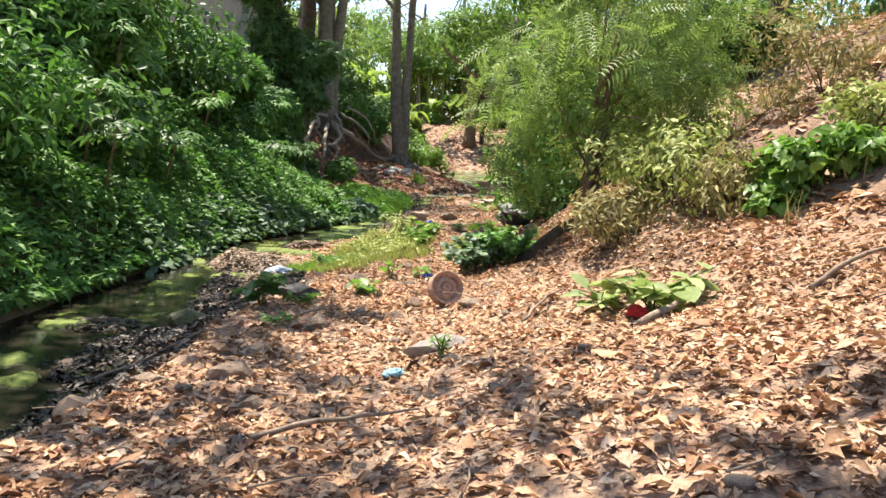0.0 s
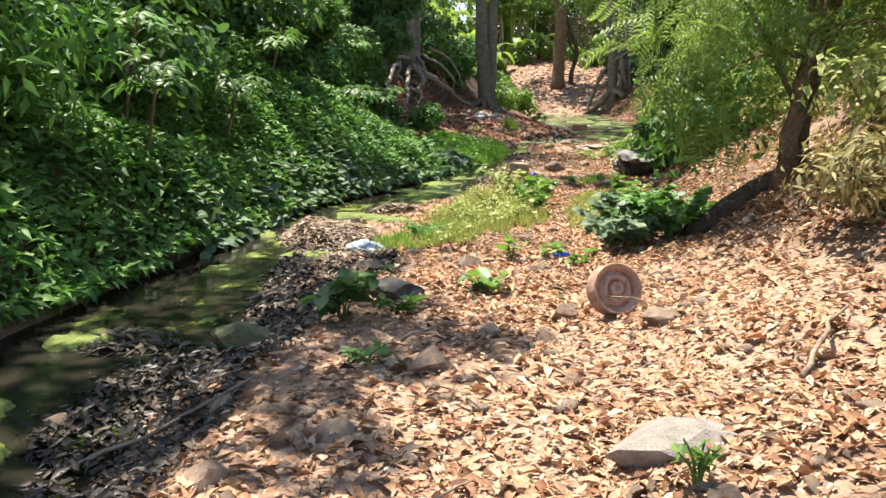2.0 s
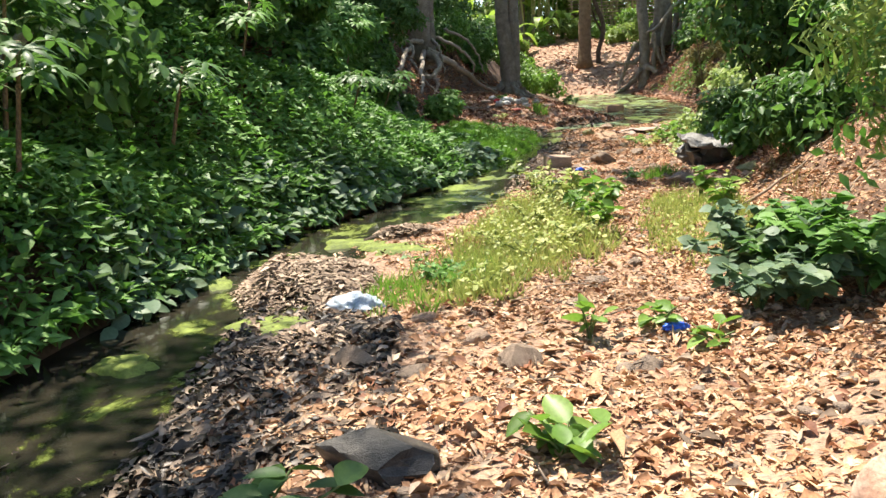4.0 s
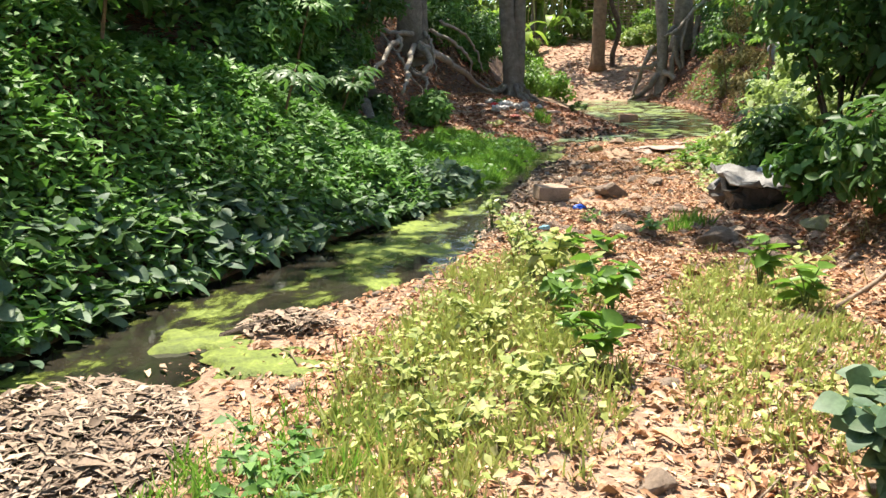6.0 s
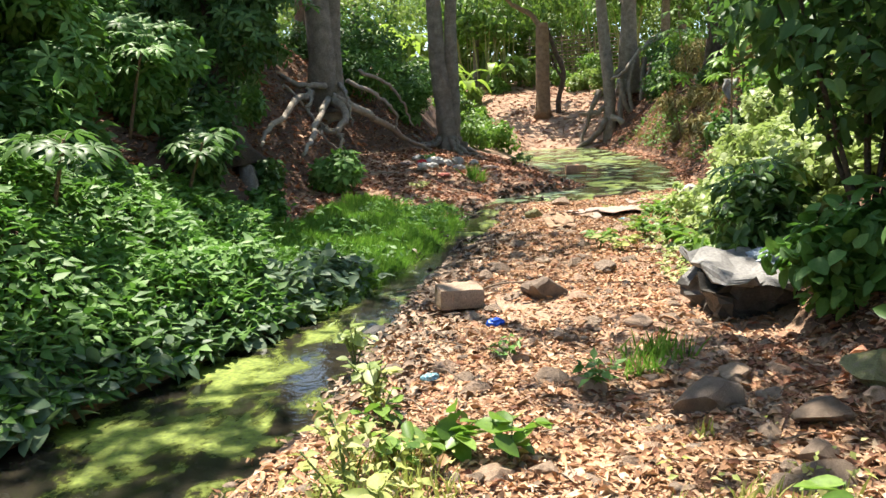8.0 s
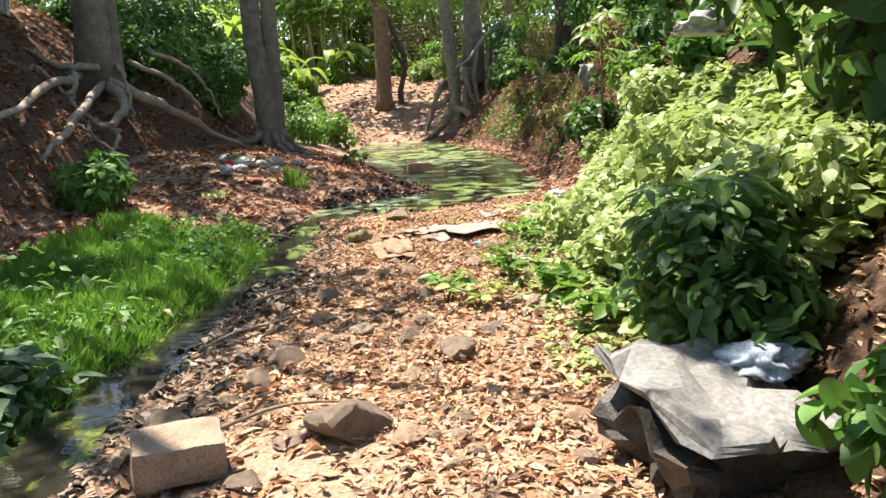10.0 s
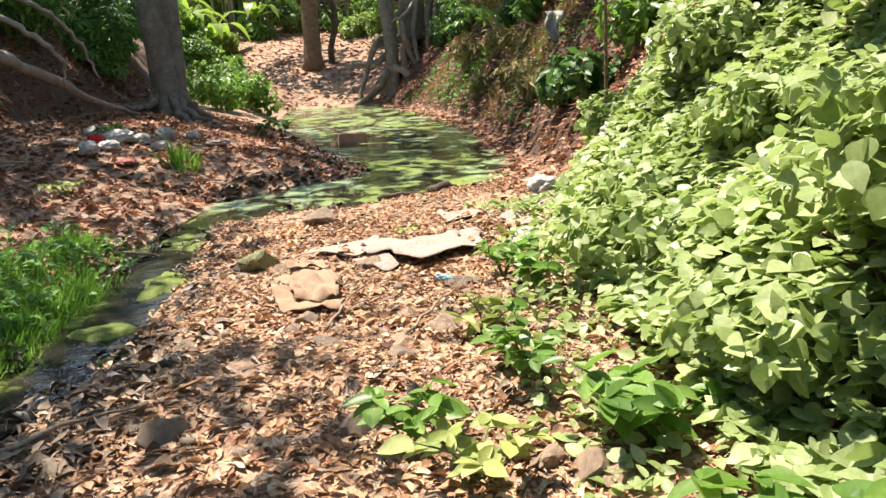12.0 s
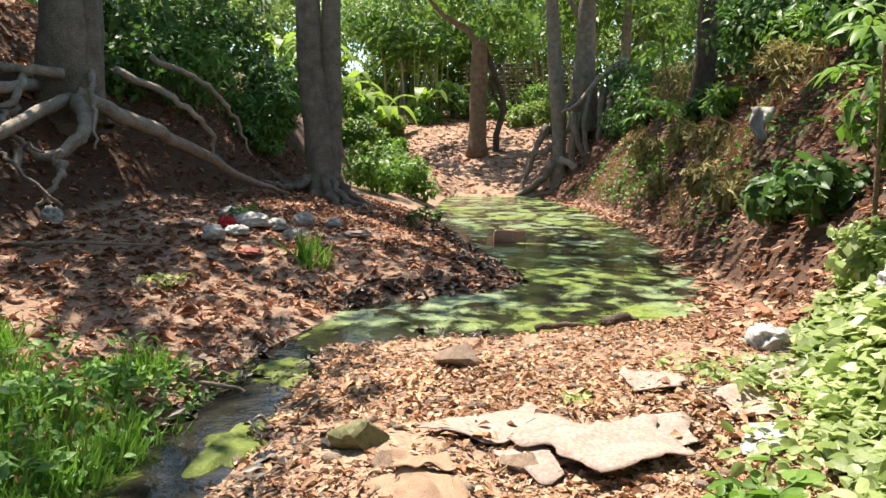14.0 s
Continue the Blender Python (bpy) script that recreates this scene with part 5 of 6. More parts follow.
for i in range(36):
    y = r.uniform(15.5, 20.5)
    x = edge_r(y) + r.uniform(-0.1, 0.7)
    s = r.uniform(0.06, 0.14)
    stone(x, y, s, s * r.uniform(0.6, 1), s * 0.55, i + 3, M_STONE if i % 2 else M_DARKSTONE, r.uniform(0, 360), 0.2, "small wet stone at the stream's edge", "small stones of the creek bed")


V = Soup()
bm = bmesh.new()
bmesh.ops.create_icosphere(bm, subdivisions=2, radius=0.5)
ball_v, ball_f = np.array([v.co[:] for v in bm.verts]), [[v.index for v in f.verts] for f in bm.faces]
bm.free()
for i in range(900):
    y = r.uniform(2.0, 24.6)
    x = edge_r(y) - 0.1 + (min(foot_r(y), 1.5) - edge_r(y)) * r.uniform(0, 1) ** 1.5
    d = r.uniform(-1, 1, (4, 3))
    q = ball_v * (1 + 0.28 * np.sin(ball_v @ d[0] * 5 + i) + 0.2 * np.sin(ball_v @ d[1] * 9))[:, None]
    q = np.minimum(q, r.uniform(0.3, 0.45)) * np.array([r.uniform(0.7, 1.3), r.uniform(0.6, 1.1), r.uniform(0.4, 0.7)]) * r.uniform(0.03, 0.085)
    c, sn = math.cos(i), math.sin(i)
    V.add(np.stack([q[:, 0] * c - q[:, 1] * sn + x, q[:, 0] * sn + q[:, 1] * c + y, q[:, 2] + ground_z(x, y) + 0.012], 1), ball_f)
tagged(part("pebbles", V, M_STONE), "small brown pebbles scattered through the dry leaves", "pebbles", kind="stuff")


# ---- single large leaves ----
LEAF_SHAPES = []
for k in range(6):
    tv, tf = lens((0.24, 0.18, 0.3, 0.14, 0.26, 0.2)[k], (0.2, 0.12, 0.3, 0.08, -0.16, 0.18)[k], (0.15, -0.2, 0.3, 0.1, 0.0, 0.35)[k])
    me = Soup().add(tv, tf).mesh("dry_leaf", M_BIGLEAF)
    LEAF_SHAPES.append(me)
r = np.random.default_rng(19)
for i in range(280):
    y = r.uniform(2.0, 24.0)
    x = r.uniform(max(edge_r(y) + 0.2, -1.3), min(foot_r(y) + 0.4, 1.9))
    ob = new("dry_leaf", LEAF_SHAPES[i % 6])
    ob.matrix_world = pose(x, y, ground_z(x, y) + 0.022, r.normal(0, 10), r.normal(0, 12), r.uniform(0, 360)) 
    s = r.uniform(0.08, 0.16)
    ob.scale = (s, s, s)
    tagged(ob, "large curled brown leaf lying on the litter", "leaf", "large fallen leaves")


# ---- sticks ----
def stick(label, pts, r0, material=M_STICK, seed=0):
    k = np.asarray(pts, float)
    base = k[0].copy()
    ob = part("stick", Soup().add(*tube(bent(k - base, 9, 0.008, seed), [r0, r0 * 0.8, r0 * 0.4], 6, 0.15, seed)), material)
    ob.location = base
    return tagged(ob, label, "stick", "fallen sticks")


# The last two stand in for dark overhung earth by the feathery tree.
for i, (x0, y0, x1, y1, r0) in enumerate(((1.42, 4.2, 1.95, 4.75, 0.022), (2.3, 4.4, 2.9, 4.6, 0.016), (-2.9, 6.9, -2.2, 7.3, 0.012), (-2.4, 7.5, -2.0, 8.0, 0.012), (-2.3, 4.9, -1.2, 5.4, 0.012),
                                          (-2.4, 11.7, -1.8, 11.9, 0.035), (0.9, 9.9, 1.6, 11.2, 0.014), (0.75, 10.6, 1.8, 11.4, 0.016), (1.0, 12.2, 2.0, 13.0, 0.014), (-1.0, 16.9, -0.1, 17.2, 0.012),
                                          (-1.3, 18.6, -0.7, 19.0, 0.016), (-1.2, 19.5, -0.6, 19.7, 0.012), (0.1, 20.6, 0.35, 21.4, 0.008), (0.5, 20.3, 0.9, 21.0, 0.008), (-4.2, 25.2, -3.0, 26.2, 0.02),
                                          (-1.9, 23.0, -1.2, 23.2, 0.02), (-0.7, 6.0, -0.4, 6.3, 0.01), (0.9, 5.2, 1.2, 5.7, 0.012), (-0.2, 3.2, 0.4, 3.6, 0.014), (1.2, 25.1, 1.5, 25.2, 0.07), (0.6, 24.9, 1.1, 25.0, 0.03), (1.05, 8.75, 1.7, 8.35, 0.11), (1.2, 9.2, 1.9, 8.8, 0.06))):
    m = ((x0 + x1) / 2, (y0 + y1) / 2)
    stick("dead brown stick lying on the ground" if r0 < 0.03 else "short dark log lying at the water; by the tree, dark overhung earth", [(x0, y0, ground_z(x0, y0) + 0.03), (*m, ground_z(*m) + 0.07), (x1, y1, ground_z(x1, y1) + 0.04)], r0, M_STICK if r0 < 0.03 else M_BARKDARK, i)
r = np.random.default_rng(5)
V = Soup()
for i in range(240):
    y = r.uniform(1.5, 24.5)
    x = r.uniform(edge_r(y) - 0.2, foot_r(y) + 0.3)
    a, ln = r.uniform(0, 3.14), r.uniform(0.08, 0.4)
    z = ground_z(x, y) + 0.035
    V.add(*tube([(x, y, z), (x + math.cos(a) * ln * 0.5 + 0.02, y + math.sin(a) * ln * 0.5, z + 0.015), (x + math.cos(a) * ln, y + math.sin(a) * ln, z - 0.01)], [0.005, 0.003], 4))
tagged(part("twigs", V, M_STICK), "thin dry twigs scattered over the leaves", "twigs", kind="stuff")

# ---- rubbish ----
M_RUST = surface("rusty_iron", [(0.3, (0.3, 0.17, 0.11)), (0.7, (0.55, 0.36, 0.26))], 20, 90, 0.85, 0.5, 0.004)
M_PLASTIC = plain("milky_plastic", (0.4, 0.46, 0.52), 0.25, 0, 0.12)
M_WHITE = plain("dirty_white_plastic", (0.46, 0.44, 0.4), 0.5, 0, 0.2)
M_CARD = plain("weathered_cardboard", (0.36, 0.27, 0.22), 0.9, 0, 0.16, 9)
M_SACK = plain("tan_sackcloth", (0.34, 0.22, 0.14), 0.9, 0, 0.07, 30)
M_CONCRETE = surface("old_concrete", [(0.3, (0.14, 0.135, 0.125)), (0.7, (0.29, 0.28, 0.26))], 3, 40, 0.9, 0.5, 0.01)
M_BLUE = plain("blue_plastic", (0.03, 0.12, 0.6), 0.35)
M_CYAN = plain("light_blue_plastic", (0.22, 0.42, 0.48), 0.35)
M_RED = plain("red_cloth", (0.5, 0.03, 0.03), 0.8)
M_PINK = plain("faded_red_cloth", (0.42, 0.14, 0.11), 0.85)
M_GREYCLOTH = plain("grey_cloth", (0.4, 0.38, 0.34), 0.9)
M_BLOCK = plain("reddish_block", (0.5, 0.27, 0.17), 0.9, 0, 0.2, 9)


def crumple(seed, w, d, h, rough=0.28, sub=4):
    """A crumpled bag: creased and sagging onto the ground."""
    bm = bmesh.new()
    bmesh.ops.create_icosphere(bm, subdivisions=sub, radius=0.5)
    off = Vector((seed * 5.1, seed * 2.9, seed * 1.7))
    for v in bm.verts:
        q = v.co.normalized()
        crease = 1.3 * abs(noise.noise(q * 1.5 + off)) + 0.7 * abs(noise.noise(q * 3.3 + off)) + 0.15 * abs(noise.noise(q * 8 + off))
        v.co *= 1.1 + rough * (0.6 - 2.2 * crease)
        v.co = Vector((v.co.x * w, v.co.y * d, max(-0.2, v.co.z) * h))
    me = bpy.data.meshes.new("bag")
    bm.to_mesh(me)
    bm.free()
    me.shade_smooth()
    return me


def bag(name, x, y, w, d, h, material, label, category, turn=0.0, seed=1, lift=0.0, rough=0.28, group=""):
    me = crumple(seed, w, d, h, rough)
    me.materials.append(material)
    ob = new(name, me)
    ob.matrix_world = pose(x, y, ground_z(x, y) + 0.2 * h + lift, 0, 0, turn)
    return tagged(ob, label, category, group)


def sheet(name, corners, material, label, category, wrinkle=0.03, lift=0.025, seed=0, n=14, torn=0.06, group="", freq=4.0):
    """A limp sheet over the ground between four corners, creased, with torn rims and some thickness."""
    c = np.asarray(corners, float)
    top = []
    for i in range(n):
        for j in range(n):
            s, t = i / (n - 1), j / (n - 1)
            p = (c[0] * (1 - s) + c[1] * s) * (1 - t) + (c[3] * (1 - s) + c[2] * s) * t
            rim = 1.0 if min(s, t, 1 - s, 1 - t) < 1e-6 else 0.0
            p = p + rim * torn * np.array([vnoise(p[0], p[1], 9, seed + 3), vnoise(p[0], p[1], 9, seed + 4)])
            z = ground_z(p[0], p[1]) + lift + wrinkle * (abs(float(vnoise(p[0] + 0.4 * p[1], p[1], freq, seed))) + 0.4 * float(vnoise(p[0], p[1], freq * 2.4, seed + 1)))
            top.append((p[0], p[1], z))
    top = np.array(top)
    base = top.mean(0)
    top = top - base
    low = top - np.array([0, 0, 0.006])
    F = []
    q = n * n
    for i in range(n - 1):
        for j in range(n - 1):
            a = i * n + j
            F.append([a, a + n, a + n + 1, a + 1])
            F.append([q + a, q + a + 1, q + a + n + 1, q + a + n])
    for k in range(n - 1):
        for a, b in ((k, k + 1), (q - n + k + 1, q - n + k), ((k + 1) * n, k * n), (k * n + n - 1, (k + 1) * n + n - 1)):
            F.append([a, b, q + b, q + a])
    ob = part(name, Soup().add(np.vstack([top, low]), F), material, smooth=True)
    ob.location = base
    return tagged(ob, label, category, group)


def lathe(profile, sides=32):
    V, F = [], []
    for i in range(sides):
        a = 2 * math.pi * i / sides
        V += [(rad * math.cos(a), rad * math.sin(a), zz) for rad, zz in profile]
    k = len(profile)
    for i in range(sides):
        for j in range(k - 1):
            F.append([i * k + j, ((i + 1) % sides) * k + j, ((i + 1) % sides) * k + j + 1, i * k + j + 1])
    return Soup().add(V, F)


def wheel_rim():
    t = thing("wheel_rim", 0.32, 6.66, ground_z(0.32, 6.66), "rusty steel wheel rim lying propped in dry leaves", "wheel rim")
    turn = pose(0, 0, 0.125, 70, 0, 22) @ Matrix.Diagonal((0.88, 0.88, 1, 1))
    pieces = (("barrel", [(0.152, 0.0), (0.158, 0.006), (0.158, 0.014), (0.142, 0.018), (0.136, 0.03), (0.12, 0.05), (0.12, 0.08), (0.14, 0.1), (0.156, 0.104), (0.156, 0.112), (0.146, 0.112),
                           (0.132, 0.098), (0.113, 0.078), (0.113, 0.05), (0.128, 0.03), (0.134, 0.012), (0.144, 0.004), (0.152, 0.0)]),
              ("disc", [(0.116, 0.07), (0.1, 0.078), (0.085, 0.098), (0.07, 0.1), (0.06, 0.088), (0.045, 0.08), (0.044, 0.074), (0.06, 0.08), (0.07, 0.092), (0.085, 0.09), (0.1, 0.07), (0.116, 0.062)]),
              ("hub", [(0.046, 0.076), (0.044, 0.1), (0.034, 0.108), (0.02, 0.108), (0.016, 0.098), (0.001, 0.096)]))
    for name, prof in pieces:
        ob = part(name, lathe(prof), M_RUST, t)
        ob.matrix_basis = turn
        disc = ob if name == "disc" else (None if name == "barrel" else disc)
    for i in range(4):
        a = i * math.pi / 2 + 0.4
        ob = part("bolt", lathe([(0.001, 0.012), (0.008, 0.012), (0.009, 0.0)], 6), M_RUST, disc)
        ob.matrix_basis = Matrix.Translation((0.068 * math.cos(a), 0.068 * math.sin(a), 0.095))


wheel_rim()


def chipped_block(name, x, y, z, w, d, h, turn, material, label, category, rough=0.02, tilt=(0, 0), cut=0.0, seed=0):
    """A squared block with worn, uneven faces and edges."""
    bm = bmesh.new()
    bmesh.ops.create_cube(bm, size=1.0)
    bmesh.ops.subdivide_edges(bm, edges=bm.edges[:], cuts=5, use_grid_fill=True)
    for v in bm.verts:
        p = Vector((v.co.x * w, v.co.y * d, v.co.z * h))
        edge = sum(abs(c) > 0.49 for c in v.co)
        p *= 1 - 0.03 * (edge - 1)
        n = noise.noise_vector(p * 5 + Vector((seed, 2 * seed, 0)))
        p += n * rough + noise.noise_vector(p * 13 + Vector((seed, 0, seed))) * rough * 0.5
        if cut and v.co.z < 0:
            p.y += cut * (-v.co.z) * (1 if v.co.y < 0 else 0)
            p.x += 0.6 * cut * (-v.co.z) * (1 if v.co.x < 0 else 0)
        v.co = p
    me = bpy.data.meshes.new(name)
    bm.to_mesh(me)
    bm.free()
    me.materials.append(material)
    ob = new(name, me)
    ob.matrix_world = pose(x, y, z, tilt[0], tilt[1], turn)
    return tagged(ob, label, category)


# Near-black block forms the dark front below the slab plate.
chipped_block("rock", 1.24, 16.32, 0.1, 0.54, 0.66, 0.32, 12, M_DARKSTONE, "near-black rock under a broken slab", "rock", 0.12, (0, 0), 0.2, 9)
chipped_block("concrete_slab", 1.26, 16.28, 0.3, 0.62, 0.8, 0.09, 14, M_CONCRETE, "broken grey concrete slab propped on a dark rock", "concrete slab", 0.085, (7, 6), 0.25, 3)
chipped_block("stone_block", -0.84, 16.65, 0.05, 0.36, 0.3, 0.17, 20, M_STONE, "squared tan stone block beside the stream", "stone block", 0.015, (0, 3), 0, 5)
chipped_block("building_block", 0.45, 31.7, 0.2, 0.55, 0.3, 0.3, 4, M_BLOCK, "reddish building block standing in the pond", "building block", 0.02, (0, 0), 0, 7)

bag("plastic_bag", -1.88, 9.72, 0.42, 0.24, 0.2, M_PLASTIC, "crumpled milky plastic bag at the stream's edge", "plastic bag", -12, 2)
bag("plastic_bag", 1.52, 16.5, 0.4, 0.32, 0.15, M_PLASTIC, "bluish plastic bag on the concrete slab", "plastic bag", 30, 4, 0.26)
bag("plastic_wrapper", -0.5, 16.02, 0.13, 0.08, 0.08, M_BLUE, "bright blue plastic wrapper on the leaves", "wrapper", 20, 5, 0.02)
bag("plastic_wrapper", -0.77, 14.75, 0.1, 0.06, 0.05, M_CYAN, "light blue plastic scrap on a stone", "wrapper", 20, 6, 0.05)
bag("plastic_wrapper", 0.2, 4.35, 0.13, 0.08, 0.05, M_CYAN, "light blue plastic scrap among the leaves", "wrapper", 50, 7, 0.02)
bag("plastic_wrapper", 0.83, 21.25, 0.12, 0.05, 0.05, M_CYAN, "light blue plastic scrap among the leaves", "wrapper", -40, 8, 0.02)
bag("plastic_wrapper", 0.05, 8.6, 0.12, 0.06, 0.05, M_BLUE, "dark blue plastic scrap on the leaves", "wrapper", 10, 9, 0.02)
bag("cloth_scrap", 1.47, 4.5, 0.11, 0.07, 0.08, M_RED, "bright red cloth scrap under a green plant", "cloth scrap", 10, 10, 0.02)
bag("plastic_bag", 2.2, 23.95, 0.32, 0.26, 0.22, M_WHITE, "white plastic bag beside the creeper", "plastic bag", 0, 12, 0.02)
bag("plastic_bag", 2.55, 23.0, 0.2, 0.16, 0.22, M_WHITE, "small white plastic bag caught in the creeper", "plastic bag", 0, 13, 0.25)
bag("plastic_bag", 3.0, 22.3, 0.3, 0.5, 0.22, M_WHITE, "white plastic sheet caught on the bank", "plastic bag", 0, 14, 0.35)
bag("plastic_bag", 2.9, 20.6, 0.6, 0.4, 0.3, M_WHITE, "pale rubbish caught high on the bank", "plastic bag", 30, 15, 0.9)
for i, (x, y, w, h, m, lb) in enumerate(((-2.75, 27.7, 0.45, 0.22, M_WHITE, "dirty white plastic bag in the rubbish heap"), (-3.0, 27.5, 0.22, 0.16, M_RED, "red cloth in the rubbish heap"),
                                         (-2.5, 27.9, 0.3, 0.2, M_GREYCLOTH, "grey rag in the rubbish heap"), (-2.7, 27.0, 0.3, 0.16, M_WHITE, "dirty white plastic in the rubbish heap"),
                                         (-2.35, 28.6, 0.28, 0.22, M_GREYCLOTH, "grey rag in the rubbish heap"), (-2.0, 28.9, 0.25, 0.18, M_GREYCLOTH, "grey rag in the rubbish heap"),
                                         (-2.35, 26.4, 0.34, 0.08, M_PINK, "faded red cloth flat on the leaves"), (-1.6, 28.4, 0.4, 0.1, M_CARD, "flattened pale carton on the leaves"),
                                         (-3.2, 28.2, 0.3, 0.16, M_WHITE, "dirty white plastic in the rubbish heap"), (-2.85, 26.65, 0.3, 0.22, M_WHITE, "dirty white plastic bag in the rubbish heap"), (-3.3, 27.2, 0.34, 0.1, M_CARD, "flattened pale carton on the leaves"), (-2.2, 27.6, 0.26, 0.16, M_GREYCLOTH, "grey rag in the rubbish heap"))):
    bag("rubbish", x, y, w, w * 0.75, h, m, lb, "rubbish", i * 50, 20 + i, 0.02, group="rubbish heap on the shore")
bag("plastic_bag", -4.35, 26.1, 0.2, 0.2, 0.22, M_GREYCLOTH, "pale rag hanging round a root's foot", "rag", 0, 31, 0.05)

for i, (c, lift) in enumerate((([(-0.14, 22.27), (0.45, 22.6), (0.66, 22.3), (0.3, 22.0)], 0.045), ([(0.3, 21.98), (0.52, 22.42), (0.85, 22.2), (0.6, 21.86)], 0.06), ([(0.52, 21.9), (1.02, 22.34), (1.2, 21.92), (0.76, 21.64)], 0.075),
                              ([(0.24, 21.96), (0.5, 22.02), (0.6, 21.72), (0.5, 21.68)], 0.03), ([(0.92, 22.3), (1.2, 22.42), (1.28, 22.12), (1.12, 22.0)], 0.04))):
    sheet("cardboard_sheet", c, M_CARD, "torn pale sheet of weathered cardboard on the leaves", "cardboard", 0.022, lift, 50 + i, 16, 0.045, "cardboard sheets", 2.6)
sheet("cardboard_sheet", [(1.02, 22.9), (1.35, 22.8), (1.42, 23.1), (1.1, 23.3)], M_CARD, "small grey-white cardboard piece", "cardboard", 0.05, 0.03, 3, group="cardboard sheets")
sheet("cardboard_sheet", [(1.5, 22.4), (1.8, 22.4), (1.78, 22.75), (1.45, 22.95)], M_CARD, "small pale cardboard piece beside the creeper", "cardboard", 0.05, 0.03, 4, group="cardboard sheets")
sheet("cardboard_sheet", [(1.75, 22.9), (2.1, 22.9), (2.3, 23.4), (1.9, 23.6)], M_CARD, "pale cardboard piece at the creeper's foot", "cardboard", 0.05, 0.04, 5, group="cardboard sheets")
sheet("paper_scrap", [(1.42, 21.95), (1.62, 21.9), (1.66, 22.2), (1.5, 22.3)], M_WHITE, "white paper scrap on the leaves", "paper", 0.03, 0.03, 6, 8)
sack = thing("sack", 0.0, 21.3, ground_z(0.0, 21.3), "creased tan cloth sack lying crumpled on the leaves", "sack")
for name, corners, wr, lf, sd in (("lower_layer", [(-0.22, 21.55), (0.13, 21.6), (0.22, 20.92), (-0.2, 20.95)], 0.05, 0.03, 7), ("upper_layer", [(-0.16, 21.66), (0.1, 21.68), (0.17, 21.05), (-0.1, 21.12)], 0.06, 0.045, 8),
                                  ("rolled_mouth", [(-0.17, 21.74), (0.08, 21.76), (0.11, 21.6), (-0.16, 21.58)], 0.05, 0.075, 9)):
    ob = sheet(name, corners, M_SACK, "", "", wr, lf, sd, 22, 0.05, freq=6.5)
    for key in list(ob.keys()):
        del ob[key]
    ob.parent = sack
    ob.location = ob.location - sack.location


litter("leaf_litter", "dry leaves blown over the cardboard", 900, lambda y: (-0.3 + 0 * y, 2.3 + 0 * y), (20.7, 23.7), 0.09, M_LITTER, 41, mound=lambda x, y: 0.05 + 0.02 * vnoise(x, y, 3, 2), dens=lambda x, y: np.clip(0.2 + 0.9 * vnoise(x, y, 3, 4), 0, 1))


def hanging_rag(x, y, z, w, h, material, label, seed):
    n, V, F = 9, [], []
    for i in range(n):
        for j in range(n):
            s, t = i / (n - 1) - 0.5, j / (n - 1)
            V.append((s * w * (1 - 0.45 * t) + 0.05 * math.sin(7 * t + seed), 0.07 * math.sin(9 * s + 3 * t + seed) - 0.1 * t, -h * t * (1 - 0.25 * abs(math.sin(5 * s + seed)))))
    for i in range(n - 1):
        for j in range(n - 1):
            a = i * n + j
            F.append([a, a + 1, a + n + 1, a + n])
    ob = part("rag", Soup().add(V, F), material)
    solid = ob.modifiers.new("thickness", "SOLIDIFY")
    solid.thickness = 0.012
    ob.location = (x, y, z)
    return tagged(ob, label, "rag")


hanging_rag(4.1, 30.3, ground_z(4.1, 30.3) + 0.55, 0.35, 0.6, M_GREYCLOTH, "grey rag caught on the bank", 1)
hanging_rag(-4.5, 10.1, 1.75, 0.35, 0.35, M_GREYCLOTH, "grey rag hanging in the bank's bushes", 2)


# ---- smaller plants ----
def leafy(x, y, label, h, spread, n, shape, size, leaf, name="plant", r0=0.006, shoots=5, seed=0, droop=0.2, lift=0.0):
    """A low plant: shoots with leaves set along them."""
    r = np.random.default_rng(seed)
    z = ground_z(x, y) + lift
    t = thing(name, x, y, z, label, "plant", "low plants of the creek bed")
    P, D = [], []
    for i in range(shoots):
        a = i * 6.283 / shoots + r.uniform(-0.4, 0.4)
        end = np.array([math.cos(a) * spread * r.uniform(0.4, 1), math.sin(a) * spread * r.uniform(0.4, 1), h * r.uniform(0.55, 1)])
        line = bent([(0, 0, -0.02), end * [0.35, 0.35, 0.6], end], 8)
        part("stem", Soup().add(*tube(line, [r0, r0 * 0.5], 5)), M_HERBSTEM, t)
        m = n // shoots
        k = r.uniform(0.25, 1, m) ** 0.7
        pts = np.stack([np.interp(k, np.linspace(0, 1, 8), line[:, c]) for c in range(3)], 1)
        az = r.uniform(0, 6.283, m)
        P.append(pts)
        D.append(np.stack([np.cos(az), np.sin(az), r.normal(0.15 - droop, 0.35, m)], 1))
    P, D = np.concatenate(P), np.concatenate(D)
    part("foliage", leaf_mesh("foliage", [leaves(P, D, size * r.uniform(0.6, 1.25, len(P)), shape, 0.35)], leaf), leaf, t)
    return t


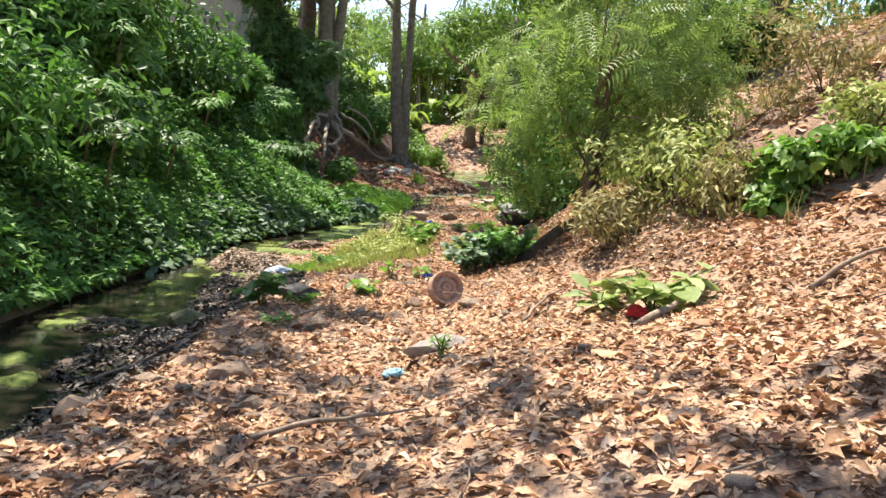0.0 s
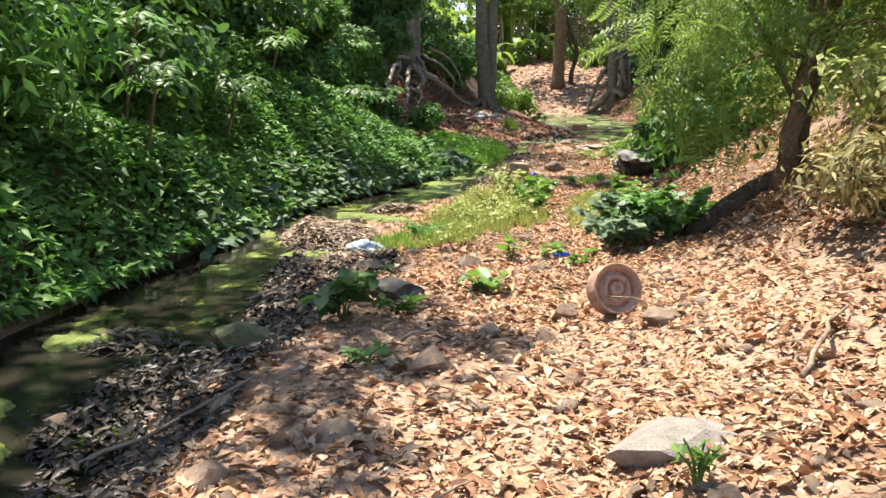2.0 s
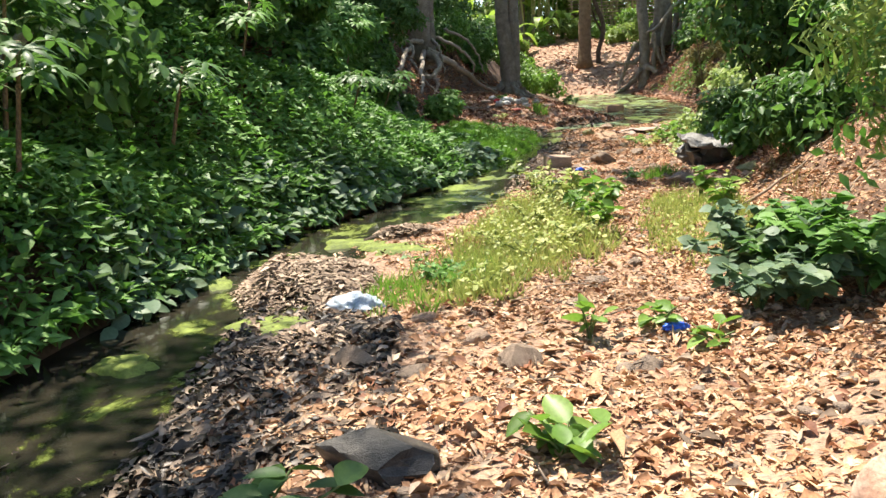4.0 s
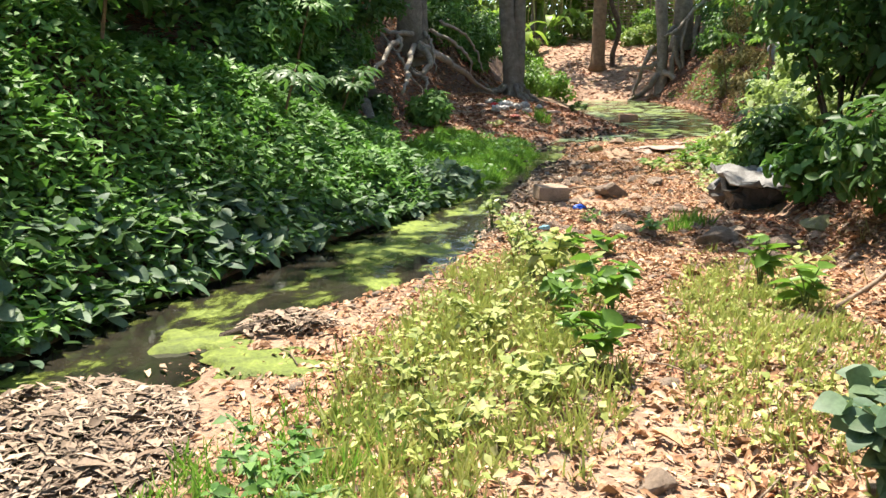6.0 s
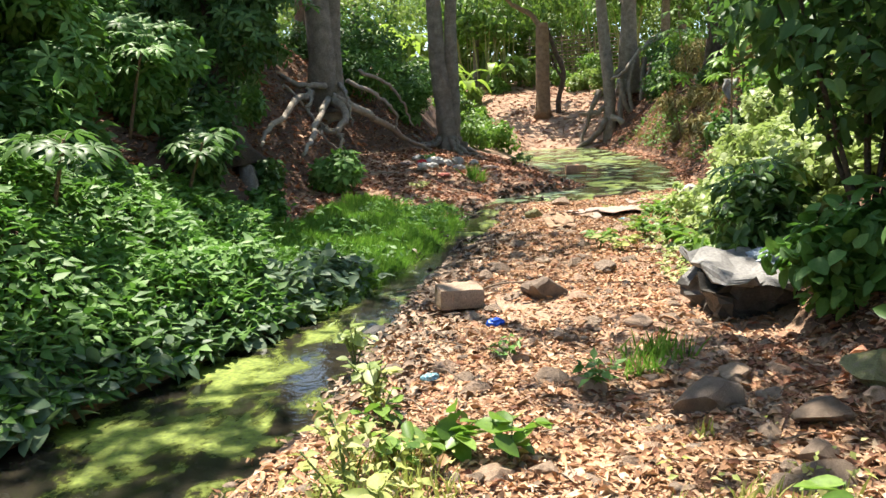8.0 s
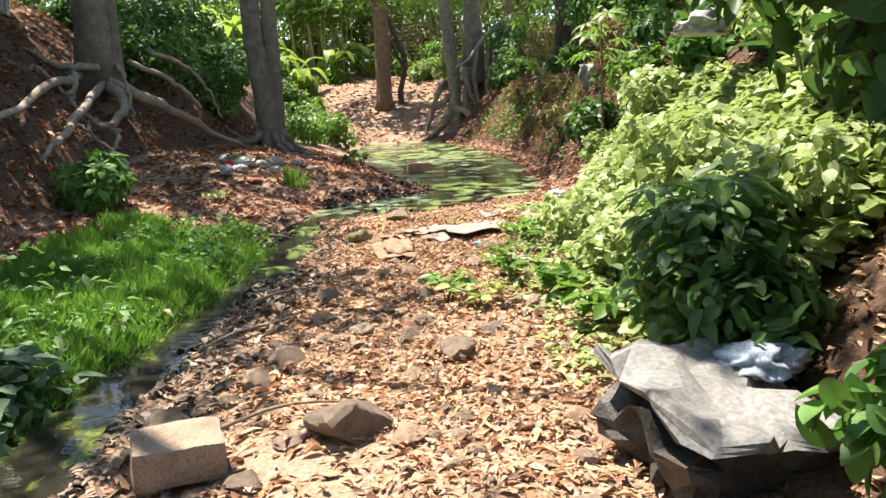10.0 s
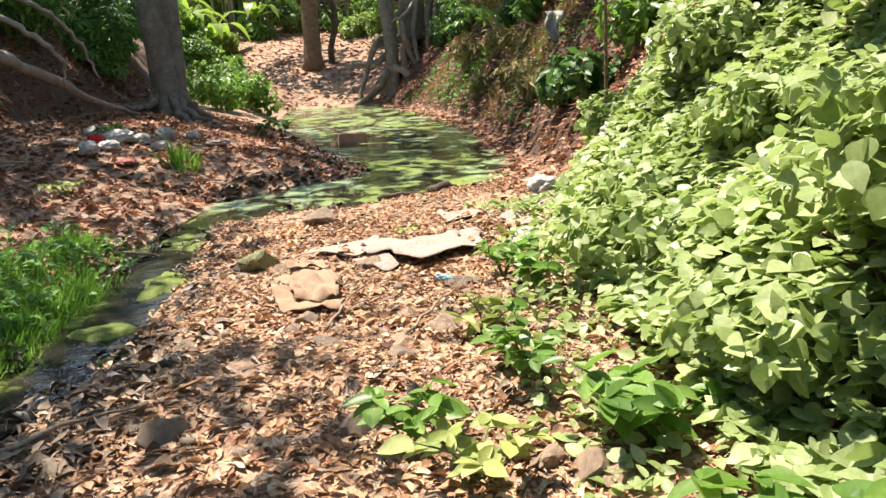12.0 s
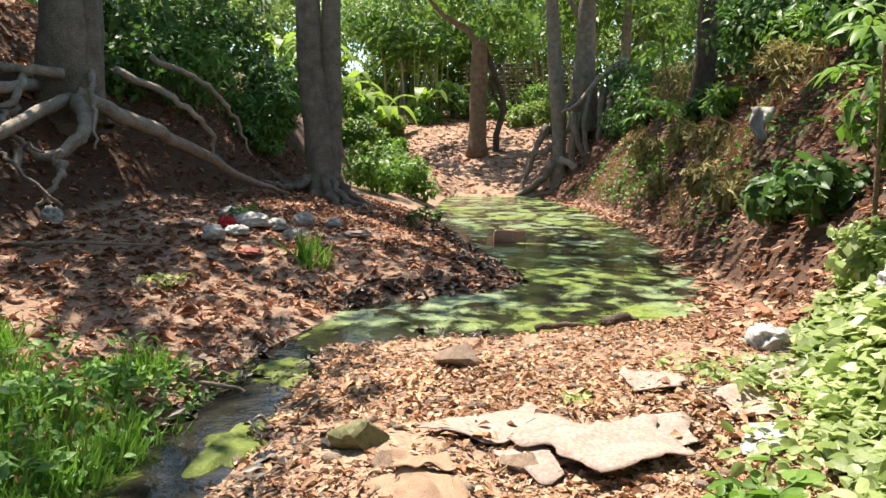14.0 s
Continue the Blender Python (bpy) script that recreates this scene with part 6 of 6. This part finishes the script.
M_CANE = plain("yellow_cane", (0.36, 0.33, 0.13), 0.5)
M_HERBSTEM = plain("green_stem", (0.12, 0.17, 0.05), 0.6)
leafy(1.58, 4.62, "low plant with broad yellow-green leaves on dry leaves", 0.28, 0.32, 70, oval(0.36, 0.06, 0.15), 0.15, M_CREEPER, shoots=8, seed=1)
leafy(1.35, 5.0, "low plant with broad yellow-green leaves on dry leaves", 0.2, 0.22, 34, oval(0.36, 0.06, 0.15), 0.13, M_CREEPER, shoots=6, seed=2)
for i, (x, y, s, n) in enumerate(((0.52, 9.2, 0.4, 330), (0.85, 9.55, 0.46, 420), (0.62, 10.0, 0.38, 300), (1.05, 9.0, 0.42, 320), (0.45, 8.75, 0.26, 140), (0.72, 9.05, 0.4, 360), (0.62, 8.62, 0.32, 240), (0.88, 8.66, 0.4, 300), (0.95, 10.1, 0.36, 300))):
    leafy(x, y, "dense plant with grey-green heart-shaped leaves", s, s * 0.9, n, oval(0.4, 0.05, 0.15, 0.8), 0.085, M_GREYLEAF if i % 2 == 0 else M_HERB, shoots=11, seed=10 + i)
for i, (x, y, h, sp, n, sz, m) in enumerate(((-1.12, 6.4, 0.3, 0.25, 40, 0.13, M_DARKLEAF), (-0.85, 6.75, 0.12, 0.14, 18, 0.09, M_BRIGHT), (-0.8, 5.7, 0.08, 0.14, 22, 0.07, M_HERB), (-0.42, 7.25, 0.14, 0.16, 16, 0.12, M_BRIGHT),
                                             (0.44, 4.46, 0.16, 0.06, 18, 0.05, M_BRIGHT), (-0.35, 8.55, 0.2, 0.08, 8, 0.11, M_BRIGHT), (0.0, 8.7, 0.1, 0.12, 10, 0.1, M_BRIGHT), (0.2, 8.45, 0.1, 0.12, 8, 0.12, M_BRIGHT),
                                             (-0.55, 12.5, 0.42, 0.22, 46, 0.1, M_PALEWEED), (-0.72, 12.9, 0.5, 0.16, 50, 0.07, M_PALEWEED), (-0.2, 12.0, 0.32, 0.16, 34, 0.12, M_BRIGHT), (-0.45, 11.9, 0.3, 0.2, 40, 0.09, M_BRIGHT),
                                             (-0.9, 13.5, 0.34, 0.2, 44, 0.07, M_PALEWEED), (-0.5, 10.8, 0.3, 0.2, 50, 0.07, M_PALEWEED), (-0.8, 10.4, 0.24, 0.22, 50, 0.06, M_PALEWEED), (-0.3, 11.2, 0.34, 0.18, 36, 0.1, M_BRIGHT),
                                             (-1.1, 11.0, 0.22, 0.25, 60, 0.06, M_PALEWEED), (-0.85, 11.6, 0.36, 0.25, 60, 0.07, M_PALEWEED), (-1.3, 9.9, 0.2, 0.25, 60, 0.06, M_HERB), (-1.0, 9.6, 0.18, 0.2, 40, 0.06, M_PALEWEED),
                                             (-1.45, 10.2, 0.16, 0.3, 60, 0.06, M_HERB), (0.7, 12.7, 0.4, 0.1, 14, 0.15, M_BRIGHT), (0.85, 12.2, 0.3, 0.1, 12, 0.13, M_BRIGHT), (-0.35, 15.2, 0.14, 0.12, 22, 0.06, M_HERB),
                                             (0.15, 14.6, 0.15, 0.16, 26, 0.08, M_HERB), (-1.0, 14.4, 0.3, 0.15, 30, 0.08, M_PALEWEED), (1.0, 12.9, 0.3, 0.2, 30, 0.08, M_PALEWEED), (0.4, 19.2, 0.24, 0.2, 26, 0.1, M_BRIGHT),
                                             (0.62, 18.9, 0.2, 0.2, 24, 0.1, M_PALEWEED), (0.95, 19.6, 0.3, 0.25, 36, 0.1, M_BRIGHT), (0.9, 20.2, 0.24, 0.2, 26, 0.09, M_PALEWEED), (1.2, 21.2, 0.3, 0.25, 34, 0.1, M_BRIGHT),
                                             (1.3, 20.8, 0.3, 0.25, 36, 0.1, M_BRIGHT), (0.75, 22.75, 0.05, 0.12, 20, 0.08, M_PALEWEED), (-1.1, 31.0, 0.4, 0.2, 30, 0.12, M_DARKLEAF), (-0.9, 32.6, 0.4, 0.25, 30, 0.14, M_DARKLEAF),
                                             (-2.6, 24.9, 0.2, 0.3, 40, 0.08, M_PALEWEED), (-2.95, 27.9, 0.35, 0.15, 20, 0.12, M_HERB), (1.3, 18.2, 0.3, 0.3, 40, 0.13, M_BRIGHT), (1.25, 19.0, 0.35, 0.3, 44, 0.13, M_BRIGHT))):
    leafy(x, y, "young green weed growing between the stones" if m is not M_DARKLEAF else "dark green weed at the water's edge", h, sp * 1.15, int(n * 1.8), oval(0.28) if sz > 0.08 else blade(0.28), sz, m, "weed", seed=50 + i)


M_ALGAE = surface("algae_mat", [(0.3, (0.08, 0.11, 0.02)), (0.6, (0.17, 0.215, 0.035)), (0.8, (0.25, 0.285, 0.07))], 9, 60, 0.7, 0.6, 0.012)


def algae_mat(x, y, w, d, seed):
    """A thin floating mat with a ragged rim."""
    z = max(ground_z(x, y), float(water_z(y)) + 0.012) + 0.018
    V, F, rings, n = [(0, 0, 0.012)], [], 5, 36
    for k in range(1, rings + 1):
        for j in range(n):
            a = 2 * math.pi * j / n
            q = k / rings * (1 + 0.45 * float(vnoise(math.cos(a) * 1.6, math.sin(a) * 1.6, 1.0, seed)) + 0.2 * float(vnoise(math.cos(a) * 5, math.sin(a) * 5, 1.0, seed + 1)))
            V.append((math.cos(a) * q * w, math.sin(a) * q * d, 0.01 * float(vnoise(k, j, 0.7, seed)) + (0.006 if k < rings else -0.03)))
    F += [[0, 1 + j, 1 + (j + 1) % n] for j in range(n)]
    F += [[1 + (k - 1) * n + j, 1 + k * n + j, 1 + k * n + (j + 1) % n, 1 + (k - 1) * n + (j + 1) % n] for k in range(1, rings) for j in range(n)]
    ob = part("algae_mat", Soup().add(V, F), M_ALGAE)
    ob.location = (x, y, z)
    return tagged(ob, "yellow-green mat of algae at the stream's edge", "algae", "algae mats")


for i, (x, y, w, d) in enumerate(((-1.12, 23.65, 0.26, 0.3), (-1.08, 22.3, 0.16, 0.34), (-0.92, 20.65, 0.22, 0.16), (-1.2, 21.2, 0.18, 0.12), (-2.2, 9.2, 0.3, 0.2), (-2.8, 8.5, 0.22, 0.16), (-3.15, 10.2, 0.2, 0.22), (-2.0, 11.3, 0.4, 0.22), (-2.5, 11.6, 0.35, 0.2), (-2.85, 6.6, 0.16, 0.2), (-2.7, 5.5, 0.2, 0.16), (-2.3, 5.1, 0.12, 0.15))):
    algae_mat(x, y, w, d, 7 * i + 2)
for i, (x, y, h, sp, n, sz) in enumerate(((-1.3, 15.1, 0.42, 0.14, 34, 0.1), (-1.05, 14.5, 0.3, 0.16, 26, 0.09), (-0.5, 13.8, 0.22, 0.2, 22, 0.14), (-0.25, 13.7, 0.2, 0.16, 18, 0.13), (-0.72, 13.6, 0.2, 0.16, 16, 0.12), (-0.9, 14.1, 0.2, 0.14, 18, 0.09))):
    leafy(x, y, "young pale-leaved weed beside the stream", h, sp, n, oval(0.32), sz, M_CREEPER if i < 2 else M_BRIGHT, "weed", seed=150 + i)


# ---- plants with hand-shaped leaves ----
def papaya(x, y, label, h, n, size, leaf, seed=0, lean=(0.0, 0.0), lift=0.0, name="papaya_plant"):
    r = np.random.default_rng(seed)
    t = thing(name, x, y, ground_z(x, y) + lift, label, "plant", "plants with hand-shaped leaves")
    top = np.array([lean[0], lean[1], h])
    part("stem", Soup().add(*tube(bent([(0, 0, -0.05), top * 0.5, top], 8), [0.022, 0.016, 0.012], 8)), M_BARKTAN, t)
    for i in range(n):
        a, k = i * 2.4 + seed, r.uniform(0.72, 1.0)
        s = top * k
        e = s + np.array([math.cos(a), math.sin(a), r.uniform(0.1, 0.5)]) * size * r.uniform(0.7, 1.1)
        stalk = part("leaf_stalk", Soup().add(*tube(bent([s, (s + e) / 2 + [0, 0, 0.03], e], 5), [0.006, 0.004], 5)), M_HERBSTEM, t)
        part("leaf", leaf_mesh("leaf", [leaves([e], [(math.cos(a), math.sin(a), -0.35)], size * r.uniform(0.8, 1.1), palmate(7, 0.12), 0.15)], leaf), leaf, stalk)
    return t


papaya(2.78, 23.8, "tall thin seedling with pale hand-shaped leaves", 2.0, 9, 0.26, M_BRIGHT, 3)
papaya(1.62, 17.35, "young papaya with large dark hand-shaped leaves", 0.85, 10, 0.25, M_DARKLEAF, 5, (-0.05, -0.1))
papaya(3.6, 34.5, "young plant with pale hand-shaped leaves", 1.9, 9, 0.4, M_BRIGHT, 6, (-0.3, 0), 0.3)
papaya(4.3, 36.5, "young plant with pale hand-shaped leaves", 2.6, 10, 0.45, M_BRIGHT, 7, (-0.5, 0), 0.2)
for i, (x, y, h) in enumerate(((-3.9, 5.6, 1.2), (-4.3, 7.2, 1.3), (-3.9, 9.2, 1.2), (-4.5, 9.9, 1.2), (-4.1, 11.4, 0.9), (-4.4, 13.6, 1.0), (-3.8, 15.8, 0.8), (-4.7, 18.6, 0.9), (-4.0, 18.4, 0.6), (-5.2, 12.0, 1.3))):
    papaya(x, y, "slender shrub with hand-shaped leaves on the bank", h, 12, 0.24, M_HERB if i % 2 else M_DARKLEAF, 20 + i, (0.3, -0.1), 0.0, "cassava_plant")

# ---- bank and pond-side shrubs ----
r = np.random.default_rng(61)
for i, (x, y, s, kind) in enumerate(((-2.3, 39.5, 0.9, 1), (-2.9, 38.0, 0.8, 1), (-3.2, 41, 1.2, 0), (-4.4, 43, 1.0, 0), (-3.4, 44.5, 0.7, 1), (-6.0, 46, 1.2, 0), (3.5, 29.6, 0.4, 3), (3.4, 27.0, 0.4, 2), (3.4, 26.0, 0.5, 2),
                                     (4.4, 26.8, 0.7, 2), (3.7, 31.5, 0.45, 3), (4.3, 33.5, 0.5, 3), (5.6, 29.8, 0.8, 2), (5.2, 32.0, 0.6, 3), (5.0, 35.0, 0.6, 1), (4.0, 38.5, 0.6, 3), (3.6, 35.5, 0.4, 3), (4.4, 36.4, 0.5, 3), (5.8, 33.0, 1.2, 1), (5.6, 27.6, 1.3, 2),
                                     (4.6, 24.8, 1.1, 2), (6.5, 36.0, 1.5, 1), (6.2, 30.5, 1.4, 2), (4.8, 40.5, 1.2, 3), (5.5, 43.0, 1.5, 1), (-5.6, 30.4, 1.0, 2), (-6.4, 31.5, 1.3, 2), (-5.0, 35.2, 1.2, 2), (-6.8, 35.5, 1.6, 2),
                                     (-6.3, 24.6, 0.8, 2), (-7.2, 26.0, 1.2, 2), (5.5, 18, 1.5, 2), (5.0, 21.5, 1.4, 2), (4.6, 23.0, 1.0, 1), (5.2, 14.5, 1.2, 0), (4.4, 16.2, 1.4, 2), (5.2, 28.6, 0.8, 2), (5.8, 31.2, 1.0, 2), (5.0, 37.4, 0.7, 2), (6.0, 28.6, 1.5, 2), (5.8, 34.2, 1.5, 2), (6.8, 32.4, 1.8, 2), (6.6, 38.5, 1.8, 2), (3.9, 25.4, 0.7, 1), (4.6, 41.5, 1.3, 2), (5.2, 45.0, 1.8, 2), (3.9, 44.0, 1.0, 2))):
    cl = [((r.uniform(-0.5, 0.5) * s, r.uniform(-0.5, 0.5) * s, s * r.uniform(0.2, 0.8)), (0.5 * s, 0.5 * s, 0.42 * s), int(170 * s + 50)) for _ in range(4)]
    shrub(x, y, ("green bush behind the pond", "sunlit yellow-green bush on the bank", "dark bush on the shady bank", "dry tuft of yellow weeds on the bank")[kind], cl,
          (broad(0.25), blade(0.22), broad(0.28), blade(0.1))[kind], (0.22, 0.2, 0.18, 0.24)[kind], (M_CANOPY, M_BRIGHT, M_DARKLEAF, M_DRYWEED)[kind], 0.014, seed=600 + i * 5, gaps=0.2)


# ---- bananas, bamboo, fence and house beyond ----
def banana(x, y, label, h, n, seed):
    r = np.random.default_rng(seed)
    t = thing("banana_plant", x, y, ground_z(x, y), label, "banana plant", "banana plants")
    part("trunk", Soup().add(*tube(bent([(0, 0, -0.1), (0.05, 0, h * 0.5), (0.1, 0, h)], 8), [0.15, 0.12, 0.07], 9)), M_HERBSTEM, t)
    for i in range(n):
        a, ln, lift = i * 2.4 + seed, r.uniform(1.4, 2.3), r.uniform(0.35, 1.3)
        V, F, k = [], [], 10
        for j in range(k):
            q = j / (k - 1)
            out = ln * (q - 0.12 * q * q)
            zz = h + ln * (lift * q - 0.75 * lift * q * q - 0.35 * q ** 3)
            w = 0.27 * math.sin(math.pi * min(1, 0.1 + q * 0.93)) ** 0.6 * (1 if j else 0.15)
            for sd, up in ((-1, 0.1), (0, 0), (1, 0.1)):
                V.append((math.cos(a) * out - math.sin(a) * sd * w + 0.1, math.sin(a) * out + math.cos(a) * sd * w, zz + up * w))
        for j in range(k - 1):
            for c in (0, 1):
                F.append([j * 3 + c, j * 3 + c + 1, j * 3 + c + 4, j * 3 + c + 3])
        part("leaf", Soup().add(V, F), M_BANANA, t)
    return t


for i, (x, y, h) in enumerate(((-6.3, 54.5, 1.0), (-7.7, 51.5, 1.7), (-4.6, 60, 2.0), (-10, 54, 2.4), (-3.4, 63, 2.6), (-8.9, 62, 2.8), (-5.8, 64, 3.0), (-2.2, 57.6, 1.2), (-5.2, 52.6, 0.7), (-3.6, 56.2, 0.9), (-11.6, 58, 3.0), (-6.2, 50, 1.2))):
    banana(x, y, "banana plant with broad sunlit leaves", h, 8, i + 1)
for i, (x, y) in enumerate(((-4.2, 58.5), (-3.0, 59), (1.0, 62), (2.6, 60.5), (-1.5, 64), (4.2, 58), (-5.6, 61))):
    r = np.random.default_rng(i + 900)
    t = thing("bamboo_clump", x, y, ground_z(x, y), "clump of thin yellow-green stems beyond the creek", "bamboo", "bamboo clumps")
    tips = []
    for k in range(9):
        a, h = r.uniform(0, 6.28), r.uniform(3.5, 6)
        b0 = np.array([math.cos(a) * 0.5, math.sin(a) * 0.4, -0.1])
        tip = b0 * 2.2 + [0, 0, h]
        part("cane", Soup().add(*tube(bent([b0, b0 * 1.3 + [0, 0, h * 0.5], tip], 7), [0.045, 0.035, 0.02], 6)), M_CANE, t)
        tips.append(tip)
    crown_part(t, [(tp, (0.8, 0.8, 0.9), 90) for tp in tips], blade(0.14), 0.32, M_BRIGHT, "foliage", 0.2, 0.1, 0.6, seed=950 + i)

# thick green growth that closes the view behind
r = np.random.default_rng(43)
for i in range(11):
    x, y, s = -13 + 2.4 * i, r.uniform(61.5, 66), r.uniform(2.4, 3.2)
    cl = [((r.uniform(-0.6, 0.6) * s, r.uniform(-0.4, 0.4) * s, s * r.uniform(0.3, 1.3)), (0.6 * s, 0.5 * s, 0.5 * s), 240) for _ in range(4)]
    shrub(x, y, "tall sunlit thicket beyond the creek", cl, blade(0.24), 0.45, (M_CANOPY, M_BRIGHT, M_FEATHER)[i % 3], 0.05, seed=1600 + i * 5, gaps=0.1, name="thicket", group="thickets beyond the creek")
for i, (x, y, s) in enumerate(((-4.6, 52.5, 0.7), (-3.0, 55.5, 0.9), (1.6, 54.5, 1.0), (-5.6, 50.0, 0.9), (-1.6, 57.0, 1.0), (0.4, 57.0, 0.9), (3.0, 53.0, 1.2), (-4.0, 48.3, 0.6), (-6.2, 56.5, 1.2), (2.3, 57.5, 1.2))):
    cl = [((r.uniform(-0.6, 0.6) * s, r.uniform(-0.4, 0.4) * s, s * r.uniform(0.2, 0.9)), (0.5 * s, 0.5 * s, 0.45 * s), int(160 * s + 50)) for _ in range(4)]
    shrub(x, y, "yellow-green bush on the sunny rise beyond the pond", cl, blade(0.24), 0.26, M_BRIGHT if i % 2 else M_FEATHER, 0.02, seed=1700 + i * 5, gaps=0.15)
r = np.random.default_rng(41)
for i in range(30):
    a = -1.25 + 2.5 * i / 29
    d = r.uniform(50, 62)
    x, y = math.sin(a) * d * 0.62, 20 + math.cos(a) * d
    s = r.uniform(2.2, 3.4)
    cl = [((r.uniform(-0.7, 0.7) * s, r.uniform(-0.5, 0.5) * s, s * r.uniform(0.2, 1.1)), (0.62 * s, 0.6 * s, 0.55 * s), 180) for _ in range(4)]
    shrub(x, y, "tall sunlit thicket beyond the creek", cl, blade(0.24), 0.55, M_CANOPY if i % 3 else M_BRIGHT, 0.05, seed=1000 + i * 5, gaps=0.1, name="thicket", group="thickets beyond the creek")
for i in range(26):
    side = -1 if i % 2 else 1
    x, y = side * r.uniform(10.5, 14), -6 + i * 2.4
    s = r.uniform(1.8, 2.8)
    cl = [((r.uniform(-0.7, 0.7) * s, r.uniform(-0.7, 0.7) * s, s * r.uniform(0.2, 1.2)), (0.6 * s, 0.6 * s, 0.55 * s), 200) for _ in range(4)]
    shrub(x, y, "leafy thicket on top of the bank", cl, blade(0.24), 0.36, M_DARKLEAF if i % 3 else M_CANOPY, 0.05, seed=1300 + i * 5, gaps=0.1, name="thicket", group="thickets on the banks")


def slat_fence():
    t = thing("fence", 1.4, 60.5, ground_z(1.4, 60.5), "weathered bamboo slat fence beyond the creek", "fence")
    for i in range(4):
        part("post", Soup().add(*tube([(-3 + 2 * i, 0, -0.2), (-3 + 2 * i, 0, 1.2), (-3 + 2 * i, 0, 2.7)], [0.06, 0.05], 8)), M_STICK, t)
    for i in range(11):
        part("slat", Soup().add(*tube([(-3.2, 0.07, 0.3 + 0.22 * i), (0, 0.08, 0.33 + 0.22 * i), (3.2, 0.07, 0.3 + 0.22 * i)], [0.035, 0.035], 6)), M_STICK, t)


slat_fence()


def box(w, d, h, soft=0.02):
    bm = bmesh.new()
    bmesh.ops.create_cube(bm, size=1.0)
    for v in bm.verts:
        v.co = Vector((v.co.x * w, v.co.y * d, (v.co.z + 0.5) * h))
    bmesh.ops.bevel(bm, geom=bm.edges[:], offset=soft, segments=2, affect="EDGES")
    me = bpy.data.meshes.new("box")
    bm.to_mesh(me)
    bm.free()
    return me


def house():
    t = thing("house", -9.3, 26.5, 3.2, "small grey concrete house on top of the bank", "house")
    M_WALL = surface("stained_plaster", [(0.3, (0.3, 0.28, 0.25)), (0.7, (0.52, 0.5, 0.46))], 1.2, 30, 0.9, 0.3, 0.01)
    for name, w, d, h, x, y, z, m in (("wall", 4.4, 0.18, 4.2, 0, -2.4, 0, M_WALL), ("wall", 0.18, 4.6, 4.2, 2.11, 0, 0, M_WALL), ("wall", 4.4, 0.18, 4.2, 0, 2.4, 0, M_WALL), ("wall", 0.18, 4.6, 4.2, -2.11, 0, 0, M_WALL),
                                      ("roof", 5.2, 5.8, 0.14, 0, 0, 4.2, M_RUST)):
        me = box(w, d, h)
        me.materials.append(m)
        part(name, me, m, t).location = (x, y, z)
    part("pipe", Soup().add(*tube([(0.62, -2.55, 0), (0.62, -2.55, 2), (0.62, -2.55, 4.2)], [0.05, 0.05], 8)), M_BARKDARK, t, "dark drain pipe")


house()
